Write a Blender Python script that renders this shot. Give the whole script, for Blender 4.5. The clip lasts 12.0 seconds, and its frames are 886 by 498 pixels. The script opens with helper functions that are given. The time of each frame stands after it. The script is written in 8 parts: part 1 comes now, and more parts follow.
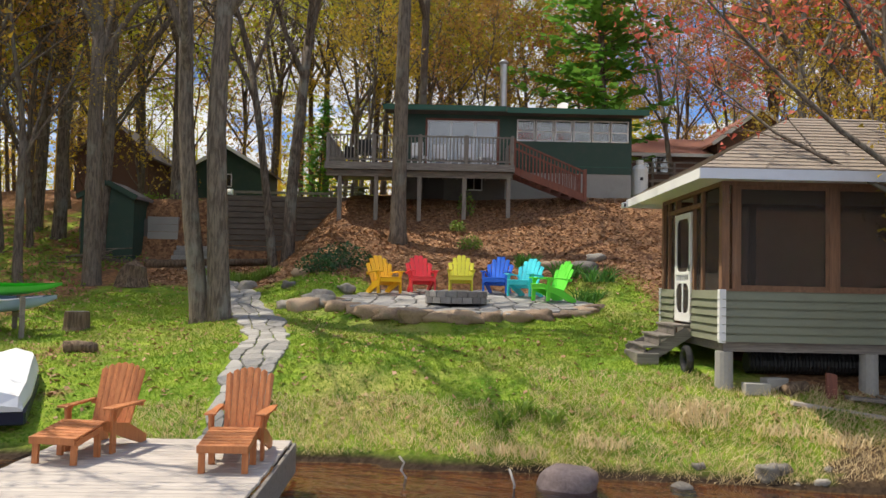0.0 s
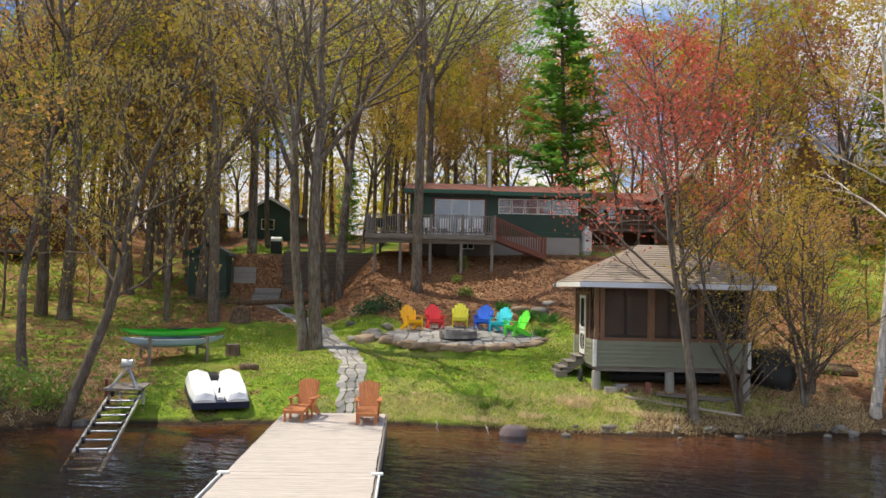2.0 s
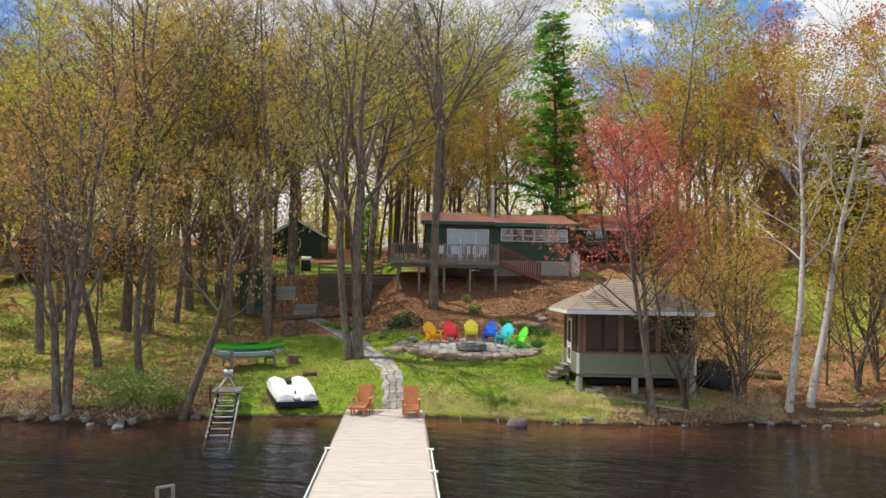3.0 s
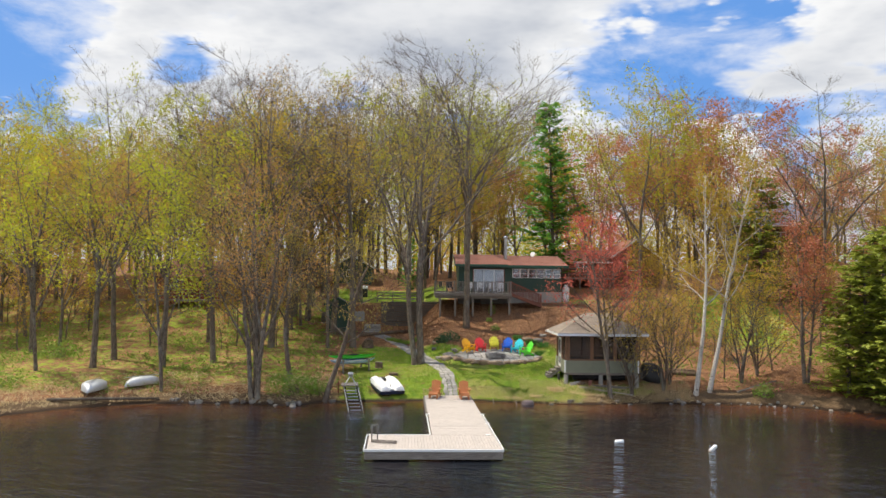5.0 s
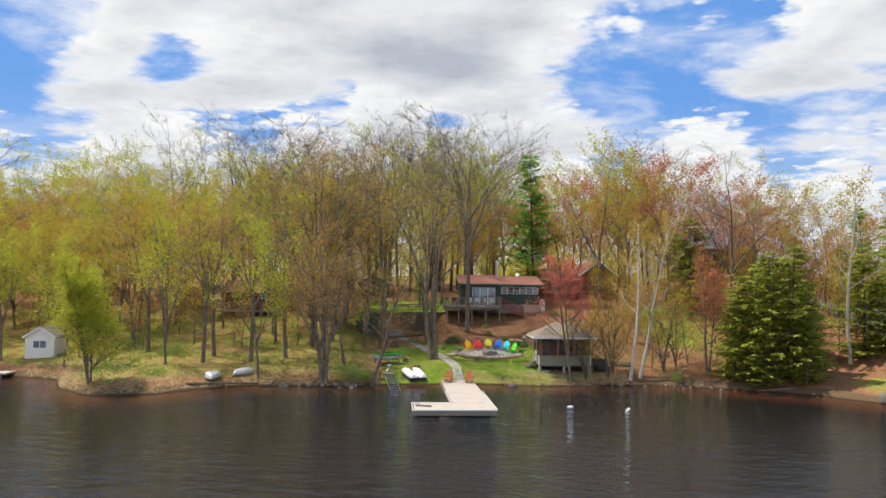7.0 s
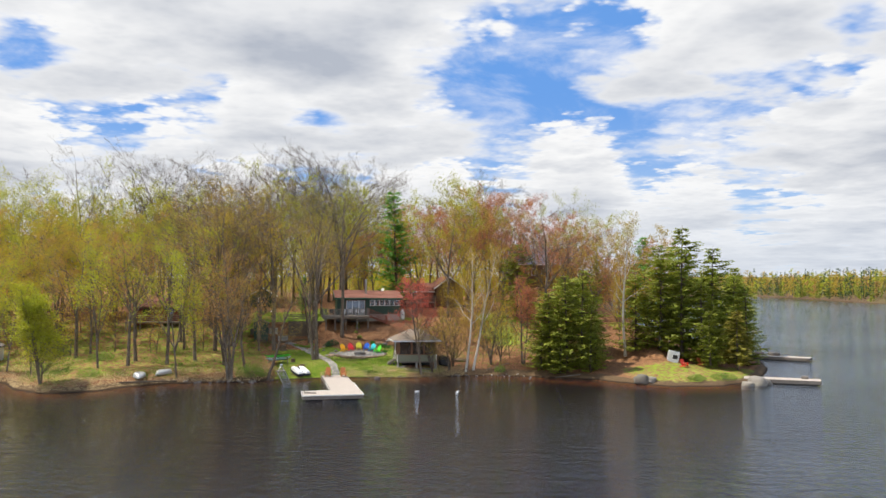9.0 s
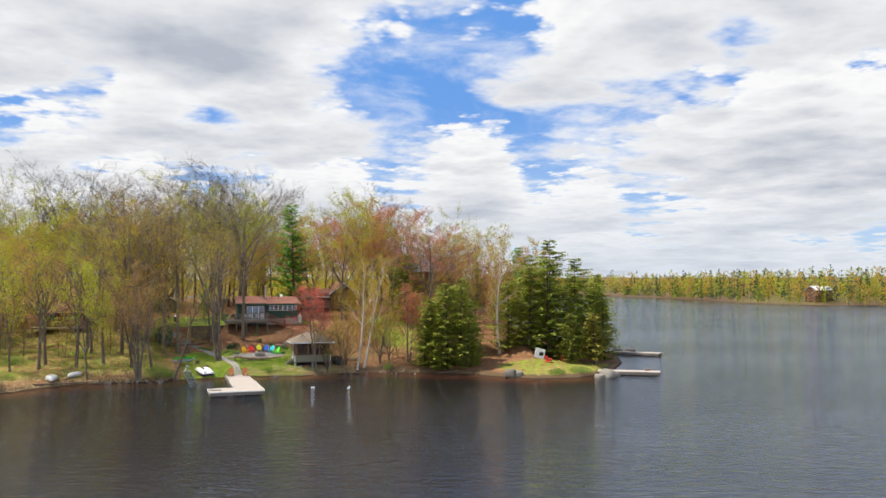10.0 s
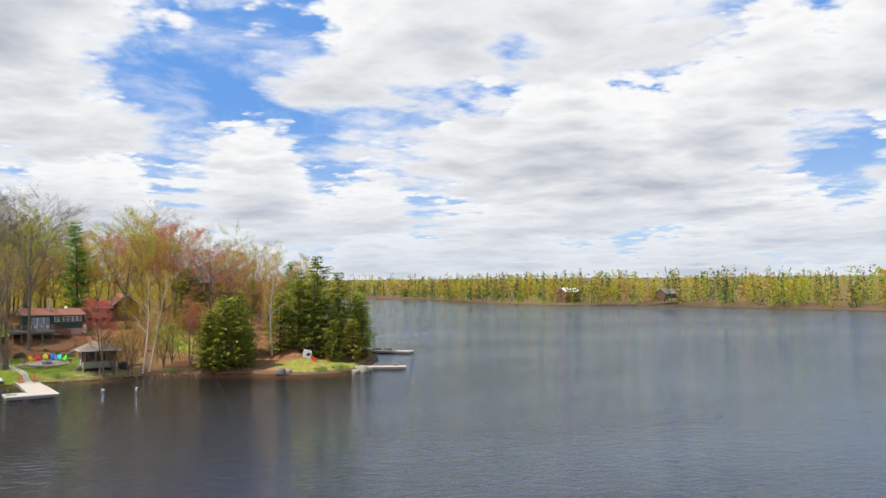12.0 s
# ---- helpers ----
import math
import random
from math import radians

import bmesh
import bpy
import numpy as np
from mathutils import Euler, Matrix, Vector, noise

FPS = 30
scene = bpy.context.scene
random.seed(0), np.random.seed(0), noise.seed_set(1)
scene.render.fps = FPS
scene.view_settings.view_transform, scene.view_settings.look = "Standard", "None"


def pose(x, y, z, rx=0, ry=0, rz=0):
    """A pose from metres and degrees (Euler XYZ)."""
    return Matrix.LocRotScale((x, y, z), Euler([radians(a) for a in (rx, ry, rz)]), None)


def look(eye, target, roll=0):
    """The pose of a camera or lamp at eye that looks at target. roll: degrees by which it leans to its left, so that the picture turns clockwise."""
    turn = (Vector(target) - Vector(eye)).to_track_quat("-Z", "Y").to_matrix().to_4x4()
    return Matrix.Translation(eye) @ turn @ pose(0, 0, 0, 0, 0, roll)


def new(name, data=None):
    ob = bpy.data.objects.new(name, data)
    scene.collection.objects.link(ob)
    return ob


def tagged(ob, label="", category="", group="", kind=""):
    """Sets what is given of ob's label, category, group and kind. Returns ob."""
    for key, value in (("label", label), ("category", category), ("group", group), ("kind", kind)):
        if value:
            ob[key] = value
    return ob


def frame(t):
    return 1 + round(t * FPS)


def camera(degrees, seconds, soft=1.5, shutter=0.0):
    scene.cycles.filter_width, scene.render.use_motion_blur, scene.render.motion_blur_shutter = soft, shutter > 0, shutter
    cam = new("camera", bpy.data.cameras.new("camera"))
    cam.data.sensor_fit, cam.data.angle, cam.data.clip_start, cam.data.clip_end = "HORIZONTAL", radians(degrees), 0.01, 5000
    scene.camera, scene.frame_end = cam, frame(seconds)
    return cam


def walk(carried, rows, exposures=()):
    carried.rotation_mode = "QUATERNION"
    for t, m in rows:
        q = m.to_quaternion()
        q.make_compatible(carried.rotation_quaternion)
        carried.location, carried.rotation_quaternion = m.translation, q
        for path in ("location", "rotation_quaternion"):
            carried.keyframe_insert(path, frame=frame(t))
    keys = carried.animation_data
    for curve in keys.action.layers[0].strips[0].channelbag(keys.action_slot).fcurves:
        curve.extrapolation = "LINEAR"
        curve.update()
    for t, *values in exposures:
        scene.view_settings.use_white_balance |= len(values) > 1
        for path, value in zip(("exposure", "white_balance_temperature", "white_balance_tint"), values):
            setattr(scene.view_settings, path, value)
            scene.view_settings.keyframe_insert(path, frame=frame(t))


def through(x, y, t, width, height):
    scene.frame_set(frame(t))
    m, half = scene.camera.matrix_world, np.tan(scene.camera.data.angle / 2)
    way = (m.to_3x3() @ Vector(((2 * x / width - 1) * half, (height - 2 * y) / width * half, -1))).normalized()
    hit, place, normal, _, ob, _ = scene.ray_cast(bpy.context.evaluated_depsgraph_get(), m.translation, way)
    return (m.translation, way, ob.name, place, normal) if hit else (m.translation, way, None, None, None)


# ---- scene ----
cam = camera(57.0, 12.0)
PATH = [
    (0, (0.994, 1.772, 2.664), (1.002, 3.77, 2.749), 1.2),
    (0.5, (0.997, -0.973, 2.853), (1.002, 1.025, 2.944), 1.0),
    (1, (0.865, -4.135, 3.22), (0.878, -2.138, 3.311), 1.0),
    (1.5, (0.636, -7.488, 3.701), (0.658, -5.49, 3.792), 1.1),
    (2, (0.269, -11.159, 4.281), (0.298, -9.161, 4.371), 1.2),
    (2.5, (-0.28, -15.104, 4.948), (-0.242, -13.107, 5.034), 1.2),
    (3, (-0.962, -19.451, 5.526), (-0.919, -17.454, 5.608), 1.1),
    (5, (-3.994, -40.198, 7.796), (-3.95, -38.2, 7.878), 0.7),
    (5.5, (-4.891, -45.812, 8.45), (-4.847, -43.814, 8.528), 0.6),
    (6, (-5.522, -51.766, 9.047), (-5.479, -49.768, 9.122), 0.4),
    (6.5, (-6.202, -57.694, 9.368), (-6.156, -55.696, 9.445), 0.5),
    (8.5, (-7.623, -80.629, 11.473), (-7.332, -78.652, 11.55), 0.2),
    (9, (-8.236, -87.298, 11.987), (-7.86, -85.335, 12.065), 0.2),
    (9.5, (-9.176, -93.806, 12.408), (-8.688, -91.869, 12.487), 0.2),
    (10, (-10.124, -99.535, 12.843), (-9.505, -97.634, 12.924), 0.0),
    (10.5, (-11.392, -104.877, 13.332), (-10.618, -103.035, 13.413), -0.0),
    (11, (-12.89, -110.207, 13.714), (-11.979, -108.428, 13.796), -0.1),
    (11.5, (-14.687, -115.522, 14.175), (-13.675, -113.799, 14.256), -0.2),
    (12, (-16.59, -120.688, 14.464), (-15.501, -119.013, 14.547), -0.4),
]
walk(cam, [(t, look(eye, target, roll)) for t, eye, target, roll in PATH])

# ---- world, sun ----
SUN_TO = Vector((-0.80, 0.27, 1.60)).normalized()
SUN_EL = math.asin(SUN_TO.z)
SUN_AZ = math.atan2(SUN_TO.x, SUN_TO.y)


class Nodes:
    """Short hand for building node trees."""

    def __init__(self, tree):
        self.tree = tree
        tree.nodes.clear()

    def add(self, kind, ins=None, **props):
        n = self.tree.nodes.new(kind)
        for k, v in props.items():
            setattr(n, k, v)
        for k, v in (ins or {}).items():
            self.put(n.inputs[k], v)
        return n

    def put(self, socket, v):
        if isinstance(v, bpy.types.NodeSocket):
            self.tree.links.new(v, socket)
        elif isinstance(v, bpy.types.Node):
            self.tree.links.new(v.outputs[0], socket)
        else:
            if isinstance(v, (tuple, list)) and len(v) == 3 and socket.type == "RGBA":
                v = (*v, 1)
            socket.default_value = v

    def math(self, op, a, b=0.0, c=0.0, clamp=False):
        return self.add("ShaderNodeMath", {0: a, 1: b, 2: c}, operation=op, use_clamp=clamp).outputs[0]

    def ramp(self, v, lo, hi, a=0.0, b=1.0, smooth=True):
        return self.add("ShaderNodeMapRange", {0: v, 1: lo, 2: hi, 3: a, 4: b}, interpolation_type="SMOOTHSTEP" if smooth else "LINEAR").outputs[0]

    def mix(self, f, a, b, mode="MIX"):
        n = self.add("ShaderNodeMix", {0: f, 6: a, 7: b}, data_type="RGBA", blend_type=mode)
        return n.outputs[2]

    def noise(self, vec, scale, detail=4.0, rough=0.55, dist=0.0):
        return self.add("ShaderNodeTexNoise", {"Vector": vec, "Scale": scale, "Detail": detail, "Roughness": rough, "Distortion": dist}).outputs[0]

    def vec(self, op, a, b=(0, 0, 0), out=0):
        return self.add("ShaderNodeVectorMath", {0: a, 1: b}, operation=op).outputs[out]


def make_world():
    w = bpy.data.worlds.new("spring_sky")
    scene.world = w
    w.use_nodes = True
    n = Nodes(w.node_tree)
    sky = n.add("ShaderNodeTexSky", sky_type="NISHITA", sun_disc=False, sun_elevation=SUN_EL, sun_rotation=SUN_AZ, altitude=200, air_density=1.0, dust_density=0.6, ozone_density=2.0)
    way = n.add("ShaderNodeTexCoord").outputs["Generated"]
    sep = n.add("ShaderNodeSeparateXYZ", {0: way})
    up = n.math("MAXIMUM", sep.outputs[2], 0.0)
    az = n.math("MULTIPLY", n.math("ARCTAN2", sep.outputs[0], sep.outputs[1]), 57.2958)
    el = n.math("MULTIPLY", n.math("ARCSINE", up), 57.2958)

    gaps = None
    for a, e, wa, we, depth in SKY_GAPS:
        u = n.math("DIVIDE", n.math("SUBTRACT", az, a), wa)
        v = n.math("DIVIDE", n.math("SUBTRACT", el, e), we)
        r = n.math("ADD", n.math("MULTIPLY", u, u), n.math("MULTIPLY", v, v))
        g = n.math("MULTIPLY", n.math("EXPONENT", n.math("MULTIPLY", r, -1.0)), depth)
        gaps = g if gaps is None else n.math("ADD", gaps, g)

    clear_tint = n.mix(n.ramp(el, 0.0, 13.0), (0.52, 0.70, 0.95), (0.135, 0.36, 0.86))
    skyb = n.add("ShaderNodeBackground", {0: sky.outputs[0], 1: SKY})
    tint = n.add("ShaderNodeBackground", {0: clear_tint, 1: BLUE})
    mixed = n.add("ShaderNodeMixShader", {0: 0.8, 1: skyb.outputs[0], 2: tint.outputs[0]}).outputs[0]
    wisp = n.ramp(n.noise(n.vec("MULTIPLY", way, (1.0, 1.0, 2.2)), 7.0, 7.0, 0.62, 0.4), 0.46, 0.78, 0.0, 0.75)
    veil = n.add("ShaderNodeBackground", {0: (0.93, 0.95, 1.0), 1: CLOUD})
    mixed = n.add("ShaderNodeMixShader", {0: wisp, 1: mixed, 2: veil.outputs[0]}).outputs[0]
    far_off = n.math("DIVIDE", 1.0, n.math("ADD", up, 0.11))
    haze = n.ramp(el, 8.0, 0.0, 0.0, 0.55)
    # one layer of cumulus in slices, the tops first, the flat grey bases last and in front
    for k in range(CLOUD_SLICES):
        t = 1.0 - k / (CLOUD_SLICES - 1)
        reach = n.math("MULTIPLY", far_off, 1.0 + CLOUD_TALL * t)
        flat = n.add("ShaderNodeCombineXYZ", {0: n.math("MULTIPLY", sep.outputs[0], reach), 1: n.math("MULTIPLY", sep.outputs[1], reach), 2: SKY_SEED + 0.12 * t}).outputs[0]
        body = n.noise(flat, 1.25, 7.0, 0.50, 0.1)
        puff = n.add("ShaderNodeTexVoronoi", {"Vector": flat, "Scale": 3.0, "Detail": 3.0, "Roughness": 0.55, "Lacunarity": 2.3, "Smoothness": 0.7}, feature="SMOOTH_F1").outputs["Distance"]
        d = n.math("SUBTRACT", n.math("SUBTRACT", body, n.math("MULTIPLY", puff, 0.16 + 0.16 * t)), n.math("MULTIPLY", gaps, 0.40))
        d = n.math("SUBTRACT", n.math("SUBTRACT", d, n.ramp(el, 26.0, 60.0, 0.0, 0.03)), CLOUD_BASE + CLOUD_RISE * t ** 1.3)
        mask = n.ramp(d, 0.0, 0.075 if k < CLOUD_SLICES - 2 else 0.13)
        thick = n.math("DIVIDE", d, 0.38)
        lit = n.math("ADD", 0.44 + 0.50 * t ** 0.6, n.math("MULTIPLY", n.math("SUBTRACT", 0.50, thick), 1.2 - 0.5 * t), clamp=True)
        tone = n.mix(lit, (0.49, 0.53, 0.61), (1.0, 1.0, 1.0))
        tone = n.mix(haze, tone, (0.64, 0.71, 0.82))
        cloud = n.add("ShaderNodeBackground", {0: tone, 1: CLOUD})
        mixed = n.add("ShaderNodeMixShader", {0: mask, 1: mixed, 2: cloud.outputs[0]}).outputs[0]
    n.add("ShaderNodeOutputWorld", {0: mixed})


SKY_SEED, CLOUD_SLICES, CLOUD_TALL = 1.3, 10, 0.85
# density at which cloud begins, at its base and how much more at its top
CLOUD_BASE, CLOUD_RISE = 0.245, 0.27
# openings in the cloud: azimuth, elevation, half widths, depth
SKY_GAPS = ((15.5, 13.6, 5.0, 2.2, 0.62), (23.5, 16.8, 4.0, 2.6, 0.50), (30.0, 12.8, 5.0, 1.7, 0.42), (2.6, 11.2, 2.6, 0.9, 0.40), (-26.5, 16.8, 3.4, 2.2, 0.60), (-16.6, 14.2, 2.4, 1.4, 0.40),
            (-10.5, 9.6, 2.0, 1.8, 0.28), (38.0, 16.2, 2.2, 1.6, 0.32), (60.0, 8.2, 3.0, 1.6, 0.36), (-38.0, 9.0, 6.0, 2.0, 0.4))
SKY, BLUE, CLOUD = 0.09, 0.90, 0.84
make_world()

sun = new("sun", bpy.data.lights.new("sun", "SUN"))
sun.data.energy, sun.data.angle, sun.data.color = 5.0, radians(0.6), (1.0, 0.91, 0.75)
sun.matrix_world = look((0, 0, 60), Vector((0, 0, 60)) - SUN_TO)
scene.view_settings.exposure = 0.20

# ---- mesh helpers ----


class Shape:
    """Verts and faces gathered from simple solids, in the thing's own space."""

    def __init__(self):
        self.v, self.f = [], []

    def add(self, verts, faces):
        o = len(self.v)
        self.v += [tuple(p) for p in verts]
        self.f += [tuple(i + o for i in q) for q in faces]
        return self

    def box(self, x0, x1, y0, y1, z0, z1):
        return self.add([(x0, y0, z0), (x1, y0, z0), (x1, y1, z0), (x0, y1, z0), (x0, y0, z1), (x1, y0, z1), (x1, y1, z1), (x0, y1, z1)],
                        [(3, 2, 1, 0), (4, 5, 6, 7), (0, 1, 5, 4), (1, 2, 6, 5), (2, 3, 7, 6), (3, 0, 4, 7)])

    def beam(self, p, q, w, h, up=(0, 0, 1)):
        """A bar from p to q, w across and h along up."""
        p, q = Vector(p), Vector(q)
        d = (q - p).normalized()
        side = d.cross(Vector(up))
        side = (side if side.length > 1e-4 else d.cross(Vector((0, 1, 0)))).normalized()
        top = side.cross(d).normalized()
        a, b = side * (w / 2), top * (h / 2)
        vs = [p - a - b, p + a - b, p + a + b, p - a + b, q - a - b, q + a - b, q + a + b, q - a + b]
        return self.add(vs, [(0, 1, 2, 3), (7, 6, 5, 4), (0, 4, 5, 1), (1, 5, 6, 2), (2, 6, 7, 3), (3, 7, 4, 0)])

    def tube(self, pts, radii, n=8, caps=True):
        pts = [Vector(p) for p in pts]
        rings = []
        ref = None
        for i, p in enumerate(pts):
            d = (pts[min(i + 1, len(pts) - 1)] - pts[max(i - 1, 0)]).normalized()
            if ref is None:
                ref = d.orthogonal().normalized()
            ref = (ref - d * ref.dot(d)).normalized()
            s = d.cross(ref)
            r = radii[i] if isinstance(radii, (list, tuple)) else radii
            rings.append([p + ref * (r * math.cos(2 * math.pi * j / n)) + s * (r * math.sin(2 * math.pi * j / n)) for j in range(n)])
        vs = [v for ring in rings for v in ring]
        fs = []
        for i in range(len(pts) - 1):
            for j in range(n):
                k = (j + 1) % n
                fs.append((i * n + j, i * n + k, (i + 1) * n + k, (i + 1) * n + j))
        if caps:
            fs.append(tuple(reversed(range(n))))
            fs.append(tuple(range((len(pts) - 1) * n, len(pts) * n)))
        return self.add(vs, fs)

    def prism(self, outline, z0, z1):
        """An upright prism on a counter-clockwise outline."""
        n = len(outline)
        vs = [(x, y, z0) for x, y in outline] + [(x, y, z1) for x, y in outline]
        return self.add(vs, [tuple(reversed(range(n))), tuple(range(n, 2 * n))] + [(i, (i + 1) % n, n + (i + 1) % n, n + i) for i in range(n)])

    def slab(self, corners, thick):
        """A slab under the given top corners."""
        c = [Vector(p) for p in corners]
        n = len(c)
        low = [p - Vector((0, 0, thick)) for p in c]
        return self.add(c + low, [tuple(range(n)), tuple(reversed(range(n, 2 * n)))] + [(n + i, n + (i + 1) % n, (i + 1) % n, i) for i in range(n)])

    def lump(self, c, r, seed=0, n=9, m=6, rough=0.25):
        """A rough stone: a ball of radii r, pushed in and out."""
        rr = random.Random(seed)
        off = Vector((rr.uniform(-50, 50), rr.uniform(-50, 50), rr.uniform(-50, 50)))
        vs = []
        for i in range(m + 1):
            th = math.pi * i / m
            for j in range(n):
                ph = 2 * math.pi * j / n
                d = Vector((math.sin(th) * math.cos(ph), math.sin(th) * math.sin(ph), math.cos(th)))
                s = 1 + rough * 1.6 * noise.noise(d * 1.3 + off)
                e = Vector([math.copysign(abs(q) ** 0.75, q) for q in d])
                vs.append((c[0] + e.x * r[0] * s, c[1] + e.y * r[1] * s, c[2] + e.z * r[2] * s))
        fs = [(i * n + j, (i + 1) * n + j, (i + 1) * n + (j + 1) % n, i * n + (j + 1) % n) for i in range(m) for j in range(n)]
        return self.add(vs, fs)

    def mesh(self, name, bevel=0.0, smooth=False):
        me = bpy.data.meshes.new(name)
        me.from_pydata(self.v, [], self.f)
        if bevel:
            bm = bmesh.new()
            bm.from_mesh(me)
            bmesh.ops.bevel(bm, geom=bm.edges[:], offset=bevel, segments=1, affect="EDGES", profile=0.5, clamp_overlap=True)
            bm.to_mesh(me)
            bm.free()
        me.update()
        if smooth:
            me.polygons.foreach_set("use_smooth", [True] * len(me.polygons))
        return me


def part(name, shape, material, parent, label="", bevel=0.0, smooth=False):
    """Links a shape (or a ready mesh) as one mesh object under its thing or part."""
    me = shape if isinstance(shape, bpy.types.Mesh) else shape.mesh(name, bevel, smooth)
    if not me.materials:
        me.materials.append(material)
    ob = new(name, me)
    ob.parent = parent
    return tagged(ob, label)


def thing(name, m, label, category, group="", kind=""):
    ob = new(name)
    ob.empty_display_size = 0.2
    ob.matrix_basis = m
    return tagged(ob, label, category, group, kind)


def solid(name, shape, material, label, category="", group="", kind="", bevel=0.0, smooth=False, m=None):
    """A thing that is one mesh."""
    ob = part(name, shape, material, None, label, bevel, smooth)
    if m is not None:
        ob.matrix_basis = m
    return tagged(ob, label, category, group, kind)


# ---- materials ----


def material(name, build):
    m = bpy.data.materials.new(name)
    m.use_nodes = True
    n = Nodes(m.node_tree)
    out = n.add("ShaderNodeOutputMaterial")
    n.put(out.inputs[0], build(n))
    return m


def surface(n, colour, rough=0.7, bump=None, strength=0.3, dist=0.02, metal=0.0, spec=0.5, **more):
    ins = {"Base Color": colour, "Roughness": rough, "Metallic": metal, "Specular IOR Level": spec}
    ins.update(more)
    if bump is not None:
        ins["Normal"] = n.add("ShaderNodeBump", {"Strength": strength, "Distance": dist, "Height": bump}).outputs[0]
    return n.add("ShaderNodeBsdfPrincipled", ins).outputs[0]


def local(n):
    return n.add("ShaderNodeTexCoord").outputs["Object"]


def place(n):
    return n.add("ShaderNodeNewGeometry").outputs["Position"]


def chance(n):
    return n.add("ShaderNodeObjectInfo").outputs["Random"]


def painted(name, col, wear=0.18, rough=0.55, grain=6.0, dirt=(0.12, 0.10, 0.08), vary=0.12):
    def build(n):
        p = place(n)
        stains = n.ramp(n.noise(p, grain * 0.35, 5, 0.6), 0.45, 0.75)
        fine = n.noise(p, grain * 9, 3, 0.6)
        c = n.mix(n.math("MULTIPLY", stains, wear), col, dirt)
        c = n.mix(n.math("MULTIPLY", fine, vary * 2), c, tuple(min(1, q * 0.55) for q in col))
        c = n.mix(n.math("MULTIPLY", chance(n), vary), c, tuple(min(1, q * 1.25 + 0.01) for q in col))
        return surface(n, c, n.ramp(fine, 0.3, 0.7, rough - 0.08, rough + 0.1), fine, 0.15, 0.01)
    return material(name, build)


def timber(name, light, dark, axis=0, rough=0.75, scale=1.0, worn=0.25):
    """Wood with grain along one axis of the object."""
    def build(n):
        v = local(n)
        s = [9.0, 9.0, 9.0]
        s[axis] = 0.7
        shift = n.add("ShaderNodeCombineXYZ", {0: n.math("MULTIPLY", chance(n), 37.0), 1: n.math("MULTIPLY", chance(n), 11.0), 2: 0.0}).outputs[0]
        g = n.noise(n.vec("MULTIPLY", n.vec("ADD", v, shift), tuple(q * scale for q in s)), 3.0, 6, 0.65, 0.6)
        c = n.mix(n.ramp(g, 0.3, 0.72), dark, light)
        tone = n.math("MULTIPLY", chance(n), 0.5)
        c = n.mix(tone, c, tuple(0.72 * q for q in light))
        c = n.mix(n.math("MULTIPLY", n.ramp(n.noise(place(n), 2.1, 5, 0.6), 0.5, 0.75), worn), c, (0.16, 0.145, 0.125))
        return surface(n, c, rough, g, 0.35, 0.01)
    return material(name, build)


def stone(name, a, b, c3=(0.16, 0.17, 0.11), moss=0.3, scale=3.0):
    def build(n):
        p = place(n)
        g = n.noise(p, scale * 6, 8, 0.65)
        big = n.noise(p, scale * 0.9, 4, 0.55)
        c = n.mix(n.ramp(n.math("ADD", n.math("MULTIPLY", g, 0.6), n.math("MULTIPLY", chance(n), 0.4)), 0.25, 0.7), a, b)
        c = n.mix(n.math("MULTIPLY", n.ramp(big, 0.55, 0.7), moss), c, c3)
        return surface(n, c, 0.85, g, 0.6, 0.03)
    return material(name, build)


def leafy(name, a, b, c3, rough=0.6, through=0.35, scale=0.45):
    """Foliage: colour drifts over the crown, between leaves and from tree to tree."""
    def build(n):
        p = place(n)
        isle = n.add("ShaderNodeNewGeometry").outputs["Random Per Island"]
        c = n.mix(n.ramp(n.noise(p, scale, 3, 0.5), 0.35, 0.65), a, b)
        c = n.mix(n.math("MULTIPLY", isle, 0.55), c, c3)
        c = n.mix(n.math("MULTIPLY", chance(n), 0.45), c, b)
        d = n.add("ShaderNodeBsdfDiffuse", {0: c}).outputs[0]
        t = n.add("ShaderNodeBsdfTranslucent", {0: c}).outputs[0]
        g = n.add("ShaderNodeBsdfGlossy", {0: (1, 1, 1), 1: rough}).outputs[0]
        s = n.add("ShaderNodeMixShader", {0: through, 1: d, 2: t}).outputs[0]
        return n.add("ShaderNodeMixShader", {0: 0.03, 1: s, 2: g}).outputs[0]
    return material(name, build)


def bark(name, light, dark, lichen=(0.30, 0.31, 0.27), scale=1.0, birch=False):
    def build(n):
        p = place(n)
        ridge = n.noise(n.vec("MULTIPLY", p, (1, 1, 0.16)), 16 * scale, 6, 0.6, 0.4)
        c = n.mix(n.ramp(ridge, 0.35, 0.65), dark, light)
        c = n.mix(n.math("MULTIPLY", n.ramp(n.noise(p, 1.3, 4, 0.6), 0.52, 0.68), 0.45), c, lichen)
        c = n.mix(n.math("MULTIPLY", chance(n), 0.4), c, tuple(q * 0.7 for q in light))
        if birch:
            band = n.noise(n.vec("MULTIPLY", p, (0.6, 0.6, 5.0)), 3.0, 5, 0.7)
            c = n.mix(n.ramp(band, 0.60, 0.66), c, (0.05, 0.045, 0.04))
        return surface(n, c, 0.9, ridge, 0.8, 0.04, spec=0.2)
    return material(name, build)


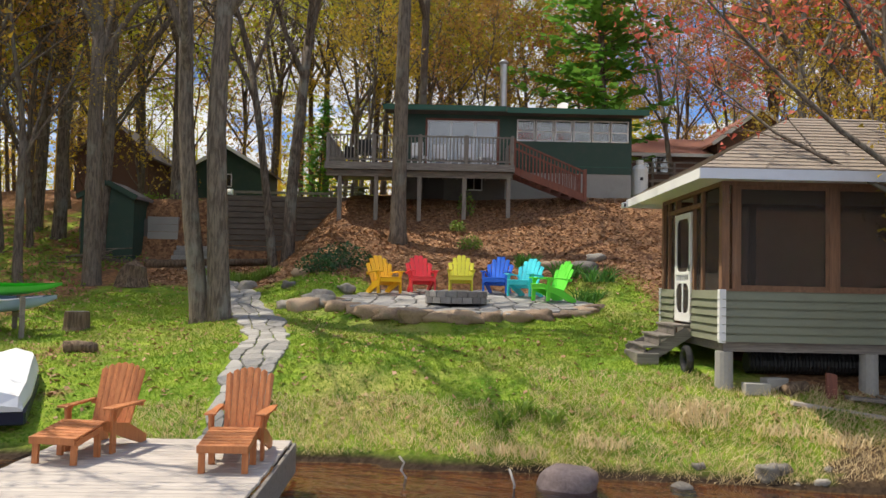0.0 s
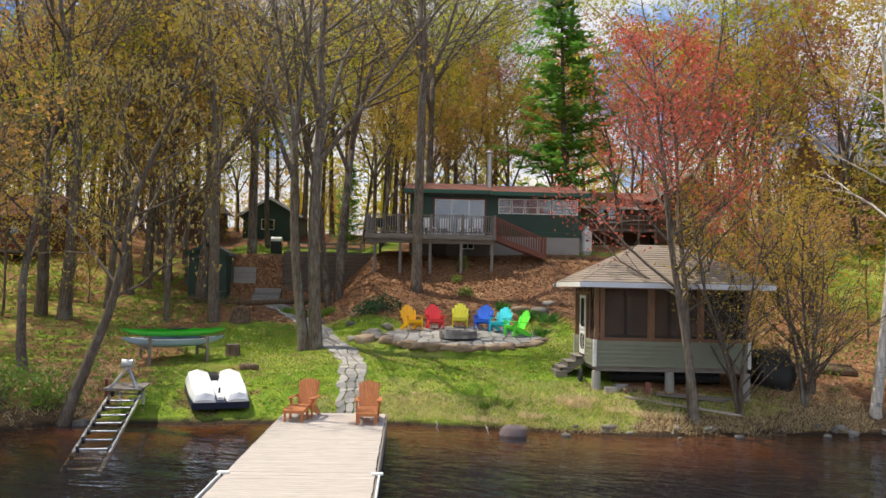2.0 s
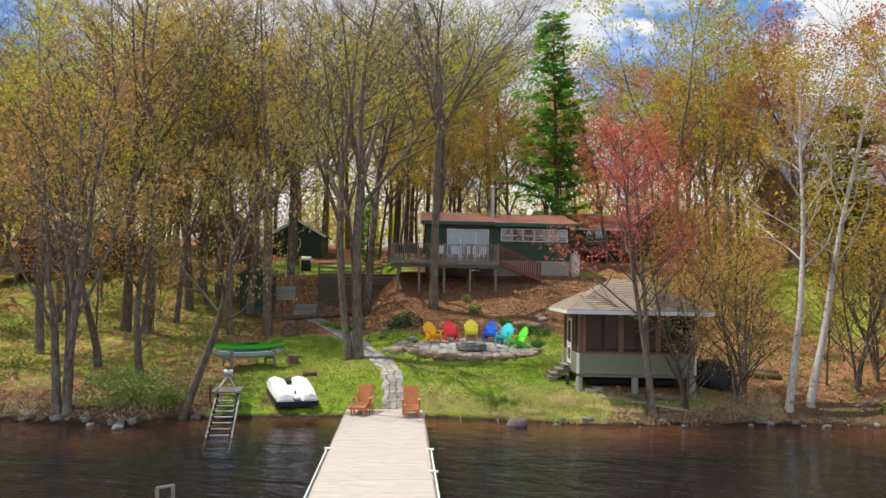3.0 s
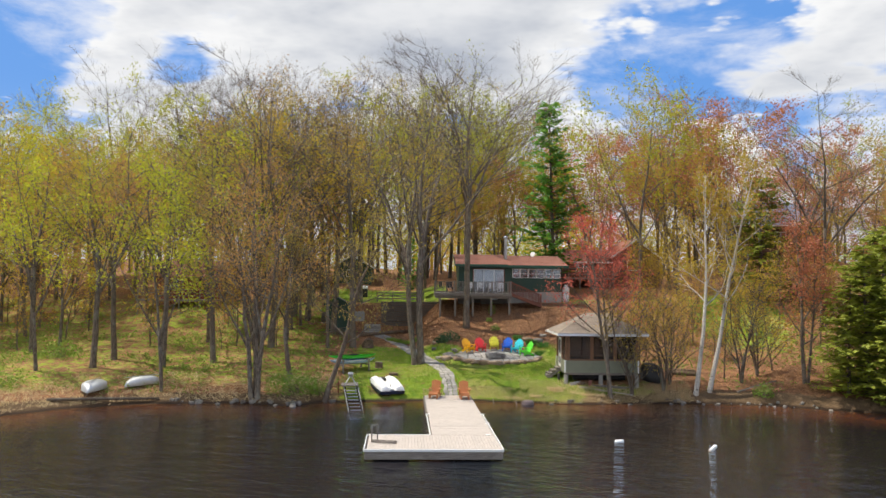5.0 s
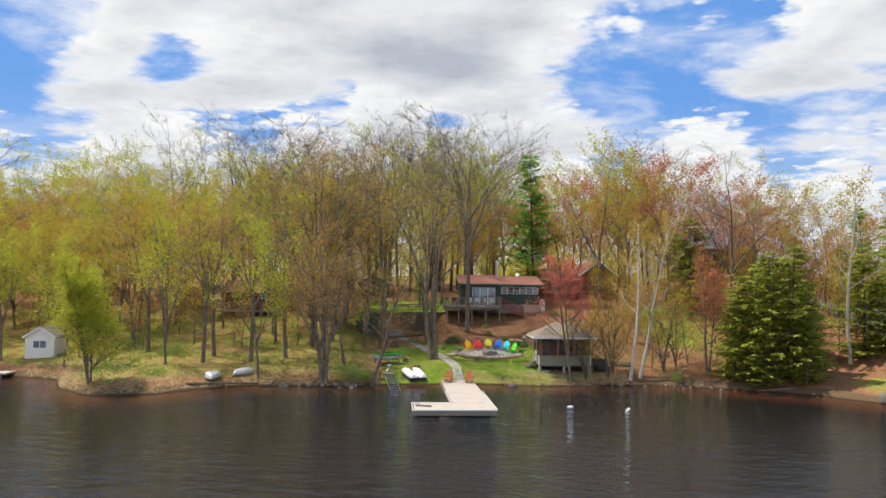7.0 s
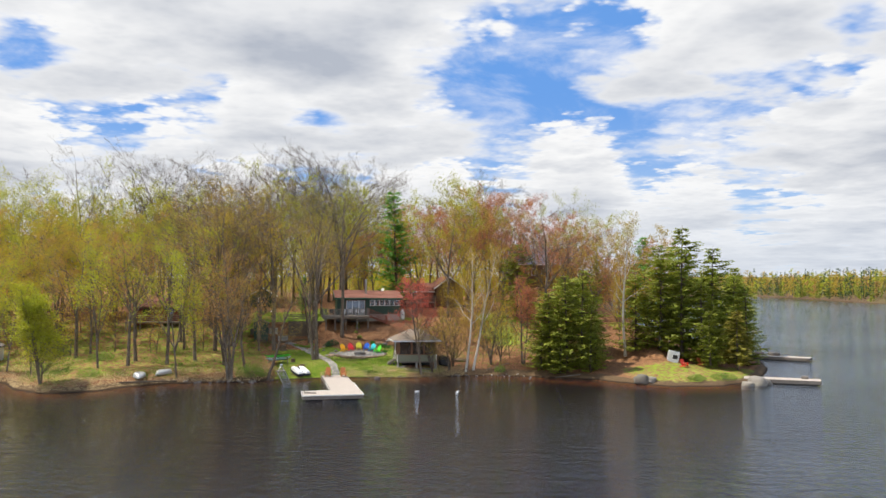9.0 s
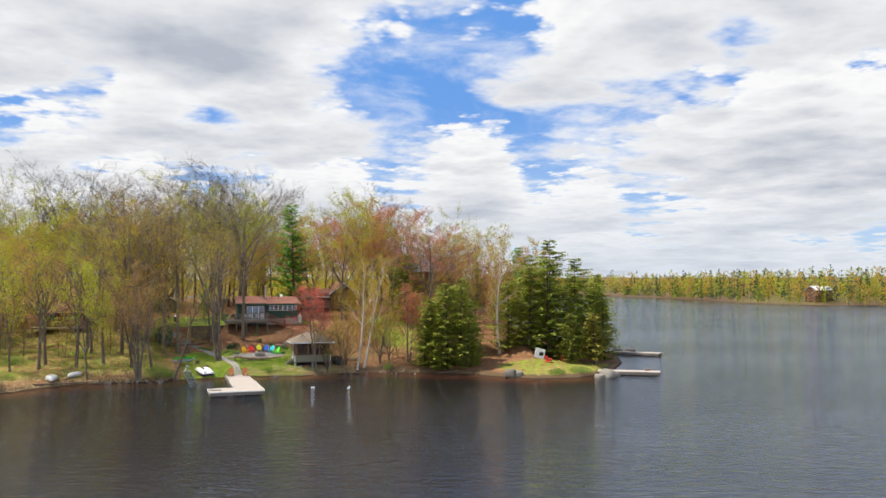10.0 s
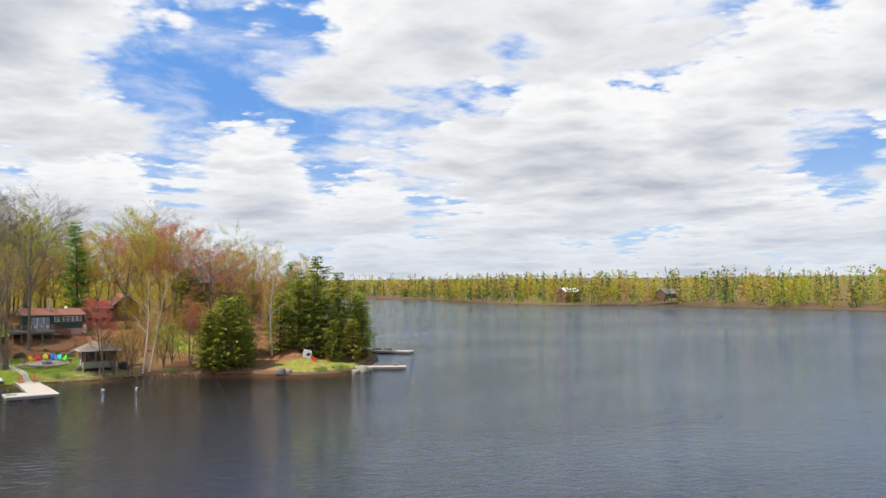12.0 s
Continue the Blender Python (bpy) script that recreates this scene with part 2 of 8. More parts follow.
def ground_build(n):
    p = place(n)
    grass = n.add("ShaderNodeAttribute", attribute_name="grass").outputs["Fac"]
    litter = n.add("ShaderNodeAttribute", attribute_name="litter").outputs["Fac"]
    z = n.add("ShaderNodeSeparateXYZ", {0: p}).outputs[2]
    big = n.noise(p, 0.32, 4, 0.6)
    mid = n.noise(p, 1.7, 5, 0.62)
    fine = n.noise(p, 14, 5, 0.7)
    spots = n.add("ShaderNodeTexVoronoi", {"Vector": p, "Scale": 11.0, "Randomness": 1.0})
    soil = n.mix(n.ramp(fine, 0.3, 0.7), (0.070, 0.045, 0.027), (0.19, 0.13, 0.075))
    turf = n.mix(n.ramp(mid, 0.32, 0.66), (0.085, 0.190, 0.012), (0.23, 0.32, 0.028))
    turf = n.mix(n.math("MULTIPLY", n.ramp(fine, 0.42, 0.7), 0.6), turf, (0.34, 0.35, 0.09))
    turf = n.mix(n.math("MULTIPLY", n.ramp(big, 0.50, 0.66), 0.5), turf, (0.42, 0.34, 0.13))
    leaf = n.mix(n.add("ShaderNodeSeparateXYZ", {0: spots.outputs["Color"]}).outputs[0], (0.105, 0.042, 0.024), (0.42, 0.225, 0.110))
    leaf = n.mix(n.math("MULTIPLY", n.ramp(mid, 0.50, 0.66), 0.65), leaf, (0.105, 0.050, 0.036))
    leaf = n.mix(n.math("MULTIPLY", n.ramp(fine, 0.35, 0.6), 0.5), leaf, (0.24, 0.135, 0.075))
    edge = n.math("MULTIPLY", n.math("SUBTRACT", mid, 0.5), 1.3)
    fl = n.ramp(n.math("ADD", litter, edge), 0.35, 0.65)
    fg = n.ramp(n.math("ADD", grass, n.math("MULTIPLY", edge, 1.0)), 0.35, 0.65)
    c = n.mix(fl, soil, leaf)
    c = n.mix(fg, c, turf)
    # the lake bed: sand and silt, its browning with depth painting in absorbed light
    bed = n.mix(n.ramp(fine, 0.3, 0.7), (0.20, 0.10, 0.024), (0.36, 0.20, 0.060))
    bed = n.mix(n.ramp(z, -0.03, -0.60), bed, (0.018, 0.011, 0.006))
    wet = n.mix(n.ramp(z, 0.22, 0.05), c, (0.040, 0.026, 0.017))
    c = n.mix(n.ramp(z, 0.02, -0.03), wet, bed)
    h = n.math("ADD", n.math("MULTIPLY", fine, 0.7), spots.outputs["Distance"])
    return surface(n, c, 0.95, h, 0.7, 0.06, spec=0.15)


def water_build(n):
    p = place(n)
    flow = n.vec("MULTIPLY", n.add("ShaderNodeVectorRotate", {"Vector": p, "Angle": 0.35}, rotation_type="Z_AXIS").outputs[0], (0.45, 1.0, 1.0))
    small = n.noise(flow, 4.2, 3, 0.6, 0.4)
    mid = n.noise(flow, 1.05, 3, 0.6, 0.5)
    swell = n.noise(flow, 0.22, 2, 0.5)
    gust = n.ramp(n.noise(n.vec("MULTIPLY", p, (0.5, 1, 1)), 0.022, 4, 0.6), 0.36, 0.62, 0.60, 1.0)
    open_water = n.ramp(inshore(n, p), 70.0, 160.0)
    lee = n.ramp(inshore(n, p), 0.0, 120.0, 0.70, 1.2)
    h = n.math("ADD", n.math("ADD", n.math("MULTIPLY", small, 1.3), n.math("MULTIPLY", mid, 4.2)), n.math("MULTIPLY", swell, 1.4))
    nor = n.add("ShaderNodeBump", {"Strength": n.math("MULTIPLY", n.math("MULTIPLY", gust, lee), 1.0), "Distance": 0.04, "Height": h}).outputs[0]
    f = n.add("ShaderNodeFresnel", {"IOR": 1.33, "Normal": nor}).outputs[0]
    g = n.add("ShaderNodeBsdfGlossy", {0: (0.80, 0.90, 1.0), 1: 0.025, "Normal": nor}).outputs[0]
    body = n.add("ShaderNodeBsdfDiffuse", {0: (0.046, 0.058, 0.088)}).outputs[0]
    clear = n.add("ShaderNodeBsdfTransparent", {0: (0.66, 0.46, 0.25)}).outputs[0]
    under = n.add("ShaderNodeMixShader", {0: n.math("ADD", 0.12, n.math("MULTIPLY", open_water, 0.70)), 1: clear, 2: body}).outputs[0]
    return n.add("ShaderNodeMixShader", {0: f, 1: under, 2: g}).outputs[0]


def inshore(n, p):
    """Metres off the sheltered bay's shore, roughly."""
    q = n.add("ShaderNodeSeparateXYZ", {0: p})
    return n.math("ADD", n.math("SUBTRACT", 12.0, q.outputs[1]), n.math("MULTIPLY", n.math("MAXIMUM", n.math("ADD", q.outputs[0], 15.0), 0.0), 1.1))


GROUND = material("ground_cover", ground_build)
WATER = material("lake_water", water_build)
BARK = bark("grey_bark", (0.235, 0.190, 0.150), (0.085, 0.066, 0.052))
BARK_DARK = bark("brown_bark", (0.185, 0.145, 0.112), (0.068, 0.053, 0.043))
TWIG = bark("twig_bark", (0.20, 0.160, 0.125), (0.10, 0.075, 0.058), scale=0.5)
BIRCH = bark("birch_bark", (0.62, 0.58, 0.53), (0.40, 0.36, 0.32), lichen=(0.30, 0.27, 0.24), birch=True)
LEAF_LIME = leafy("spring_leaves", (0.40, 0.48, 0.020), (0.50, 0.49, 0.030), (0.32, 0.31, 0.030), through=0.6)
LEAF_OLIVE = leafy("olive_buds", (0.50, 0.40, 0.030), (0.54, 0.37, 0.040), (0.37, 0.26, 0.038), through=0.6)
LEAF_TAN = leafy("tan_buds", (0.48, 0.27, 0.080), (0.50, 0.28, 0.070), (0.36, 0.20, 0.07), through=0.58)
LEAF_RED = leafy("red_maple_buds", (0.72, 0.125, 0.090), (0.66, 0.17, 0.09), (0.42, 0.060, 0.055))
LEAF_ROSE = leafy("rose_buds", (0.58, 0.185, 0.105), (0.54, 0.24, 0.085), (0.34, 0.12, 0.08))
LEAF_GOLD = leafy("golden_catkins", (0.44, 0.34, 0.07), (0.40, 0.33, 0.08), (0.28, 0.17, 0.06))
NEEDLE_CEDAR = leafy("cedar_sprays", (0.25, 0.32, 0.030), (0.33, 0.36, 0.038), (0.13, 0.17, 0.025), through=0.38, scale=0.8)
NEEDLE_PINE = leafy("pine_needles", (0.13, 0.36, 0.055), (0.22, 0.46, 0.065), (0.07, 0.20, 0.04), through=0.4, scale=0.8)
NEEDLE_SPRUCE = leafy("spruce_needles", (0.045, 0.095, 0.030), (0.080, 0.125, 0.035), (0.025, 0.055, 0.02), through=0.2)
NEEDLE_YELLOW = leafy("yellow_cedar_sprays", (0.27, 0.25, 0.030), (0.31, 0.27, 0.035), (0.15, 0.15, 0.02), through=0.25)
WHITE = painted("white_paint", (0.80, 0.80, 0.79), 0.08, 0.45)

# ---- land and water ----
NEAR_LAND = np.array([(-500, 90), (-130, 42), (-72, 25), (-52, 20), (-44, 17), (-40, 15), (-37.5, 9), (-33, 4.6), (-28, 5.8), (-25.5, 9), (-21, 11.5),
                      (-15, 11.8), (-12, 10.8), (-10.2, 12.9), (-8, 13.3), (-4, 13.8), (0, 14.0), (3, 13.2), (7, 12.7), (9, 13.2), (14, 13.6), (19, 12.8),
                      (24.5, 10), (29, 7), (31.5, 3), (35, -0.6), (41, -1.0), (46, 1.5), (51, 7), (57, 15), (62, 25), (64, 34), (62, 55), (58, 80), (40, 130),
                      (0, 190), (-500, 260)], float)
FAR_LAND = np.array([(-600, 900), (0, 760), (200, 700), (300, 640), (374, 577), (366, 497), (327, 360), (329, 270), (346, 216), (356, 146), (366, 88),
                     (420, -200), (520, -700), (3000, -900), (3000, 3000), (-600, 3000)], float)


def inland(x, y, poly):
    """Metres inside (plus) or outside (minus) a shoreline."""
    x, y = np.asarray(x, float), np.asarray(y, float)
    best = np.full(x.shape, 1e9)
    inside = np.zeros(x.shape, bool)
    for (ax, ay), (bx, by) in zip(poly, np.roll(poly, -1, axis=0)):
        dx, dy = bx - ax, by - ay
        t = np.clip(((x - ax) * dx + (y - ay) * dy) / (dx * dx + dy * dy), 0, 1)
        best = np.minimum(best, np.hypot(x - ax - t * dx, y - ay - t * dy))
        inside ^= ((ay > y) != (by > y)) & (x < ax + (y - ay) * dx / np.where(dy == 0, 1e-9, dy))
    return np.where(inside, best, -best)


def step(a, b, v):
    t = np.clip((v - a) / (b - a), 0, 1)
    return t * t * (3 - 2 * t)


def wobble(x, y, scale, seed):
    """Smooth bumps from a few crossing waves."""
    r = np.random.RandomState(seed)
    out = 0
    for k in range(7):
        a, f, ph = r.uniform(0, 6.28), scale * r.uniform(0.6, 1.9), r.uniform(0, 6.28)
        out = out + np.sin((x * np.cos(a) + y * np.sin(a)) * f + ph)
    return out / 7


WALL_Y = 34.2


def height(x, y):
    x, y = np.asarray(x, float), np.asarray(y, float)
    d = inland(x, y, NEAR_LAND) + 0.35 * wobble(x, y, 1.6, 3)
    mid = np.interp(d, [0, 0.4, 1.2, 2.4, 6, 8.5, 14, 18, 20, 30, 50, 90, 200], [0, 0.3, 0.75, 1.2, 1.65, 2.05, 3.5, 5.5, 6.1, 7.2, 9.0, 12, 14])
    left = np.interp(d, [0, 0.4, 1.2, 2.4, 6, 10, 14, 20, 26, 32, 40, 60, 90, 200], [0, 0.2, 0.5, 0.8, 1.35, 1.85, 2.4, 3.3, 5.2, 6.4, 7.8, 9.5, 12, 14])
    right = np.interp(d, [0, 0.5, 2, 6, 10, 20, 30, 50, 200], [0, 0.35, 0.7, 1.1, 1.7, 6.5, 11, 12.5, 14])
    wl = step(-2.2, -5.5, x)
    wr = step(22, 34, x)
    z = mid * (1 - wl) + left * wl
    z = z * (1 - wr) + right * wr
    z = z + 0.10 * wobble(x, y, 0.9, 5) * step(1, 4, d) + 0.45 * wobble(x, y, 0.16, 8) * step(20, 40, d)
    # the terrace held by the timber wall
    terr = step(-13.5, -12.5, x) * (1 - step(-2.6, -1.6, x)) * step(WALL_Y, WALL_Y + 0.25, y) * (1 - step(44, 52, y))
    z = z * (1 - terr) + np.maximum(z, 5.85) * terr
    # the level patio
    pat = 1 - step(3.1, 3.7, np.hypot((x - 1.6) * 0.92, (y - 22.9) * 1.15))
    z = z * (1 - pat) + (2.05 + (y - 20.2) * 0.08 - 0.12) * pat
    far = inland(x, y, FAR_LAND)
    zf = np.interp(far, [0, 2, 10, 60, 300, 1500], [0, 0.8, 2.0, 5, 14, 26])
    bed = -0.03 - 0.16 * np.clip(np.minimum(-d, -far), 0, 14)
    z = np.where(d > 0, z, np.where(far > 0, zf, bed))
    return z


def spot(x, y):
    return float(height(np.array([x]), np.array([y]))[0])


def spaced(lo, hi, inner_lo, inner_hi, fine, grow=1.22):
    mid = list(np.arange(inner_lo, inner_hi + fine / 2, fine))
    up, s, v = [], fine, mid[-1]
    while v < hi:
        s *= grow
        v += s
        up.append(v)
    dn, s, v = [], fine, mid[0]
    while v > lo:
        s *= grow
        v -= s
        dn.append(v)
    return np.array(dn[::-1] + mid + up)


def grid_mesh(name, xs, ys, zs):
    nx, ny = len(xs), len(ys)
    gx, gy = np.meshgrid(xs, ys)
    co = np.stack([gx, gy, zs], -1).reshape(-1, 3)
    i = np.arange(nx * ny).reshape(ny, nx)
    quads = np.stack([i[:-1, :-1], i[:-1, 1:], i[1:, 1:], i[1:, :-1]], -1).reshape(-1, 4)
    me = bpy.data.meshes.new(name)
    me.vertices.add(len(co))
    me.vertices.foreach_set("co", co.ravel())
    me.loops.add(quads.size)
    me.loops.foreach_set("vertex_index", quads.ravel())
    me.polygons.add(len(quads))
    me.polygons.foreach_set("loop_start", np.arange(0, quads.size, 4))
    me.polygons.foreach_set("use_smooth", np.ones(len(quads), bool))
    me.update(calc_edges=True)
    return me


def covers(x, y):
    """How much grass and how much leaf litter lies on the ground."""
    d = inland(x, y, NEAR_LAND)
    lawn = step(-10.5, -8.0, x) * (1 - step(5.6, 7.2, x)) * (1 - step(23.5 + 0.4 * np.clip(-x, 0, 12), 26 + 0.4 * np.clip(-x, 0, 12), y))
    strip = step(0.3, 1.0, d) * (1 - step(1.2, 3.0, d)) * step(3, 5, x) * (1 - step(10, 13, x)) * 0.75
    terrace = step(-14, -12, x) * (1 - step(-2.5, -1, x)) * step(34.5, 36, y) * (1 - step(46, 50, y))
    leftward = 0.46 * step(-9, -13, x) * step(1.0, 3.5, d) * (1 - 0.6 * step(26, 34, d))
    slope = 0.95 * np.exp(-((x - 23) / 4.5) ** 2 - ((y - 31) / 9) ** 2)
    point = 0.52 * step(30, 34, x) * (1 - step(9, 12, y)) * step(0.4, 1.2, d)
    mud = 0.75 * np.exp(-((x + 6.6) / 1.5) ** 2 - ((y - 15.0) / 1.9) ** 2) + 0.5 * np.exp(-((x + 6.4) / 1.3) ** 2 - ((y - 18.2) / 1.2) ** 2) + 0.4 * np.exp(-((x + 5.2) / 0.8) ** 2 - ((y - 20.6) / 0.7) ** 2)
    yard = 0.7 * np.exp(-((x - 9) / 3) ** 2 - ((y - 34.5) / 2) ** 2)
    grass = np.clip(lawn + strip + terrace + leftward + slope + point + yard - mud, 0, 1)
    return grass, np.clip(step(0.5, 2.0, d) - 0.55 * mud, 0, 1)


def make_land():
    xs, ys = spaced(-2500, 2800, -48, 66, 0.5), spaced(-900, 2800, -3, 52, 0.42)
    gx, gy = np.meshgrid(xs, ys)
    zs = height(gx, gy)
    me = grid_mesh("ground", xs, ys, zs)
    g, l = covers(gx, gy)
    far = inland(gx, gy, FAR_LAND) > 0
    for key, val in (("grass", np.where(far, 0.4, g)), ("litter", np.where(far, 0.3, l))):
        me.attributes.new(key, "FLOAT", "POINT").data.foreach_set("value", val.ravel().astype(np.float32))
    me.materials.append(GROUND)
    tagged(new("ground", me), "grassy lakeshore with leaf litter and a brown lake bed", "ground", kind="structure")
    wx, wy = spaced(-2500, 2800, -60, 80, 20.0, 1.5), spaced(-900, 2800, -140, 20, 20.0, 1.5)
    wm = grid_mesh("water", wx, wy, np.zeros((len(wy), len(wx))))
    wm.materials.append(WATER)
    tagged(new("water", wm), "dark brown rippled lake water reflecting the sky", "lake", kind="structure")


make_land()

# ---- trees ----


def wander(rr, start, way, length, segs, bend, lift=0.0):
    pts, p, d = [Vector(start)], Vector(start), Vector(way).normalized()
    for _ in range(segs):
        d = (d + Vector((rr.gauss(0, bend), rr.gauss(0, bend), rr.gauss(0, bend * 0.6) + lift))).normalized()
        p = p + d * (length / segs)
        pts.append(p.copy())
    return pts


def along(pts, t):
    f = t * (len(pts) - 1)
    i = min(int(f), len(pts) - 2)
    return pts[i].lerp(pts[i + 1], f - i), (pts[i + 1] - pts[i]).normalized()


def leaf(shape, rr, p, size, hang=0.0):
    a = Vector((rr.gauss(0, 1), rr.gauss(0, 1), rr.gauss(0, 0.8))).normalized()
    if hang:
        a = (a * (1 - hang) + Vector((0, 0, -1)) * hang).normalized()
    b = a.cross(Vector((rr.gauss(0, 1), rr.gauss(0, 1), rr.gauss(0, 1)))).normalized()
    s = size * rr.uniform(0.6, 1.3)
    n = len(shape.v)
    shape.v += [tuple(p - b * (s * 0.35)), tuple(p + a * s), tuple(p + b * (s * 0.35))]
    shape.f.append((n, n + 1, n + 2))


def spike(shape, p, q, r):
    """A twig: a three-sided cone."""
    d = q - p
    a = d.orthogonal().normalized()
    b = d.cross(a).normalized()
    n = len(shape.v)
    shape.v += [tuple(p + a * r), tuple(p - a * (r * 0.5) + b * (r * 0.87)), tuple(p - a * (r * 0.5) - b * (r * 0.87)), tuple(q)]
    shape.f += [(n, n + 1, n + 3), (n + 1, n + 2, n + 3), (n + 2, n, n + 3)]


def broadleaf(seed, tall, r, first=0.4, limbs=13, subs=5, twigs=4, leaves=5, size=0.17, spread=0.8, up=0.5, lean=(0, 0), stems=1, hang=0.0, kink=0.045, leans=None, drift=0.22):
    """Wood and leaves of a deciduous tree in spring."""
    rr = random.Random(seed)
    wood, crown = Shape(), Shape()
    for s in range(stems):
        a0 = rr.uniform(0, 6.28)
        off = Vector((math.cos(a0), math.sin(a0), 0)) * (r * 1.1 if stems > 1 else 0)
        if leans:
            a0 = 3.14 * s
            lean = leans[s]
            off = Vector((0.22 - 0.44 * s, 0, 0))
        way = Vector((lean[0] + (math.cos(a0) * 0.10 if stems > 1 and not leans else 0), lean[1] + (math.sin(a0) * 0.10 if stems > 1 and not leans else 0), 1))
        h = tall * (1 if s == 0 else rr.uniform(0.75, 0.95))
        rs = r * (1 if s == 0 else rr.uniform(0.6, 0.85))
        segs = 10
        trunk = wander(rr, off - Vector((0, 0, 0.3)), way, h, segs, kink, 0.03)
        rad = [rs * (1.45 if i == 0 else 1.08 if i == 1 else 1) * (1 - 0.93 * (i / segs) ** 1.1) + 0.012 for i in range(segs + 1)]
        pts, rds = trunk[:1] + [trunk[0].lerp(trunk[1], 0.35)] + trunk[1:], [rad[0] * 1.15, rad[1] * 1.08] + rad[1:]
        wood.tube(pts, rds, 8)
        for k in range(limbs):
            t = first + (1 - first) * ((k + rr.random() * 0.8) / limbs) ** 0.85
            if t > 0.985:
                continue
            p, d = along(trunk, t)
            a = k * 2.4 + rr.uniform(-0.5, 0.5)
            out = Vector((math.cos(a), math.sin(a), 0))
            ln = tall * 0.34 * spread * (1.12 - t) / (1.12 - first) * rr.uniform(0.7, 1.25) + 0.7
            br = wander(rr, p, out + Vector((0, 0, up + rr.uniform(-0.2, 0.5))), ln, 4, 0.13, 0.08)
            rb = max(0.02, rs * (1 - t) * 0.55)
            wood.tube(br, [rb * (1 - 0.85 * i / 4) + 0.006 for i in range(5)], 4, False)
            for j in range(subs):
                tj = 0.25 + 0.75 * (j + rr.random()) / subs
                q, dq = along(br, min(tj, 0.99))
                sd = (dq + Vector((rr.gauss(0, 0.6), rr.gauss(0, 0.6), rr.gauss(0.25, 0.45)))).normalized()
                sl = ln * 0.42 * rr.uniform(0.6, 1.2) * (1.15 - 0.5 * tj)
                sb = wander(rr, q, sd, sl, 2, 0.15, 0.04 - hang * 0.2)
                wood.tube(sb, [max(0.012, rb * 0.4), 0.011, 0.006], 3, False)
                for m in range(twigs):
                    u, du = along(sb, min(0.99, 0.2 + 0.8 * (m + rr.random()) / twigs))
                    td = (du + Vector((rr.gauss(0, 0.7), rr.gauss(0, 0.7), rr.gauss(0.15 - hang, 0.5)))).normalized()
                    tl = sl * rr.uniform(0.35, 0.7)
                    e = u + td * tl
                    if leaves == 0 or m % 2 == 0:
                        spike(wood, u, e, 0.010)
                    for _ in range(leaves):
                        w = u.lerp(e, rr.uniform(0.2, 1.1)) + Vector((rr.gauss(0, drift), rr.gauss(0, drift), rr.gauss(0, drift)))
                        leaf(crown, rr, w, size, hang)
    return wood, crown


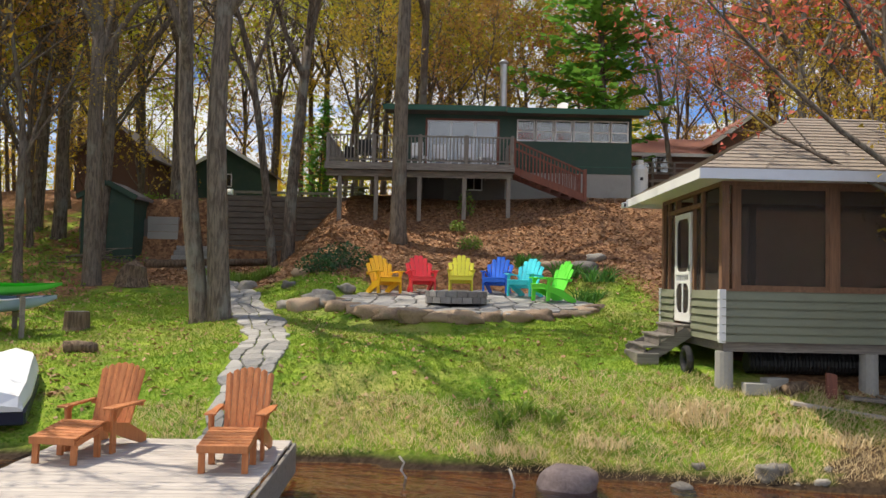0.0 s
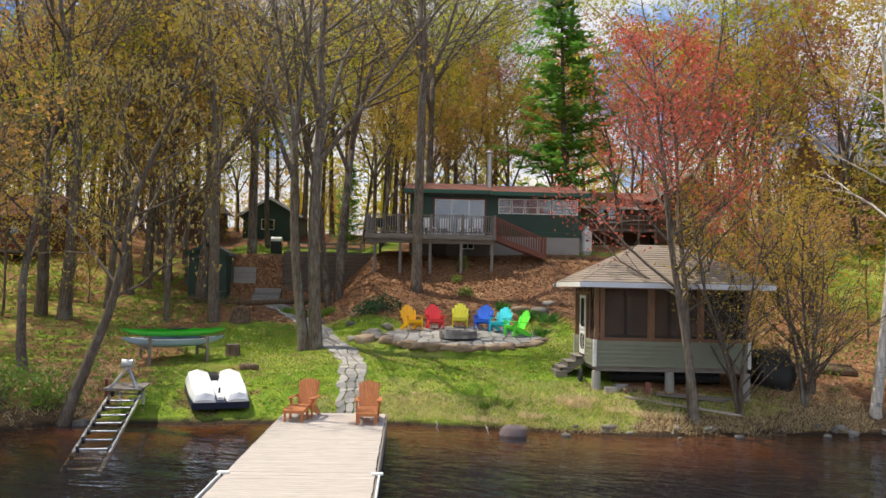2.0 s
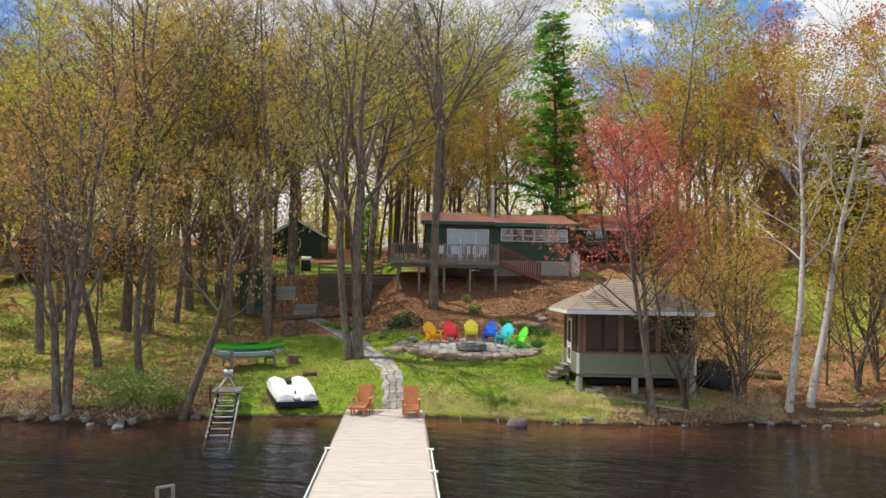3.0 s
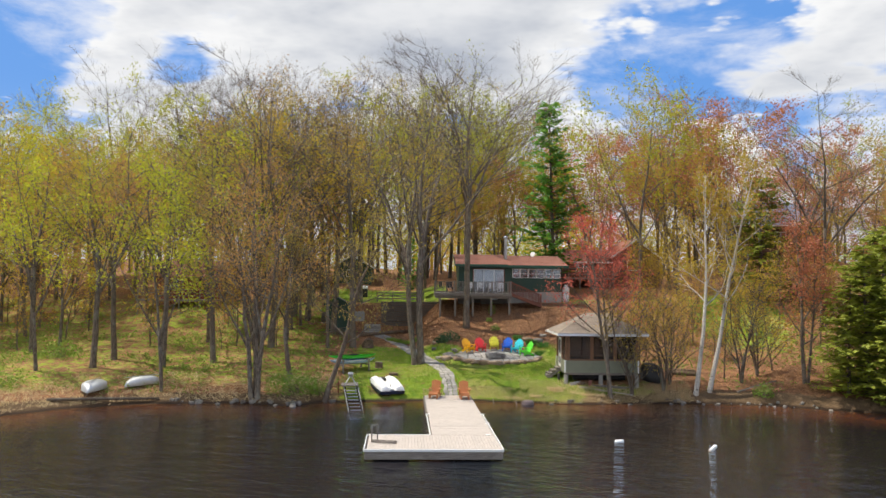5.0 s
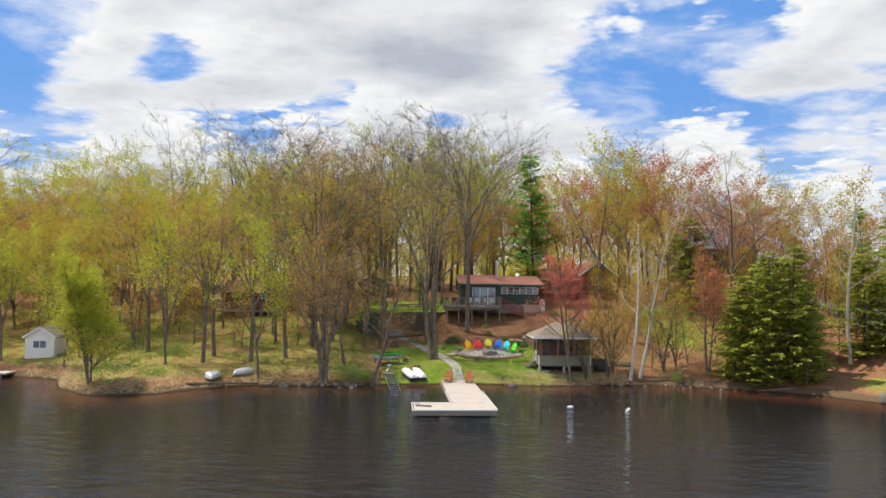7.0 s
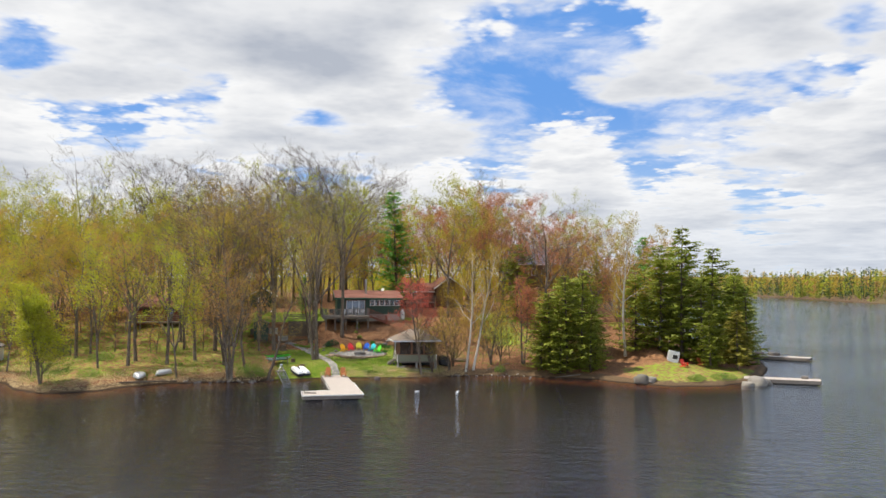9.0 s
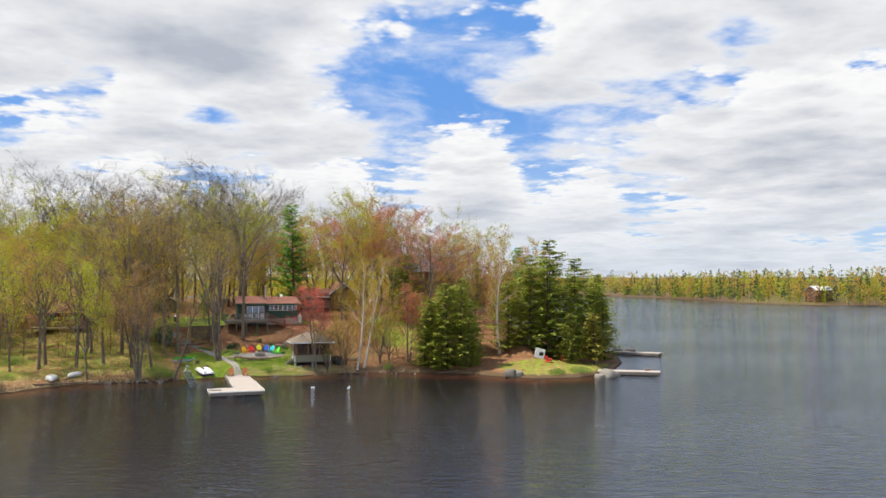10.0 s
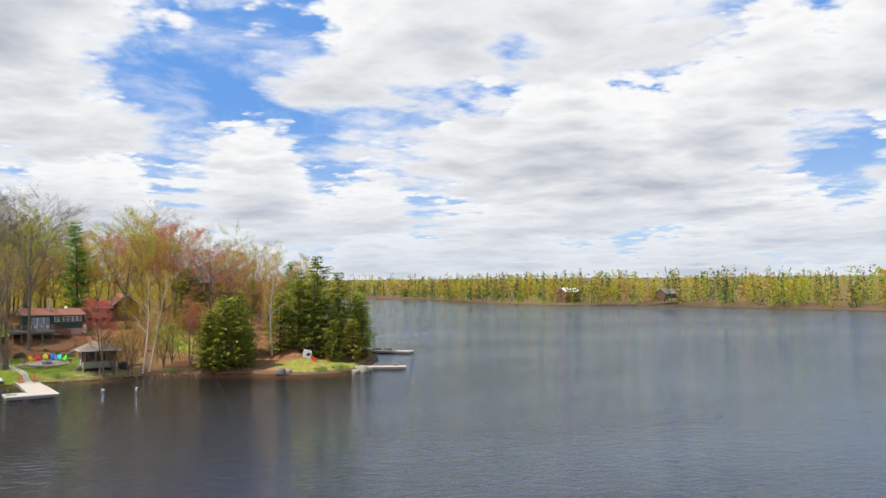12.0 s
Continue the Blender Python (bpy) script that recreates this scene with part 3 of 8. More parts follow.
def vase(seed, tall, r, fork=0.38, leaders=4, boughs=8, subs=5, twigs=2, leaves=30, size=0.16, flare=0.42, reach=0.20, stems=1, leans=None, kink=0.03, drift=0.33):
    """A forest tree that forks and fans upward: leaders, rising boughs, fine twigs and small leaves."""
    rr = random.Random(seed)
    wood, crown = Shape(), Shape()
    for s in range(stems):
        way = Vector((rr.gauss(0, 0.03), rr.gauss(0, 0.03), 1))
        off = Vector((0, 0, 0))
        if leans:
            way = Vector((leans[s][0], leans[s][1], 1))
            off = Vector((0.22 - 0.44 * s, 0, 0))
        elif stems > 1:
            a0 = 6.28 * s / stems + rr.uniform(-0.5, 0.5)
            off = Vector((math.cos(a0), math.sin(a0), 0)) * r * 1.2
            way = way + Vector((math.cos(a0), math.sin(a0), 0)) * rr.uniform(0.08, 0.2)
        h = tall * (1 if s == 0 else rr.uniform(0.8, 0.96))
        rs = r * (1 if s == 0 else rr.uniform(0.65, 0.9))
        bole = wander(rr, off - Vector((0, 0, 0.3)), way, h * fork, 6, kink, 0.02)
        wood.tube(bole[:1] + [bole[0].lerp(bole[1], 0.3)] + bole[1:], [rs * q for q in (1.7, 1.18, 1.02, 0.96, 0.91, 0.86, 0.82, 0.8)], 9)
        top, along_top = bole[-1], (bole[-1] - bole[-2]).normalized()
        a1 = rr.uniform(0, 6.28)
        for k in range(leaders):
            a = a1 + 6.28 * k / leaders + rr.uniform(-0.5, 0.5)
            out = Vector((math.cos(a), math.sin(a), 0))
            main = k == 0
            t0 = 1.0 if main else rr.uniform(0.72, 1.0)
            p, _ = along(bole, min(t0, 0.999))
            ln = h * (1 - fork * t0) * (0.93 if main else rr.uniform(0.72, 0.93))
            ld = wander(rr, p, along_top + out * (flare * (0.25 if main else rr.uniform(0.7, 1.3))), ln, 7, 0.07, 0.012)
            rl = rs * (0.72 if main else rr.uniform(0.36, 0.58))
            wood.tube(ld, [rl * (1 - i / 7) ** 1.15 + 0.007 for i in range(8)], 6, False)
            for m in range(boughs):
                t = 0.16 + 0.82 * (m + rr.random() * 0.8) / boughs
                q, dq = along(ld, min(t, 0.99))
                b2 = rr.uniform(0, 6.28)
                side = Vector((math.cos(b2), math.sin(b2), 0)) + out * 0.5
                bl = h * reach * (1.13 - 0.44 * t) * rr.uniform(0.7, 1.25)
                br = wander(rr, q, side * 1.05 + dq * 0.62, bl, 4, 0.12, 0.05)
                rb = max(0.016, rl * (1 - t) * 0.5)
                wood.tube(br, [rb * (1 - 0.8 * i / 4) + 0.005 for i in range(5)], 4, False)
                for j in range(subs):
                    tj = 0.22 + 0.78 * (j + rr.random()) / subs
                    u, du = along(br, min(tj, 0.99))
                    sd = (du + Vector((rr.gauss(0, 0.55), rr.gauss(0, 0.55), rr.gauss(0.2, 0.4)))).normalized()
                    sl = bl * 0.48 * rr.uniform(0.6, 1.2) * (1.15 - 0.5 * tj)
                    e = u + sd * sl
                    spike(wood, u, e, max(0.014, rb * 0.45))
                    for _ in range(twigs):
                        g = u.lerp(e, rr.uniform(0.25, 0.9))
                        td = (sd + Vector((rr.gauss(0, 0.6), rr.gauss(0, 0.6), rr.gauss(0.2, 0.4)))).normalized()
                        spike(wood, g, g + td * sl * rr.uniform(0.45, 0.9), 0.010)
                    for _ in range(leaves):
                        w = u.lerp(e, rr.uniform(0.30, 1.15)) + Vector((rr.gauss(0, drift), rr.gauss(0, drift), rr.gauss(0, drift)))
                        leaf(crown, rr, w, size)
    return wood, crown


def conifer(seed, tall, r, width, first=0.08, whorls=26, per=7, droop=0.25, tufts=9, size=0.30, ragged=0.3, taper=1.0):
    rr = random.Random(seed)
    wood, crown = Shape(), Shape()
    trunk = wander(rr, (0, 0, -0.3), (0, 0, 1), tall, 9, 0.012)
    wood.tube(trunk, [r * (1 - 0.96 * i / 9) + 0.01 for i in range(10)], 7)
    for k in range(whorls):
        t = first + (0.985 - first) * (k + rr.random() * 0.6) / whorls
        p, d = along(trunk, t)
        for j in range(per):
            a = rr.uniform(0, 6.28)
            shape = ((1 - t) / (1 - first)) ** taper * (0.55 + 0.45 * min(1, (t - first + 0.06) / 0.18))
            lump = 1 + 0.9 * ragged * noise.noise(Vector((math.cos(a) * 1.3, math.sin(a) * 1.3, t * tall * 0.45 + seed)))
            ln = width * shape * lump * rr.uniform(1 - ragged, 1 + ragged * 0.5) + 0.15
            br = wander(rr, p, (math.cos(a), math.sin(a), 0.25 - droop), ln, 3, 0.10, 0.03)
            wood.tube(br, [0.035, 0.022, 0.014, 0.006], 3, False)
            m = max(3, int(tufts * (ln / width) + 2))
            for i in range(m):
                q, dq = along(br, min(0.99, 0.18 + 0.85 * (i + rr.random()) / m))
                side = dq.cross(Vector((0, 0, 1))).normalized()
                for s in (-1, 1, 0):
                    w = (side * s * rr.uniform(0.5, 1) + dq * rr.uniform(0.3, 1) + Vector((0, 0, rr.uniform(-0.45, 0.12)))).normalized()
                    b = w.cross(Vector((rr.gauss(0, 0.4), rr.gauss(0, 0.4), 1))).normalized()
                    z = size * rr.uniform(0.7, 1.4)
                    n = len(crown.v)
                    o = q + Vector((rr.gauss(0, 0.05), rr.gauss(0, 0.05), rr.gauss(0, 0.05)))
                    crown.v += [tuple(o - b * z * 0.10), tuple(o + w * z * 0.5 - b * z * 0.26), tuple(o + w * z * 1.05), tuple(o + w * z * 0.55 + b * z * 0.26)]
                    crown.f.append((n, n + 1, n + 2, n + 3))
    return wood, crown


def tree_kind(wood, crown, wood_mat, leaf_mat):
    wm = wood.mesh("trunk", smooth=True)
    wm.materials.append(wood_mat)
    cm = None
    if crown.f:
        cm = crown.mesh("crown")
        cm.materials.append(leaf_mat)
    return wm, cm


def tree(kind, x, y, label, category="tree", group="", scale=1.0, turn=None, z=None, lean=0.0, kindtag=""):
    wm, cm = kind
    turn = random.uniform(0, 360) if turn is None else turn
    m = pose(x, y, (spot(x, y) if z is None else z) - 0.05, lean, 0, turn) @ Matrix.Diagonal((scale, scale, scale, 1))
    ob = thing("tree", m, label, category, group, kindtag)
    part("trunk", wm, None, ob)
    if cm:
        part("crown", cm, None, ob)
    return ob



# ---- materials of the built things ----
DECKING = timber("weathered_dock_plank", (0.56, 0.50, 0.455), (0.36, 0.315, 0.28), 0, 0.8, worn=0.15)
DECKING_Y = timber("weathered_dock_plank_long", (0.56, 0.50, 0.455), (0.36, 0.315, 0.28), 1, 0.8, worn=0.15)
OLD_WOOD = timber("old_grey_wood", (0.30, 0.265, 0.235), (0.13, 0.11, 0.095), 0)
WALL_WOOD = timber("dark_wall_timber", (0.17, 0.135, 0.105), (0.07, 0.055, 0.045), 0)
OLD_POST = timber("old_grey_post", (0.30, 0.265, 0.235), (0.13, 0.11, 0.095), 2)
RED_WOOD = timber("red_stained_wood", (0.27, 0.095, 0.060), (0.13, 0.045, 0.032), 2)
CEDAR_WOOD = timber("cedar_post", (0.30, 0.155, 0.085), (0.13, 0.062, 0.036), 2)
CHAIR_WOOD = timber("orange_stained_chair_wood", (0.60, 0.225, 0.075), (0.40, 0.125, 0.038), 2, 0.55, worn=0.05)
SIDING = painted("sage_green_siding", (0.205, 0.215, 0.150), 0.25, 0.6)
SHINGLE = painted("brown_grey_shingle", (0.285, 0.235, 0.190), 0.45, 0.95, 3.0, (0.14, 0.11, 0.09), 0.35)
SHINGLE_RED = painted("red_brown_shingle", (0.29, 0.125, 0.092), 0.35, 0.95, 3.0, (0.12, 0.08, 0.07), 0.3)
SHINGLE_GREY = painted("grey_shingle", (0.23, 0.20, 0.185), 0.40, 0.95, 3.0, (0.12, 0.10, 0.09), 0.3)
METAL_BLUE = painted("blue_grey_metal_roof", (0.15, 0.18, 0.24), 0.2, 0.4)
GREEN = painted("dark_green_siding", (0.022, 0.060, 0.042), 0.2, 0.6)
GREEN_TRIM = painted("green_fascia", (0.020, 0.10, 0.065), 0.1, 0.5)
CONCRETE = painted("grey_concrete", (0.36, 0.345, 0.32), 0.5, 0.9, 2.5, (0.17, 0.15, 0.13), 0.2)
BLOCK = painted("dark_block_wall", (0.15, 0.135, 0.12), 0.5, 0.9, 2.5, (0.06, 0.05, 0.045), 0.2)
BROWN = painted("brown_siding", (0.135, 0.070, 0.048), 0.3, 0.7)
CABIN_RED = painted("dark_red_siding", (0.20, 0.042, 0.034), 0.25, 0.7)
# white with the front fascia's blue shade in its colour; plain pale paint elsewhere
BLUE_SHADE_WHITE = painted("blue_shade_white", (0.70, 0.72, 0.78), 0.12, 0.5)
GALV = material("galvanised_metal", lambda n: surface(n, n.mix(n.noise(place(n), 5, 4), (0.42, 0.43, 0.45), (0.60, 0.61, 0.63)), 0.42, metal=0.85))
BLACK = painted("black_plastic", (0.016, 0.016, 0.018), 0.1, 0.5)
TANK = painted("white_tank_paint", (0.74, 0.74, 0.73), 0.12, 0.4)
RUBBER = painted("black_rubber", (0.022, 0.022, 0.022), 0.1, 0.7)
PLASTIC_WHITE = painted("white_plastic", (0.83, 0.84, 0.86), 0.05, 0.35)
NAVY = painted("navy_hull", (0.018, 0.026, 0.060), 0.1, 0.35)
KAYAK_GREEN = painted("green_kayak_plastic", (0.085, 0.56, 0.060), 0.05, 0.35)
CANOE_BLUE = painted("pale_blue_hull", (0.33, 0.46, 0.60), 0.12, 0.4)
ALUMINIUM = material("dull_aluminium_hull", lambda n: surface(n, n.mix(n.noise(place(n), 3, 5), (0.50, 0.52, 0.55), (0.72, 0.73, 0.75)), 0.5, metal=0.35))
FLAG = stone("flagstone", (0.21, 0.20, 0.188), (0.37, 0.35, 0.325), moss=0.25)
ROCK = stone("field_stone", (0.17, 0.115, 0.078), (0.34, 0.245, 0.165), moss=0.4)
ROCK_GREY = stone("grey_boulder", (0.125, 0.112, 0.098), (0.28, 0.255, 0.225), moss=0.5)
ROCK_MAUVE = stone("mauve_boulder", (0.115, 0.085, 0.085), (0.24, 0.185, 0.18), moss=0.15)
PIT = stone("fire_pit_block", (0.17, 0.16, 0.155), (0.33, 0.315, 0.30), moss=0.1)
ASH = painted("ash", (0.05, 0.045, 0.04), 0.3, 1.0)
LOG = bark("cut_log_bark", (0.24, 0.17, 0.115), (0.085, 0.058, 0.040))
# pale grey-blue, painting in the sky mirrored by the sliding doors
SKY_SHEET = painted("pale_sky_sheet", (0.34, 0.34, 0.39), 0.1, 0.9)
# brown, with the dimness of unlit rooms put into the colour
INTERIOR = painted("dim_interior", (0.09, 0.075, 0.062), 0.2, 0.9)


def glass_build(n):
    g = n.add("ShaderNodeBsdfGlossy", {0: (0.95, 0.97, 1.0), 1: 0.03}).outputs[0]
    t = n.add("ShaderNodeBsdfTransparent", {0: (0.80, 0.83, 0.86)}).outputs[0]
    f = n.add("ShaderNodeFresnel", {"IOR": 1.5}).outputs[0]
    return n.add("ShaderNodeMixShader", {0: n.math("ADD", f, 0.10), 1: t, 2: g}).outputs[0]


def screen_build(n):
    t = n.add("ShaderNodeBsdfTransparent", {0: (0.78, 0.77, 0.76)}).outputs[0]
    d = n.add("ShaderNodeBsdfDiffuse", {0: (0.10, 0.088, 0.082)}).outputs[0]
    return n.add("ShaderNodeMixShader", {0: 0.40, 1: t, 2: d}).outputs[0]


GLASS = material("window_glass", glass_build)
SCREEN = material("insect_screen", screen_build)


def plastic(name, col):
    return painted(name, col, 0.05, 0.42, vary=0.05)


def pieces(name, boxes, mat, parent, label=""):
    """Separate boxes that meet end to end, each a part."""
    for q in boxes:
        part(name, Shape().box(*q), mat, parent, label)


# ---- dock ----
def make_dock():
    dock = thing("dock", pose(-0.58, 0, 0, 0, 0, 1.55), "long L-shaped floating dock of weathered pale grey planks", "dock")
    plank = Shape().box(-2.98, -0.03, 0, 0.137, 0.462, 0.50).mesh("plank", 0.006)
    plank.materials.append(DECKING)
    rr = random.Random(2)
    y = -0.70
    while y < 12.95:
        ob = part("plank", plank, DECKING, dock)
        ob.location = (rr.uniform(-0.012, 0.012), y, rr.uniform(-0.003, 0.003))
        y += 0.142 + (0.03 if abs(y - 5.3) < 0.08 else 0)
    long = Shape().box(0, 0.137, -4.10, -0.74, 0.462, 0.50).mesh("plank", 0.006)
    long.materials.append(DECKING_Y)
    x = -5.97
    while x < -0.08:
        ob = part("plank", long, DECKING_Y, dock)
        ob.location = (x, rr.uniform(-0.012, 0.012), rr.uniform(-0.003, 0.003))
        x += 0.142
    part("front_fascia", Shape().box(-6.02, 0.02, -4.16, -4.11, 0.06, 0.455), OLD_WOOD, dock, "grey timber edge board", 0.008)
    part("back_fascia", Shape().box(-6.02, -3.05, -0.72, -0.68, 0.06, 0.455), OLD_WOOD, dock, bevel=0.008)
    part("end_fascia", Shape().box(-6.06, -6.02, -4.14, -0.70, 0.06, 0.455), OLD_WOOD, dock, bevel=0.008)
    part("side_fascia", Shape().box(-0.02, 0.03, -4.10, 13.0, 0.06, 0.455), OLD_WOOD, dock, bevel=0.008)
    part("side_fascia", Shape().box(-3.04, -2.99, -0.66, 13.0, 0.06, 0.455), OLD_WOOD, dock, bevel=0.008)
    part("head_fascia", Shape().box(-2.99, -0.02, 12.98, 13.02, 0.15, 0.455), OLD_WOOD, dock, bevel=0.008)
    for q in ((-6.06, 0.05, -4.21, -4.165), (-6.06, -3.07, -0.675, -0.64), (-6.105, -6.06, -4.2, -0.66), (0.035, 0.075, -4.1, 5.2), (-3.085, -3.045, -0.6, 5.2)):
        part("bumper", Shape().box(*q, 0.40, 0.515), WHITE, dock, "white vinyl bumper strip", 0.01)
    for q in ((-4.9, -2.4), (-1.2, -2.4), (-1.6, 2.0), (-1.6, 8.0)):
        part("float", Shape().box(q[0] - 0.8, q[0] + 0.8, q[1] - 1.1, q[1] + 1.1, -0.22, 0.30), BLACK, dock, "black plastic float", 0.04)
    for q in ((0.02, 5.25), (-3.01, 5.25), (0.02, 2.4), (-0.3, -0.8)):
        part("cleat", Shape().box(q[0] - 0.12, q[0] + 0.12, q[1] - 0.06, q[1] + 0.06, 0.50, 0.545), WHITE, dock, "white corner bracket", 0.01)
    ladder = thing("dock_ladder", dock.matrix_basis @ pose(-5.8, -2.5, 0.5), "folded wooden swim ladder lying on the dock", "ladder")
    for s in (0.0, 0.34):
        part("rail", Shape().beam((0.0, -0.2 + s, 0.06), (1.15, -0.5 + s, 0.06), 0.05, 0.07), OLD_WOOD, ladder, bevel=0.006)
    for k in range(4):
        part("rung", Shape().beam((0.15 + 0.27 * k, -0.23 - 0.07 * k, 0.10), (0.15 + 0.27 * k, 0.10 - 0.07 * k, 0.10), 0.07, 0.03), OLD_WOOD, ladder)
    part("upright", Shape().beam((0.0, 0.1, 0.0), (0.0, 0.1, 0.75), 0.06, 0.06), OLD_WOOD, ladder)
    part("upright", Shape().beam((0.25, 0.35, 0.0), (0.25, 0.35, 0.75), 0.06, 0.06), OLD_WOOD, ladder)
    part("grab_bar", Shape().beam((0.0, 0.1, 0.74), (0.25, 0.35, 0.74), 0.05, 0.05), OLD_WOOD, ladder)


make_dock()


# ---- Adirondack chairs ----
def adirondack(mat, m, label, group, fan=0.35, slats=7, leg_rest=False, arch=0.06):
    """A slatted lakeside armchair that faces -y."""
    ch = thing("adirondack_chair", m, label, "chair", group)
    for s in (-1, 1):
        part("front_leg", Shape().box(s * 0.305 - 0.02, s * 0.305 + 0.02, -0.34, -0.24, 0, 0.545), mat, ch, bevel=0.006)
        part("rear_leg", Shape().add([(s * 0.27 - 0.017, -0.36, 0.27), (s * 0.27 - 0.017, -0.36, 0.385), (s * 0.27 - 0.017, 0.10, 0.31), (s * 0.27 - 0.017, 0.56, 0.09), (s * 0.27 - 0.017, 0.56, 0.0), (s * 0.27 - 0.017, 0.42, 0.0),
                                      (s * 0.27 + 0.017, -0.36, 0.27), (s * 0.27 + 0.017, -0.36, 0.385), (s * 0.27 + 0.017, 0.10, 0.31), (s * 0.27 + 0.017, 0.56, 0.09), (s * 0.27 + 0.017, 0.56, 0.0), (s * 0.27 + 0.017, 0.42, 0.0)],
                                     [(5, 4, 3, 2, 1, 0), (6, 7, 8, 9, 10, 11), (0, 1, 7, 6), (1, 2, 8, 7), (2, 3, 9, 8), (3, 4, 10, 9), (4, 5, 11, 10), (5, 0, 6, 11)]), mat, ch)
        part("armrest", Shape().prism([(s * 0.30 - 0.075, -0.42), (s * 0.30 + 0.075, -0.42), (s * 0.33 + 0.06, -0.1), (s * 0.34 + 0.035, 0.36), (s * 0.34 - 0.035, 0.36), (s * 0.30 - 0.06, -0.1)], 0.545, 0.572), mat, ch, bevel=0.006)
        part("arm_bracket", Shape().add([(s * 0.33 - 0.012, -0.32, 0.545), (s * 0.33 - 0.012, -0.20, 0.545), (s * 0.33 - 0.012, -0.30, 0.36), (s * 0.33 + 0.045, -0.32, 0.545), (s * 0.33 + 0.045, -0.20, 0.545), (s * 0.33 - 0.005, -0.30, 0.36)],
                                        [(0, 1, 2), (5, 4, 3), (0, 3, 4, 1), (1, 4, 5, 2), (2, 5, 3, 0)]), mat, ch)
    for k in range(6):
        y = -0.375 + 0.098 * k
        z = 0.395 - 0.155 * (k / 5) ** 1.1
        part("seat_slat", Shape().beam((-0.285, y, z), (0.285, y, z), 0.088, 0.022, (0, 0.25, 1)), mat, ch, bevel=0.004)
    for k in range(slats):
        u = (k - (slats - 1) / 2) / ((slats - 1) / 2)
        x0, x1 = u * 0.225, u * (0.225 + 0.11 * fan / 0.35)
        ht = 1.02 - arch * u * u * 2.2
        y1 = 0.16 + 0.30 * (ht - 0.24) / 0.76
        gapless = 0.94 / ((slats - 1) / 2)
        wa, wb = 0.225 * gapless, (0.225 + 0.11 * fan / 0.35) * gapless
        t = 0.011
        vs = [(x0 - wa / 2, 0.16 - t, 0.24), (x0 + wa / 2, 0.16 - t, 0.24), (x1 + wb / 2, y1 - t, ht - 0.02 * abs(u)), (x1, y1 - t, ht + 0.015), (x1 - wb / 2, y1 - t, ht - 0.02 * abs(u))]
        vs += [(a, b + 2 * t, c) for a, b, c in vs]
        part("back_slat", Shape().add(vs, [(0, 1, 2, 3, 4), (9, 8, 7, 6, 5), (0, 5, 6, 1), (1, 6, 7, 2), (2, 7, 8, 3), (3, 8, 9, 4), (4, 9, 5, 0)]), mat, ch)
    part("back_rail", Shape().beam((-0.36, 0.315, 0.53), (0.36, 0.315, 0.53), 0.04, 0.06), mat, ch)
    part("back_rail", Shape().beam((-0.27, 0.42, 0.80), (0.27, 0.42, 0.80), 0.03, 0.06), mat, ch)
    part("front_apron", Shape().box(-0.285, 0.285, -0.385, -0.365, 0.29, 0.385), mat, ch, bevel=0.004)
    if leg_rest:
        rest = part("leg_rest", Shape().box(-0.25, 0.25, -0.56, -0.52, 0.26, 0.33), mat, ch, "slatted foot stool")
        for s in (-0.25, 0.25):
            part("rest_rail", Shape().beam((s, -0.45, 0.33), (s, -1.0, 0.24), 0.035, 0.07), mat, rest)
        for k in range(7):
            f = k / 6
            part("rest_slat", Shape().beam((-0.285, -0.46 - 0.54 * f, 0.40 - 0.09 * f), (0.285, -0.46 - 0.54 * f, 0.40 - 0.09 * f), 0.078, 0.02, (0, -0.15, 1)), mat, rest, bevel=0.003)
        part("rest_apron", Shape().box(-0.285, 0.285, -1.06, -1.035, 0.235, 0.32), mat, rest, bevel=0.004)
        for s in (-0.24, 0.24):
            part("rest_leg", Shape().beam((s, -0.98, 0.26), (s, -0.99, 0.0), 0.07, 0.04), mat, rest)
            part("rest_leg", Shape().beam((s, -0.52, 0.32), (s, -0.52, 0.0), 0.07, 0.04), mat, rest)
    return ch


for cx, cy, rz in ((-3.22, 12.22, -9), (-1.40, 11.95, 2)):
    adirondack(CHAIR_WOOD, pose(cx, cy, 0.502, 0, 0, rz), "orange-stained wooden Adirondack chair with foot stool on the dock", "chairs on the dock", 0.12, 7, True, 0.03)



def patio_z(y):
    """The patio falls gently towards the lake."""
    return 2.05 + (y - 20.2) * 0.08


for name, col, cx, cy, rz in (("golden yellow", (0.95, 0.52, 0.012), -0.48, 24.0, 28), ("bright red", (0.88, 0.05, 0.06), 0.50, 24.5, 12), ("lemon yellow", (0.85, 0.80, 0.06), 1.62, 25.2, -2),
                              ("royal blue", (0.02, 0.17, 0.80), 2.62, 24.7, -16), ("turquoise", (0.05, 0.70, 0.80), 3.30, 23.9, -32), ("lime green", (0.17, 0.85, 0.07), 3.86, 22.75, -62)):
    adirondack(plastic("plastic_" + name.replace(" ", "_"), col), pose(cx, cy, patio_z(cy) + 0.005, -3, 0, rz) @ Matrix.Scale(1.06, 4), name + " plastic Adirondack chair on the stone patio", "chairs round the fire pit", 0.26, 6, arch=0.10)


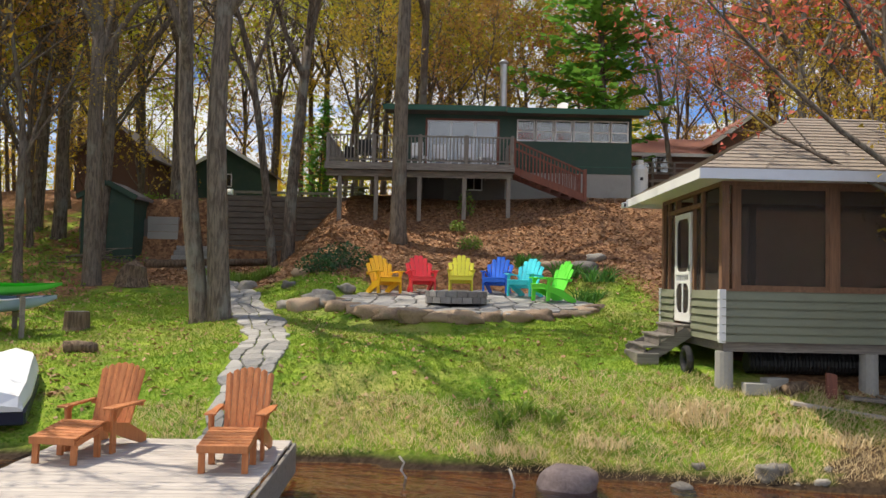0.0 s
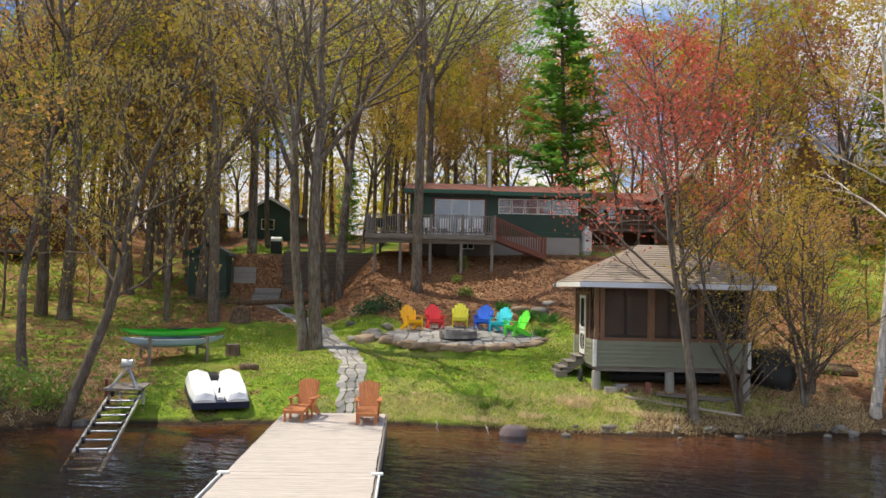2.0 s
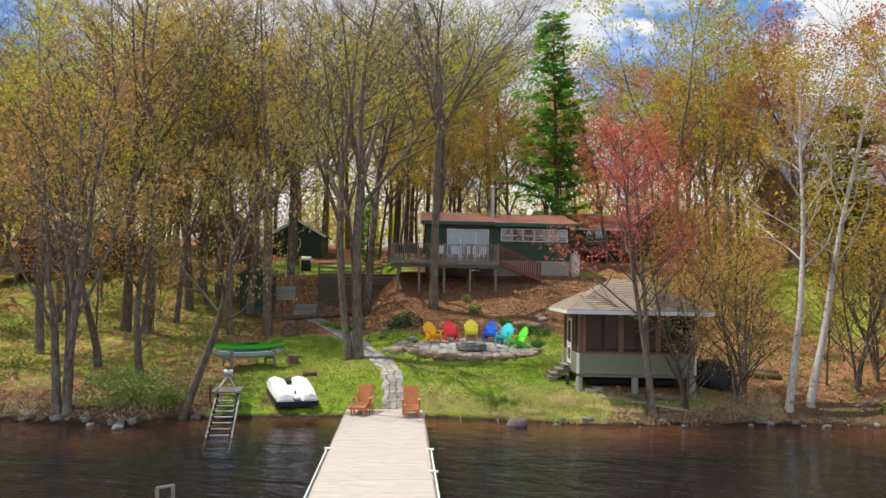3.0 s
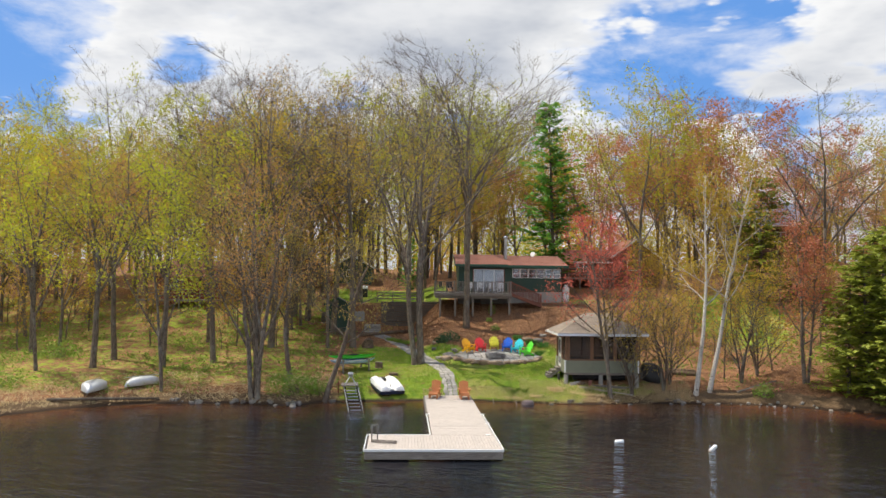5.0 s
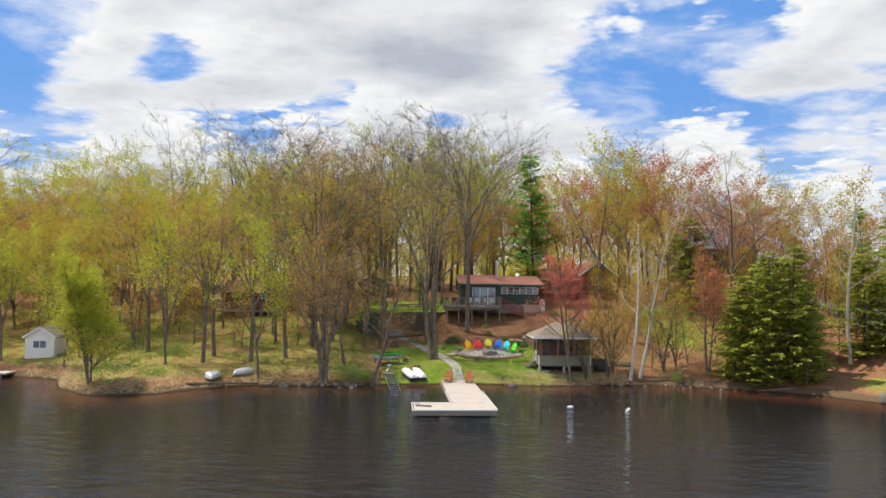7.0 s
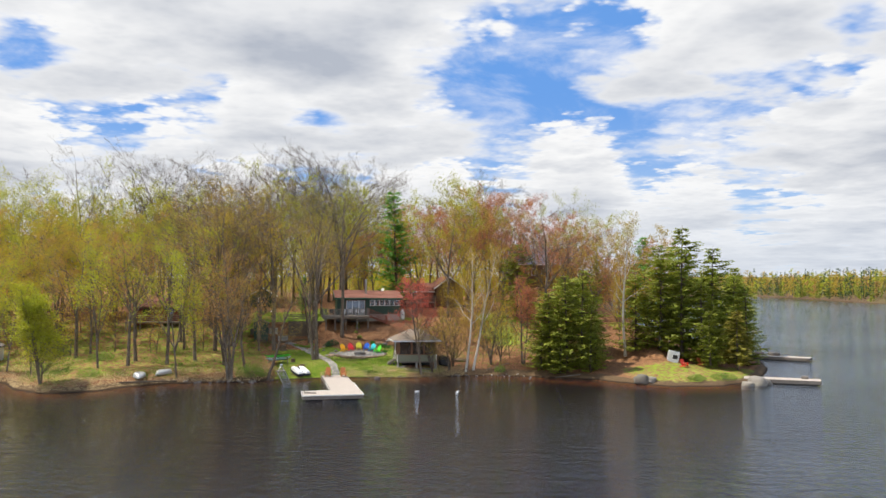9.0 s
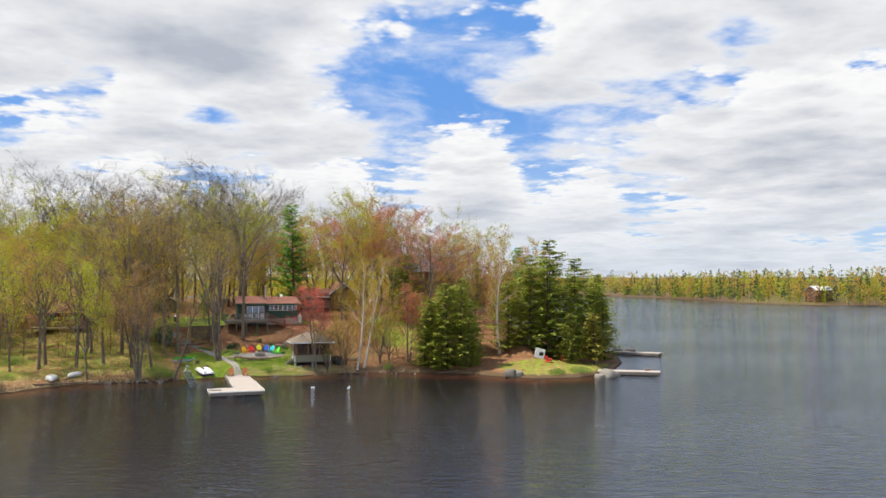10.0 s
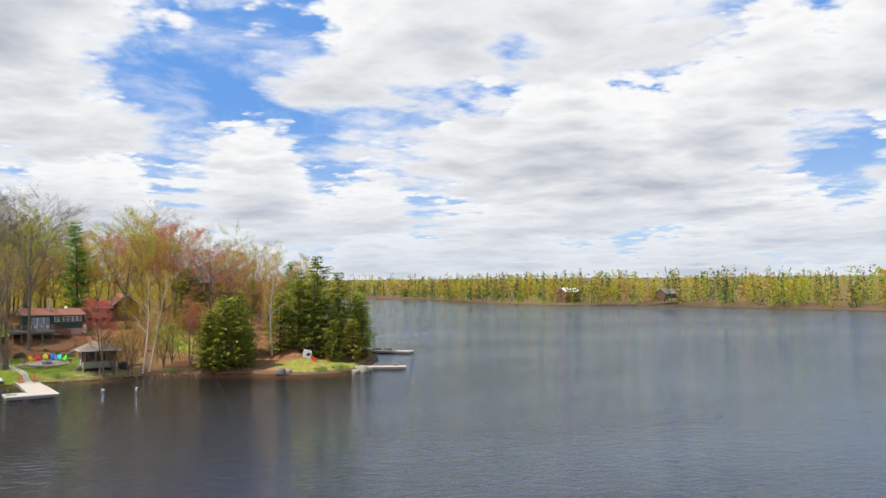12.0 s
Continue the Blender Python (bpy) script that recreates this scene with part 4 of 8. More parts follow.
# ---- screened gazebo ----
def make_gazebo():
    gz = thing("gazebo", pose(0, 0, 0), "screened gazebo with sage green siding, cedar posts and brown hip roof", "gazebo")
    X0, X1, Y0, Y1, F, S, T = 5.55, 10.52, 14.92, 18.45, 1.83, 2.64, 4.36
    part("floor", Shape().box(X0 + 0.03, X1 - 0.03, Y0 + 0.03, Y1 - 0.03, F, F + 0.12), OLD_WOOD, gz)
    part("rim_joist", Shape().box(X0 + 0.05, X1 - 0.05, Y0 + 0.05, Y1 - 0.05, F - 0.16, F - 0.004), OLD_WOOD, gz)
    n = 6
    hgt = (S - F) / n
    door = (16.48, 17.44)
    for k in range(n):
        z = F + k * hgt
        for ya, xa, xb in ((Y0, X0, X1), (Y1, X0, X1)):
            s = -1 if ya == Y0 else 1
            part("siding_board", Shape().add([(xa, ya, z), (xb, ya, z), (xb, ya, z + hgt), (xa, ya, z + hgt), (xa, ya + s * 0.048, z), (xb, ya + s * 0.048, z), (xb, ya + s * 0.007, z + hgt + 0.01), (xa, ya + s * 0.007, z + hgt + 0.01)],
                                             [(4, 5, 6, 7), (3, 2, 1, 0), (0, 1, 5, 4), (2, 3, 7, 6), (1, 2, 6, 5), (3, 0, 4, 7)]), SIDING, gz)
        for xa, s, spans in ((X0, -1, ((Y0, door[0] - 0.05), (door[1] + 0.05, Y1))), (X1, 1, ((Y0, Y1),))):
            for a, b in spans:
                part("siding_board", Shape().add([(xa, a, z), (xa, b, z), (xa, b, z + hgt), (xa, a, z + hgt), (xa + s * 0.048, a, z), (xa + s * 0.048, b, z), (xa + s * 0.007, b, z + hgt + 0.01), (xa + s * 0.007, a, z + hgt + 0.01)],
                                                 [(4, 5, 6, 7), (3, 2, 1, 0), (0, 1, 5, 4), (2, 3, 7, 6), (1, 2, 6, 5), (3, 0, 4, 7)]), SIDING, gz)
    # low walls behind the boards
    part("knee_wall", Shape().box(X0 + 0.01, X1 - 0.01, Y0 + 0.01, Y0 + 0.09, F, S).box(X0 + 0.01, X1 - 0.01, Y1 - 0.09, Y1 - 0.01, F, S).box(X1 - 0.09, X1 - 0.01, Y0 + 0.1, Y1 - 0.1, F, S)
         .box(X0 + 0.01, X0 + 0.09, Y0 + 0.1, door[0] - 0.06, F, S).box(X0 + 0.01, X0 + 0.09, door[1] + 0.06, Y1 - 0.1, F, S), OLD_WOOD, gz)
    for x, y in ((X0, Y0), (X1, Y0), (X0, Y1), (X1, Y1)):
        sx, sy = (-1 if x == X0 else 1), (-1 if y == Y0 else 1)
        part("corner_trim", Shape().box(*sorted((x + sx * 0.045, x - sx * 0.06)), *sorted((y + sy * 0.045, y + sy * 0.028)), F - 0.02, S + 0.03).box(*sorted((x + sx * 0.045, x + sx * 0.028)), *sorted((y + sy * 0.028, y - sy * 0.06)), F - 0.02, S + 0.03), WHITE, gz, "white corner board")
    posts = [(X0 + 0.06, Y0 + 0.06), (X0 + 0.22, Y0 + 0.05), (7.36, Y0 + 0.06), (8.95, Y0 + 0.06), (X1 - 0.06, Y0 + 0.06), (X0 + 0.06, Y1 - 0.06), (7.36, Y1 - 0.06), (8.95, Y1 - 0.06), (X1 - 0.06, Y1 - 0.06), (X1 - 0.06, 16.7),
             (X0 + 0.05, 15.95), (X0 + 0.05, door[0] - 0.06), (X0 + 0.05, door[1] + 0.06), (X0 + 0.05, 18.0)]
    for x, y in posts:
        w = 0.065 if x in (X0 + 0.06, 7.36, 8.95) else 0.045
        part("post", Shape().box(x - w, x + w, y - w, y + w, S if y not in (door[0] - 0.06, door[1] + 0.06) else F, T), CEDAR_WOOD, gz, bevel=0.006)
    part("top_plate", Shape().box(X0, X1, Y0, Y0 + 0.11, T, T + 0.13).box(X0, X1, Y1 - 0.11, Y1, T, T + 0.13).box(X0, X0 + 0.11, Y0 + 0.11, Y1 - 0.11, T, T + 0.13).box(X1 - 0.11, X1, Y0 + 0.11, Y1 - 0.11, T, T + 0.13), CEDAR_WOOD, gz)
    part("sill", Shape().box(X0 - 0.02, X1 + 0.02, Y0 - 0.03, Y0 + 0.0, S + 0.005, S + 0.04), CEDAR_WOOD, gz)
    for xa, xb in ((X0 + 0.27, 7.30), (7.43, 8.89), (9.02, X1 - 0.12)):
        part("screen", Shape().box(xa, xb, Y0 + 0.05, Y0 + 0.056, S + 0.03, T), SCREEN, gz, "dark insect screen")
        part("screen", Shape().box(xa, xb, Y1 - 0.056, Y1 - 0.05, S + 0.03, T), SCREEN, gz, "dark insect screen")
        part("screen_frame", Shape().box(xa, xb, Y0 + 0.02, Y0 + 0.05, S + 0.04, S + 0.10).box(xa, xb, Y0 + 0.02, Y0 + 0.05, T - 0.06, T - 0.002).box(xa - 0.002, xa + 0.05, Y0 + 0.02, Y0 + 0.05, S + 0.10, T - 0.06).box(xb - 0.05, xb + 0.002, Y0 + 0.02, Y0 + 0.05, S + 0.10, T - 0.06), CEDAR_WOOD, gz)
    for ya, yb in ((Y0 + 0.13, 15.90), (16.0, door[0] - 0.11), (door[1] + 0.11, 17.95), (18.05, Y1 - 0.12)):
        part("screen", Shape().box(X0 + 0.05, X0 + 0.056, ya, yb, S, T), SCREEN, gz, "dark insect screen")
    for ya, yb in ((Y0 + 0.13, 16.64), (16.76, Y1 - 0.12)):
        part("screen", Shape().box(X1 - 0.056, X1 - 0.05, ya, yb, S, T), SCREEN, gz, "dark insect screen")
    part("header_beam", Shape().box(X0 - 0.01, X0 + 0.09, 15.95, Y1 - 0.4, 4.10, 4.18), CEDAR_WOOD, gz, bevel=0.006)
    # white screen door
    d = part("screen_door", Shape().box(X0 - 0.03, X0 + 0.01, door[0], door[0] + 0.10, 2.06, 4.06).box(X0 - 0.03, X0 + 0.01, door[1] - 0.10, door[1], 2.06, 4.06)
             .box(X0 - 0.03, X0 + 0.01, door[0] + 0.1, door[1] - 0.1, 3.96, 4.06).box(X0 - 0.03, X0 + 0.01, door[0] + 0.1, door[1] - 0.1, 2.06, 2.22)
             .box(X0 - 0.03, X0 + 0.01, door[0] + 0.1, door[1] - 0.1, 2.92, 2.98).box(X0 - 0.03, X0 + 0.01, door[0] + 0.1, door[1] - 0.1, 2.76, 2.81), WHITE, gz, "white wooden screen door", 0.004)
    for k in range(7):
        y = door[0] + 0.15 + 0.11 * k
        part("spindle", Shape().tube([(X0 - 0.01, y, 2.81), (X0 - 0.01, y, 2.92)], 0.014, 6), WHITE, d)
    part("door_screen", Shape().box(X0 - 0.012, X0 - 0.008, door[0] + 0.1, door[1] - 0.1, 2.98, 3.96).box(X0 - 0.012, X0 - 0.008, door[0] + 0.1, door[1] - 0.1, 2.22, 2.76), SCREEN, d)
    part("mullion", Shape().box(X0 - 0.028, X0 - 0.013, 16.93, 16.99, 2.22, 2.76), WHITE, d)
    for y, z, sy, sz in ((door[0] + 0.1, 3.96, 1, -1), (door[1] - 0.1, 3.96, -1, -1), (door[0] + 0.1, 2.98, 1, 1), (door[1] - 0.1, 2.98, -1, 1), (door[0] + 0.1, 2.76, 1, -1), (door[1] - 0.1, 2.76, -1, -1), (door[0] + 0.1, 2.22, 1, 1), (door[1] - 0.1, 2.22, -1, 1)):
        part("corner_scroll", Shape().add([(X0 - 0.027, y, z), (X0 - 0.027, y + sy * 0.13, z), (X0 - 0.027, y + sy * 0.05, z + sz * 0.05), (X0 - 0.027, y, z + sz * 0.14), (X0 - 0.014, y, z), (X0 - 0.014, y + sy * 0.13, z), (X0 - 0.014, y + sy * 0.05, z + sz * 0.05), (X0 - 0.014, y, z + sz * 0.14)],
                                          [(0, 1, 2, 3), (7, 6, 5, 4), (0, 4, 5, 1), (1, 5, 6, 2), (2, 6, 7, 3), (3, 7, 4, 0)]), WHITE, d)
    part("handle", Shape().box(X0 - 0.05, X0 - 0.03, door[0] + 0.03, door[0] + 0.06, 2.98, 3.10), BLACK, d, "black door handle")
    # hip roof
    E0, E1, B0, B1, EZ, RZ = 4.92, 10.98, 14.05, 18.88, 4.50, 5.80
    R0, R1, RY = 7.30, 8.75, 16.45
    roof = part("roof", Shape().slab([(E0, B0, EZ), (E1, B0, EZ), (R1, RY, RZ), (R0, RY, RZ)], 0.05).slab([(E1, B1, EZ), (E0, B1, EZ), (R0, RY, RZ), (R1, RY, RZ)], 0.05)
                .slab([(E0, B1, EZ), (E0, B0, EZ), (R0, RY, RZ)], 0.05).slab([(E1, B0, EZ), (E1, B1, EZ), (R1, RY, RZ)], 0.05), SHINGLE, gz, "brown-grey asphalt shingle hip roof")
    rr = random.Random(5)

    def courses(a, b, c, e, rows, wide=0.33):
        """Shingles on a slope whose eave runs a to b and whose top runs c to e."""
        a, b, c, e = (Vector(q) for q in (a, b, c, e))
        nrm = (b - a).cross(c - a).normalized()
        for i in range(rows):
            f0, f1 = i / rows, (i + 1.35) / rows
            f1 = min(f1, 1.0)
            l0, r0, l1, r1 = a.lerp(c, f0), b.lerp(e, f0), a.lerp(c, f1), b.lerp(e, f1)
            cnt = max(1, round((r0 - l0).length / 0.95))
            for j in range(cnt):
                u0, u1 = j / cnt, (j + 1) / cnt - 0.004
                lift, low = nrm * (0.022 + rr.uniform(0, 0.006)), nrm * 0.006
                q = [l0.lerp(r0, u0), l0.lerp(r0, u1), l1.lerp(r1, u1), l1.lerp(r1, u0)]
                vs = [q[0] + lift, q[1] + lift, q[2] + low, q[3] + low, q[0] + nrm * 0.002, q[1] + nrm * 0.002]
                part("shingle", Shape().add(vs, [(0, 1, 2, 3), (4, 5, 1, 0)]), SHINGLE, roof)

    courses((E0, B0, EZ), (E1, B0, EZ), (R0, RY, RZ), (R1, RY, RZ), 17)
    courses((E0, B1, EZ), (E0, B0, EZ), (R0, RY, RZ), (R0, RY, RZ), 17)
    courses((E1, B0, EZ), (E1, B1, EZ), (R1, RY, RZ), (R1, RY, RZ), 17)
    courses((E1, B1, EZ), (E0, B1, EZ), (R1, RY, RZ), (R0, RY, RZ), 17)
    # white board, the bluish shade of the front put into its colour
    part("fascia", Shape().box(E0, E1, B0 - 0.022, B0, EZ - 0.16, EZ + 0.0), BLUE_SHADE_WHITE, gz, "white fascia board with blue shade in its colour")
    part("fascia", Shape().box(E0 - 0.022, E0, B0 - 0.022, B1, EZ - 0.16, EZ + 0.0), WHITE, gz)
    part("fascia", Shape().box(E1, E1 + 0.022, B0 - 0.022, B1, EZ - 0.16, EZ + 0.0), WHITE, gz)
    part("fascia", Shape().box(E0, E1, B1, B1 + 0.022, EZ - 0.16, EZ + 0.0), WHITE, gz)
    part("soffit", Shape().box(E0, E1, B0, B1, EZ - 0.075, EZ - 0.052), WHITE, gz, "pale soffit boards")
    lamp = part("floodlight", Shape().box(E0 - 0.13, E0 - 0.03, B1 - 0.16, B1 + 0.0, EZ - 0.17, EZ - 0.06), WHITE, gz, "white solar floodlight", 0.01)
    part("lens", Shape().box(E0 - 0.105, E0 - 0.055, B1 - 0.166, B1 - 0.161, EZ - 0.15, EZ - 0.08), BLACK, lamp)
    for x, y in ((X0 + 0.08, Y0 + 0.1), (8.0, Y0 + 0.14), (X1 - 0.08, Y0 + 0.1), (X0 + 0.1, Y1 - 0.1), (X1 - 0.1, Y1 - 0.1)):
        g = spot(x, y) - 0.15
        part("pier", Shape().tube([(x, y, g), (x, y, F - 0.16)], [0.15, 0.14], 14), CONCRETE, gz, "round concrete pier")
    st = thing("entry_steps", pose(0, 0, 0), "weathered wooden steps at the screen door", "steps")
    for k in range(3):
        z = 2.02 - 0.19 * k
        x = X0 - 0.06 - 0.27 * k
        part("tread", Shape().box(x - 0.30, x, 16.35, 17.55, z - 0.04, z), OLD_WOOD, st, bevel=0.006)
        part("riser", Shape().box(x - 0.27, x - 0.24, 16.40, 17.50, z - 0.19, z - 0.045), OLD_WOOD, st)
    for y in (16.42, 17.48):
        part("stringer", Shape().beam((X0 - 0.06, y, 1.90), (X0 - 0.92, y, spot(4.7, y) + 0.02), 0.04, 0.20), OLD_WOOD, st)
    part("landing_block", Shape().box(X0 - 1.02, X0 - 0.62, 16.3, 17.3, spot(4.8, 16.8) - 0.1, spot(4.8, 16.8) + 0.14), OLD_WOOD, st, bevel=0.01)
    return gz


make_gazebo()


# ---- cottage on the slope ----
def window(parent, x0, x1, y, z0, z1, frame_mat, bars=(), curtain=True, name="window"):
    """A framed window in a wall that faces -y."""
    w = part(name, Shape().box(x0, x0 + 0.05, y - 0.05, y, z0, z1).box(x1 - 0.05, x1, y - 0.05, y, z0, z1).box(x0 + 0.05, x1 - 0.05, y - 0.05, y, z1 - 0.05, z1).box(x0 + 0.05, x1 - 0.05, y - 0.05, y, z0, z0 + 0.05), frame_mat, parent)
    part("pane", Shape().box(x0 + 0.04, x1 - 0.04, y - 0.022, y - 0.016, z0 + 0.04, z1 - 0.04), GLASS, w)
    for kind, v in bars:
        if kind == "h":
            part("glazing_bar", Shape().box(x0 + 0.05, x1 - 0.05, y - 0.045, y - 0.024, v - 0.02, v + 0.02), frame_mat, w)
        else:
            part("glazing_bar", Shape().box(v - 0.02, v + 0.02, y - 0.045, y - 0.024, z0 + 0.05, z1 - 0.05), frame_mat, w)
    # pale sheet behind the pane, the reflected sky put into its colour
    if curtain:
        part("curtain", Shape().box(x0 + 0.03, x1 - 0.03, y - 0.010, y - 0.004, z0 + 0.03, z1 - 0.03), SKY_SHEET, w)
    return w


def make_cottage():
    h = thing("cottage", pose(0, 0, 0), "dark green cottage with low red-brown roof above a raised deck", "cottage")
    W = 33.3
    pieces("wall", ((-0.92, 0.42, W, W + 0.15, 6.86, 9.36), (3.14, 3.46, W, W + 0.15, 6.86, 9.36), (0.42, 3.14, W, W + 0.15, 9.02, 9.36)), GREEN, h)
    part("wall", Shape().box(-0.92, -0.77, W + 0.15, 38.2, 5.2, 9.46), GREEN, h)
    pieces("wall", ((3.46, 8.38, W, W + 0.15, 7.04, 8.26), (3.46, 8.38, W, W + 0.15, 9.14, 9.30), (3.46, 3.88, W, W + 0.15, 8.26, 9.14), (8.30, 8.38, W, W + 0.15, 8.26, 9.14)), GREEN, h)
    part("wall", Shape().box(8.23, 8.38, W + 0.15, 38.0, 7.04, 9.44), GREEN, h)
    part("wall", Shape().box(-0.77, 8.23, 38.05, 38.2, 5.6, 10.25), GREEN, h)
    for x in (-0.92, 8.23):
        part("side_gable", Shape().add([(x, W + 0.15, 9.44), (x, 38.04, 9.44), (x, 38.04, 10.27), (x + 0.15, W + 0.15, 9.44), (x + 0.15, 38.04, 9.44), (x + 0.15, 38.04, 10.27)], [(0, 2, 1), (3, 4, 5), (0, 3, 5, 2), (2, 5, 4, 1), (0, 1, 4, 3)]), GREEN, h)
    pieces("foundation", ((3.46, 8.38, W + 0.02, W + 0.2, 5.3, 7.04), (8.2, 8.36, W + 0.2, 38, 5.6, 7.04)), CONCRETE, h, "bare concrete foundation")
    pieces("basement_wall", ((-0.92, 0.30, W + 0.02, W + 0.2, 4.6, 6.86), (1.10, 1.95, W + 0.02, W + 0.2, 4.6, 6.86), (2.6, 3.46, W + 0.02, W + 0.2, 4.6, 6.86), (1.95, 2.6, W + 0.02, W + 0.2, 4.6, 6.30), (1.95, 2.6, W + 0.02, W + 0.2, 6.82, 6.86)), BLOCK, h, "dark block basement wall under the deck")
    # sheet closing the dark opening, its shade painted as a dim colour
    part("basement_door", Shape().box(0.30, 1.10, W + 0.35, W + 0.4, 4.7, 6.86), INTERIOR, h)
    window(h, 1.95, 2.6, W + 0.1, 6.30, 6.82, WHITE, (("v", 2.27),), False, "basement_window")
    part("floor", Shape().box(-0.77, 8.23, W + 0.15, 38.05, 6.80, 6.95), INTERIOR, h)
    # sliding doors
    for a, b in ((0.42, 1.34), (1.34, 2.28), (2.28, 3.14)):
        window(h, a, b, W + 0.06, 6.95, 9.02, BLUE_SHADE_WHITE, (), True, "sliding_door")
    part("door_casing", Shape().box(0.34, 0.42, W - 0.03, W, 6.93, 9.10).box(3.14, 3.22, W - 0.03, W, 6.93, 9.10).box(0.42, 3.14, W - 0.03, W, 9.02, 9.10), RED_WOOD, h, "red-brown door casing")
    for k in range(6):
        a = 3.90 + k * 0.733
        window(h, a, a + 0.70, W + 0.05, 8.28, 9.12, WHITE, (("h", 8.66),), False)
    part("siding_seam", Shape().box(3.50, 8.36, W - 0.012, W, 7.30, 7.33), GREEN_TRIM, h)
    # low roofs, rising to the back
    r1 = part("roof", Shape().slab([(-1.25, 32.62, 9.46), (3.52, 32.62, 9.46), (3.52, 38.6, 10.52), (-1.25, 38.6, 10.52)], 0.10), SHINGLE_RED, h, "red-brown shingle roof")
    r2 = part("roof", Shape().slab([(3.44, 32.50, 9.40), (8.82, 32.50, 9.40), (8.82, 38.6, 10.48), (3.53, 38.6, 10.48)], 0.10), SHINGLE_RED, h, "red-brown shingle roof")
    for x0, x1, y0, z0, r in ((-1.25, 3.52, 32.62, 9.46, r1), (3.53, 8.82, 32.50, 9.40, r2)):
        for i in range(13):
            y = y0 + i * 0.46
            z = z0 + i * 0.46 * 0.1772 + 0.006
            part("shingle_course", Shape().add([(x0, y, z + 0.014), (x1, y, z + 0.014), (x1, y + 0.455, z + 0.083), (x0, y + 0.455, z + 0.083), (x0, y, z - 0.004), (x1, y, z - 0.004)], [(0, 1, 2, 3), (4, 5, 1, 0)]), SHINGLE_RED, r)
    part("fascia", Shape().box(-1.25, 3.43, 32.58, 32.615, 9.27, 9.47), GREEN_TRIM, h, "green fascia")
    part("fascia", Shape().box(3.44, 8.84, 32.46, 32.495, 9.20, 9.41), GREEN_TRIM, h, "green fascia")
    part("rake_board", Shape().beam((8.84, 32.5, 9.30), (8.84, 38.6, 10.38), 0.04, 0.20), GREEN_TRIM, h)
    part("rake_board", Shape().beam((-1.27, 32.6, 9.36), (-1.27, 38.6, 10.42), 0.04, 0.20), GREEN_TRIM, h)
    part("soffit", Shape().box(-1.2, 8.8, 32.64, W, 9.25, 9.27), INTERIOR, h)
    ch = part("chimney_pipe", Shape().tube([(3.55, 36, 9.6), (3.55, 36, 12.0)], 0.15, 14), GALV, h, "grey metal chimney pipe")
    part("chimney_cap", Shape().tube([(3.55, 36, 12.04), (3.55, 36, 12.10), (3.55, 36, 12.22)], [0.20, 0.21, 0.05], 14), GALV, ch)
    part("satellite_dish", Shape().tube([(6.4, 37.8, 9.9), (6.4, 37.8, 10.5), (6.3, 37.6, 10.6)], [0.03, 0.03, 0.26], 10), WHITE, h, "small white satellite dish")


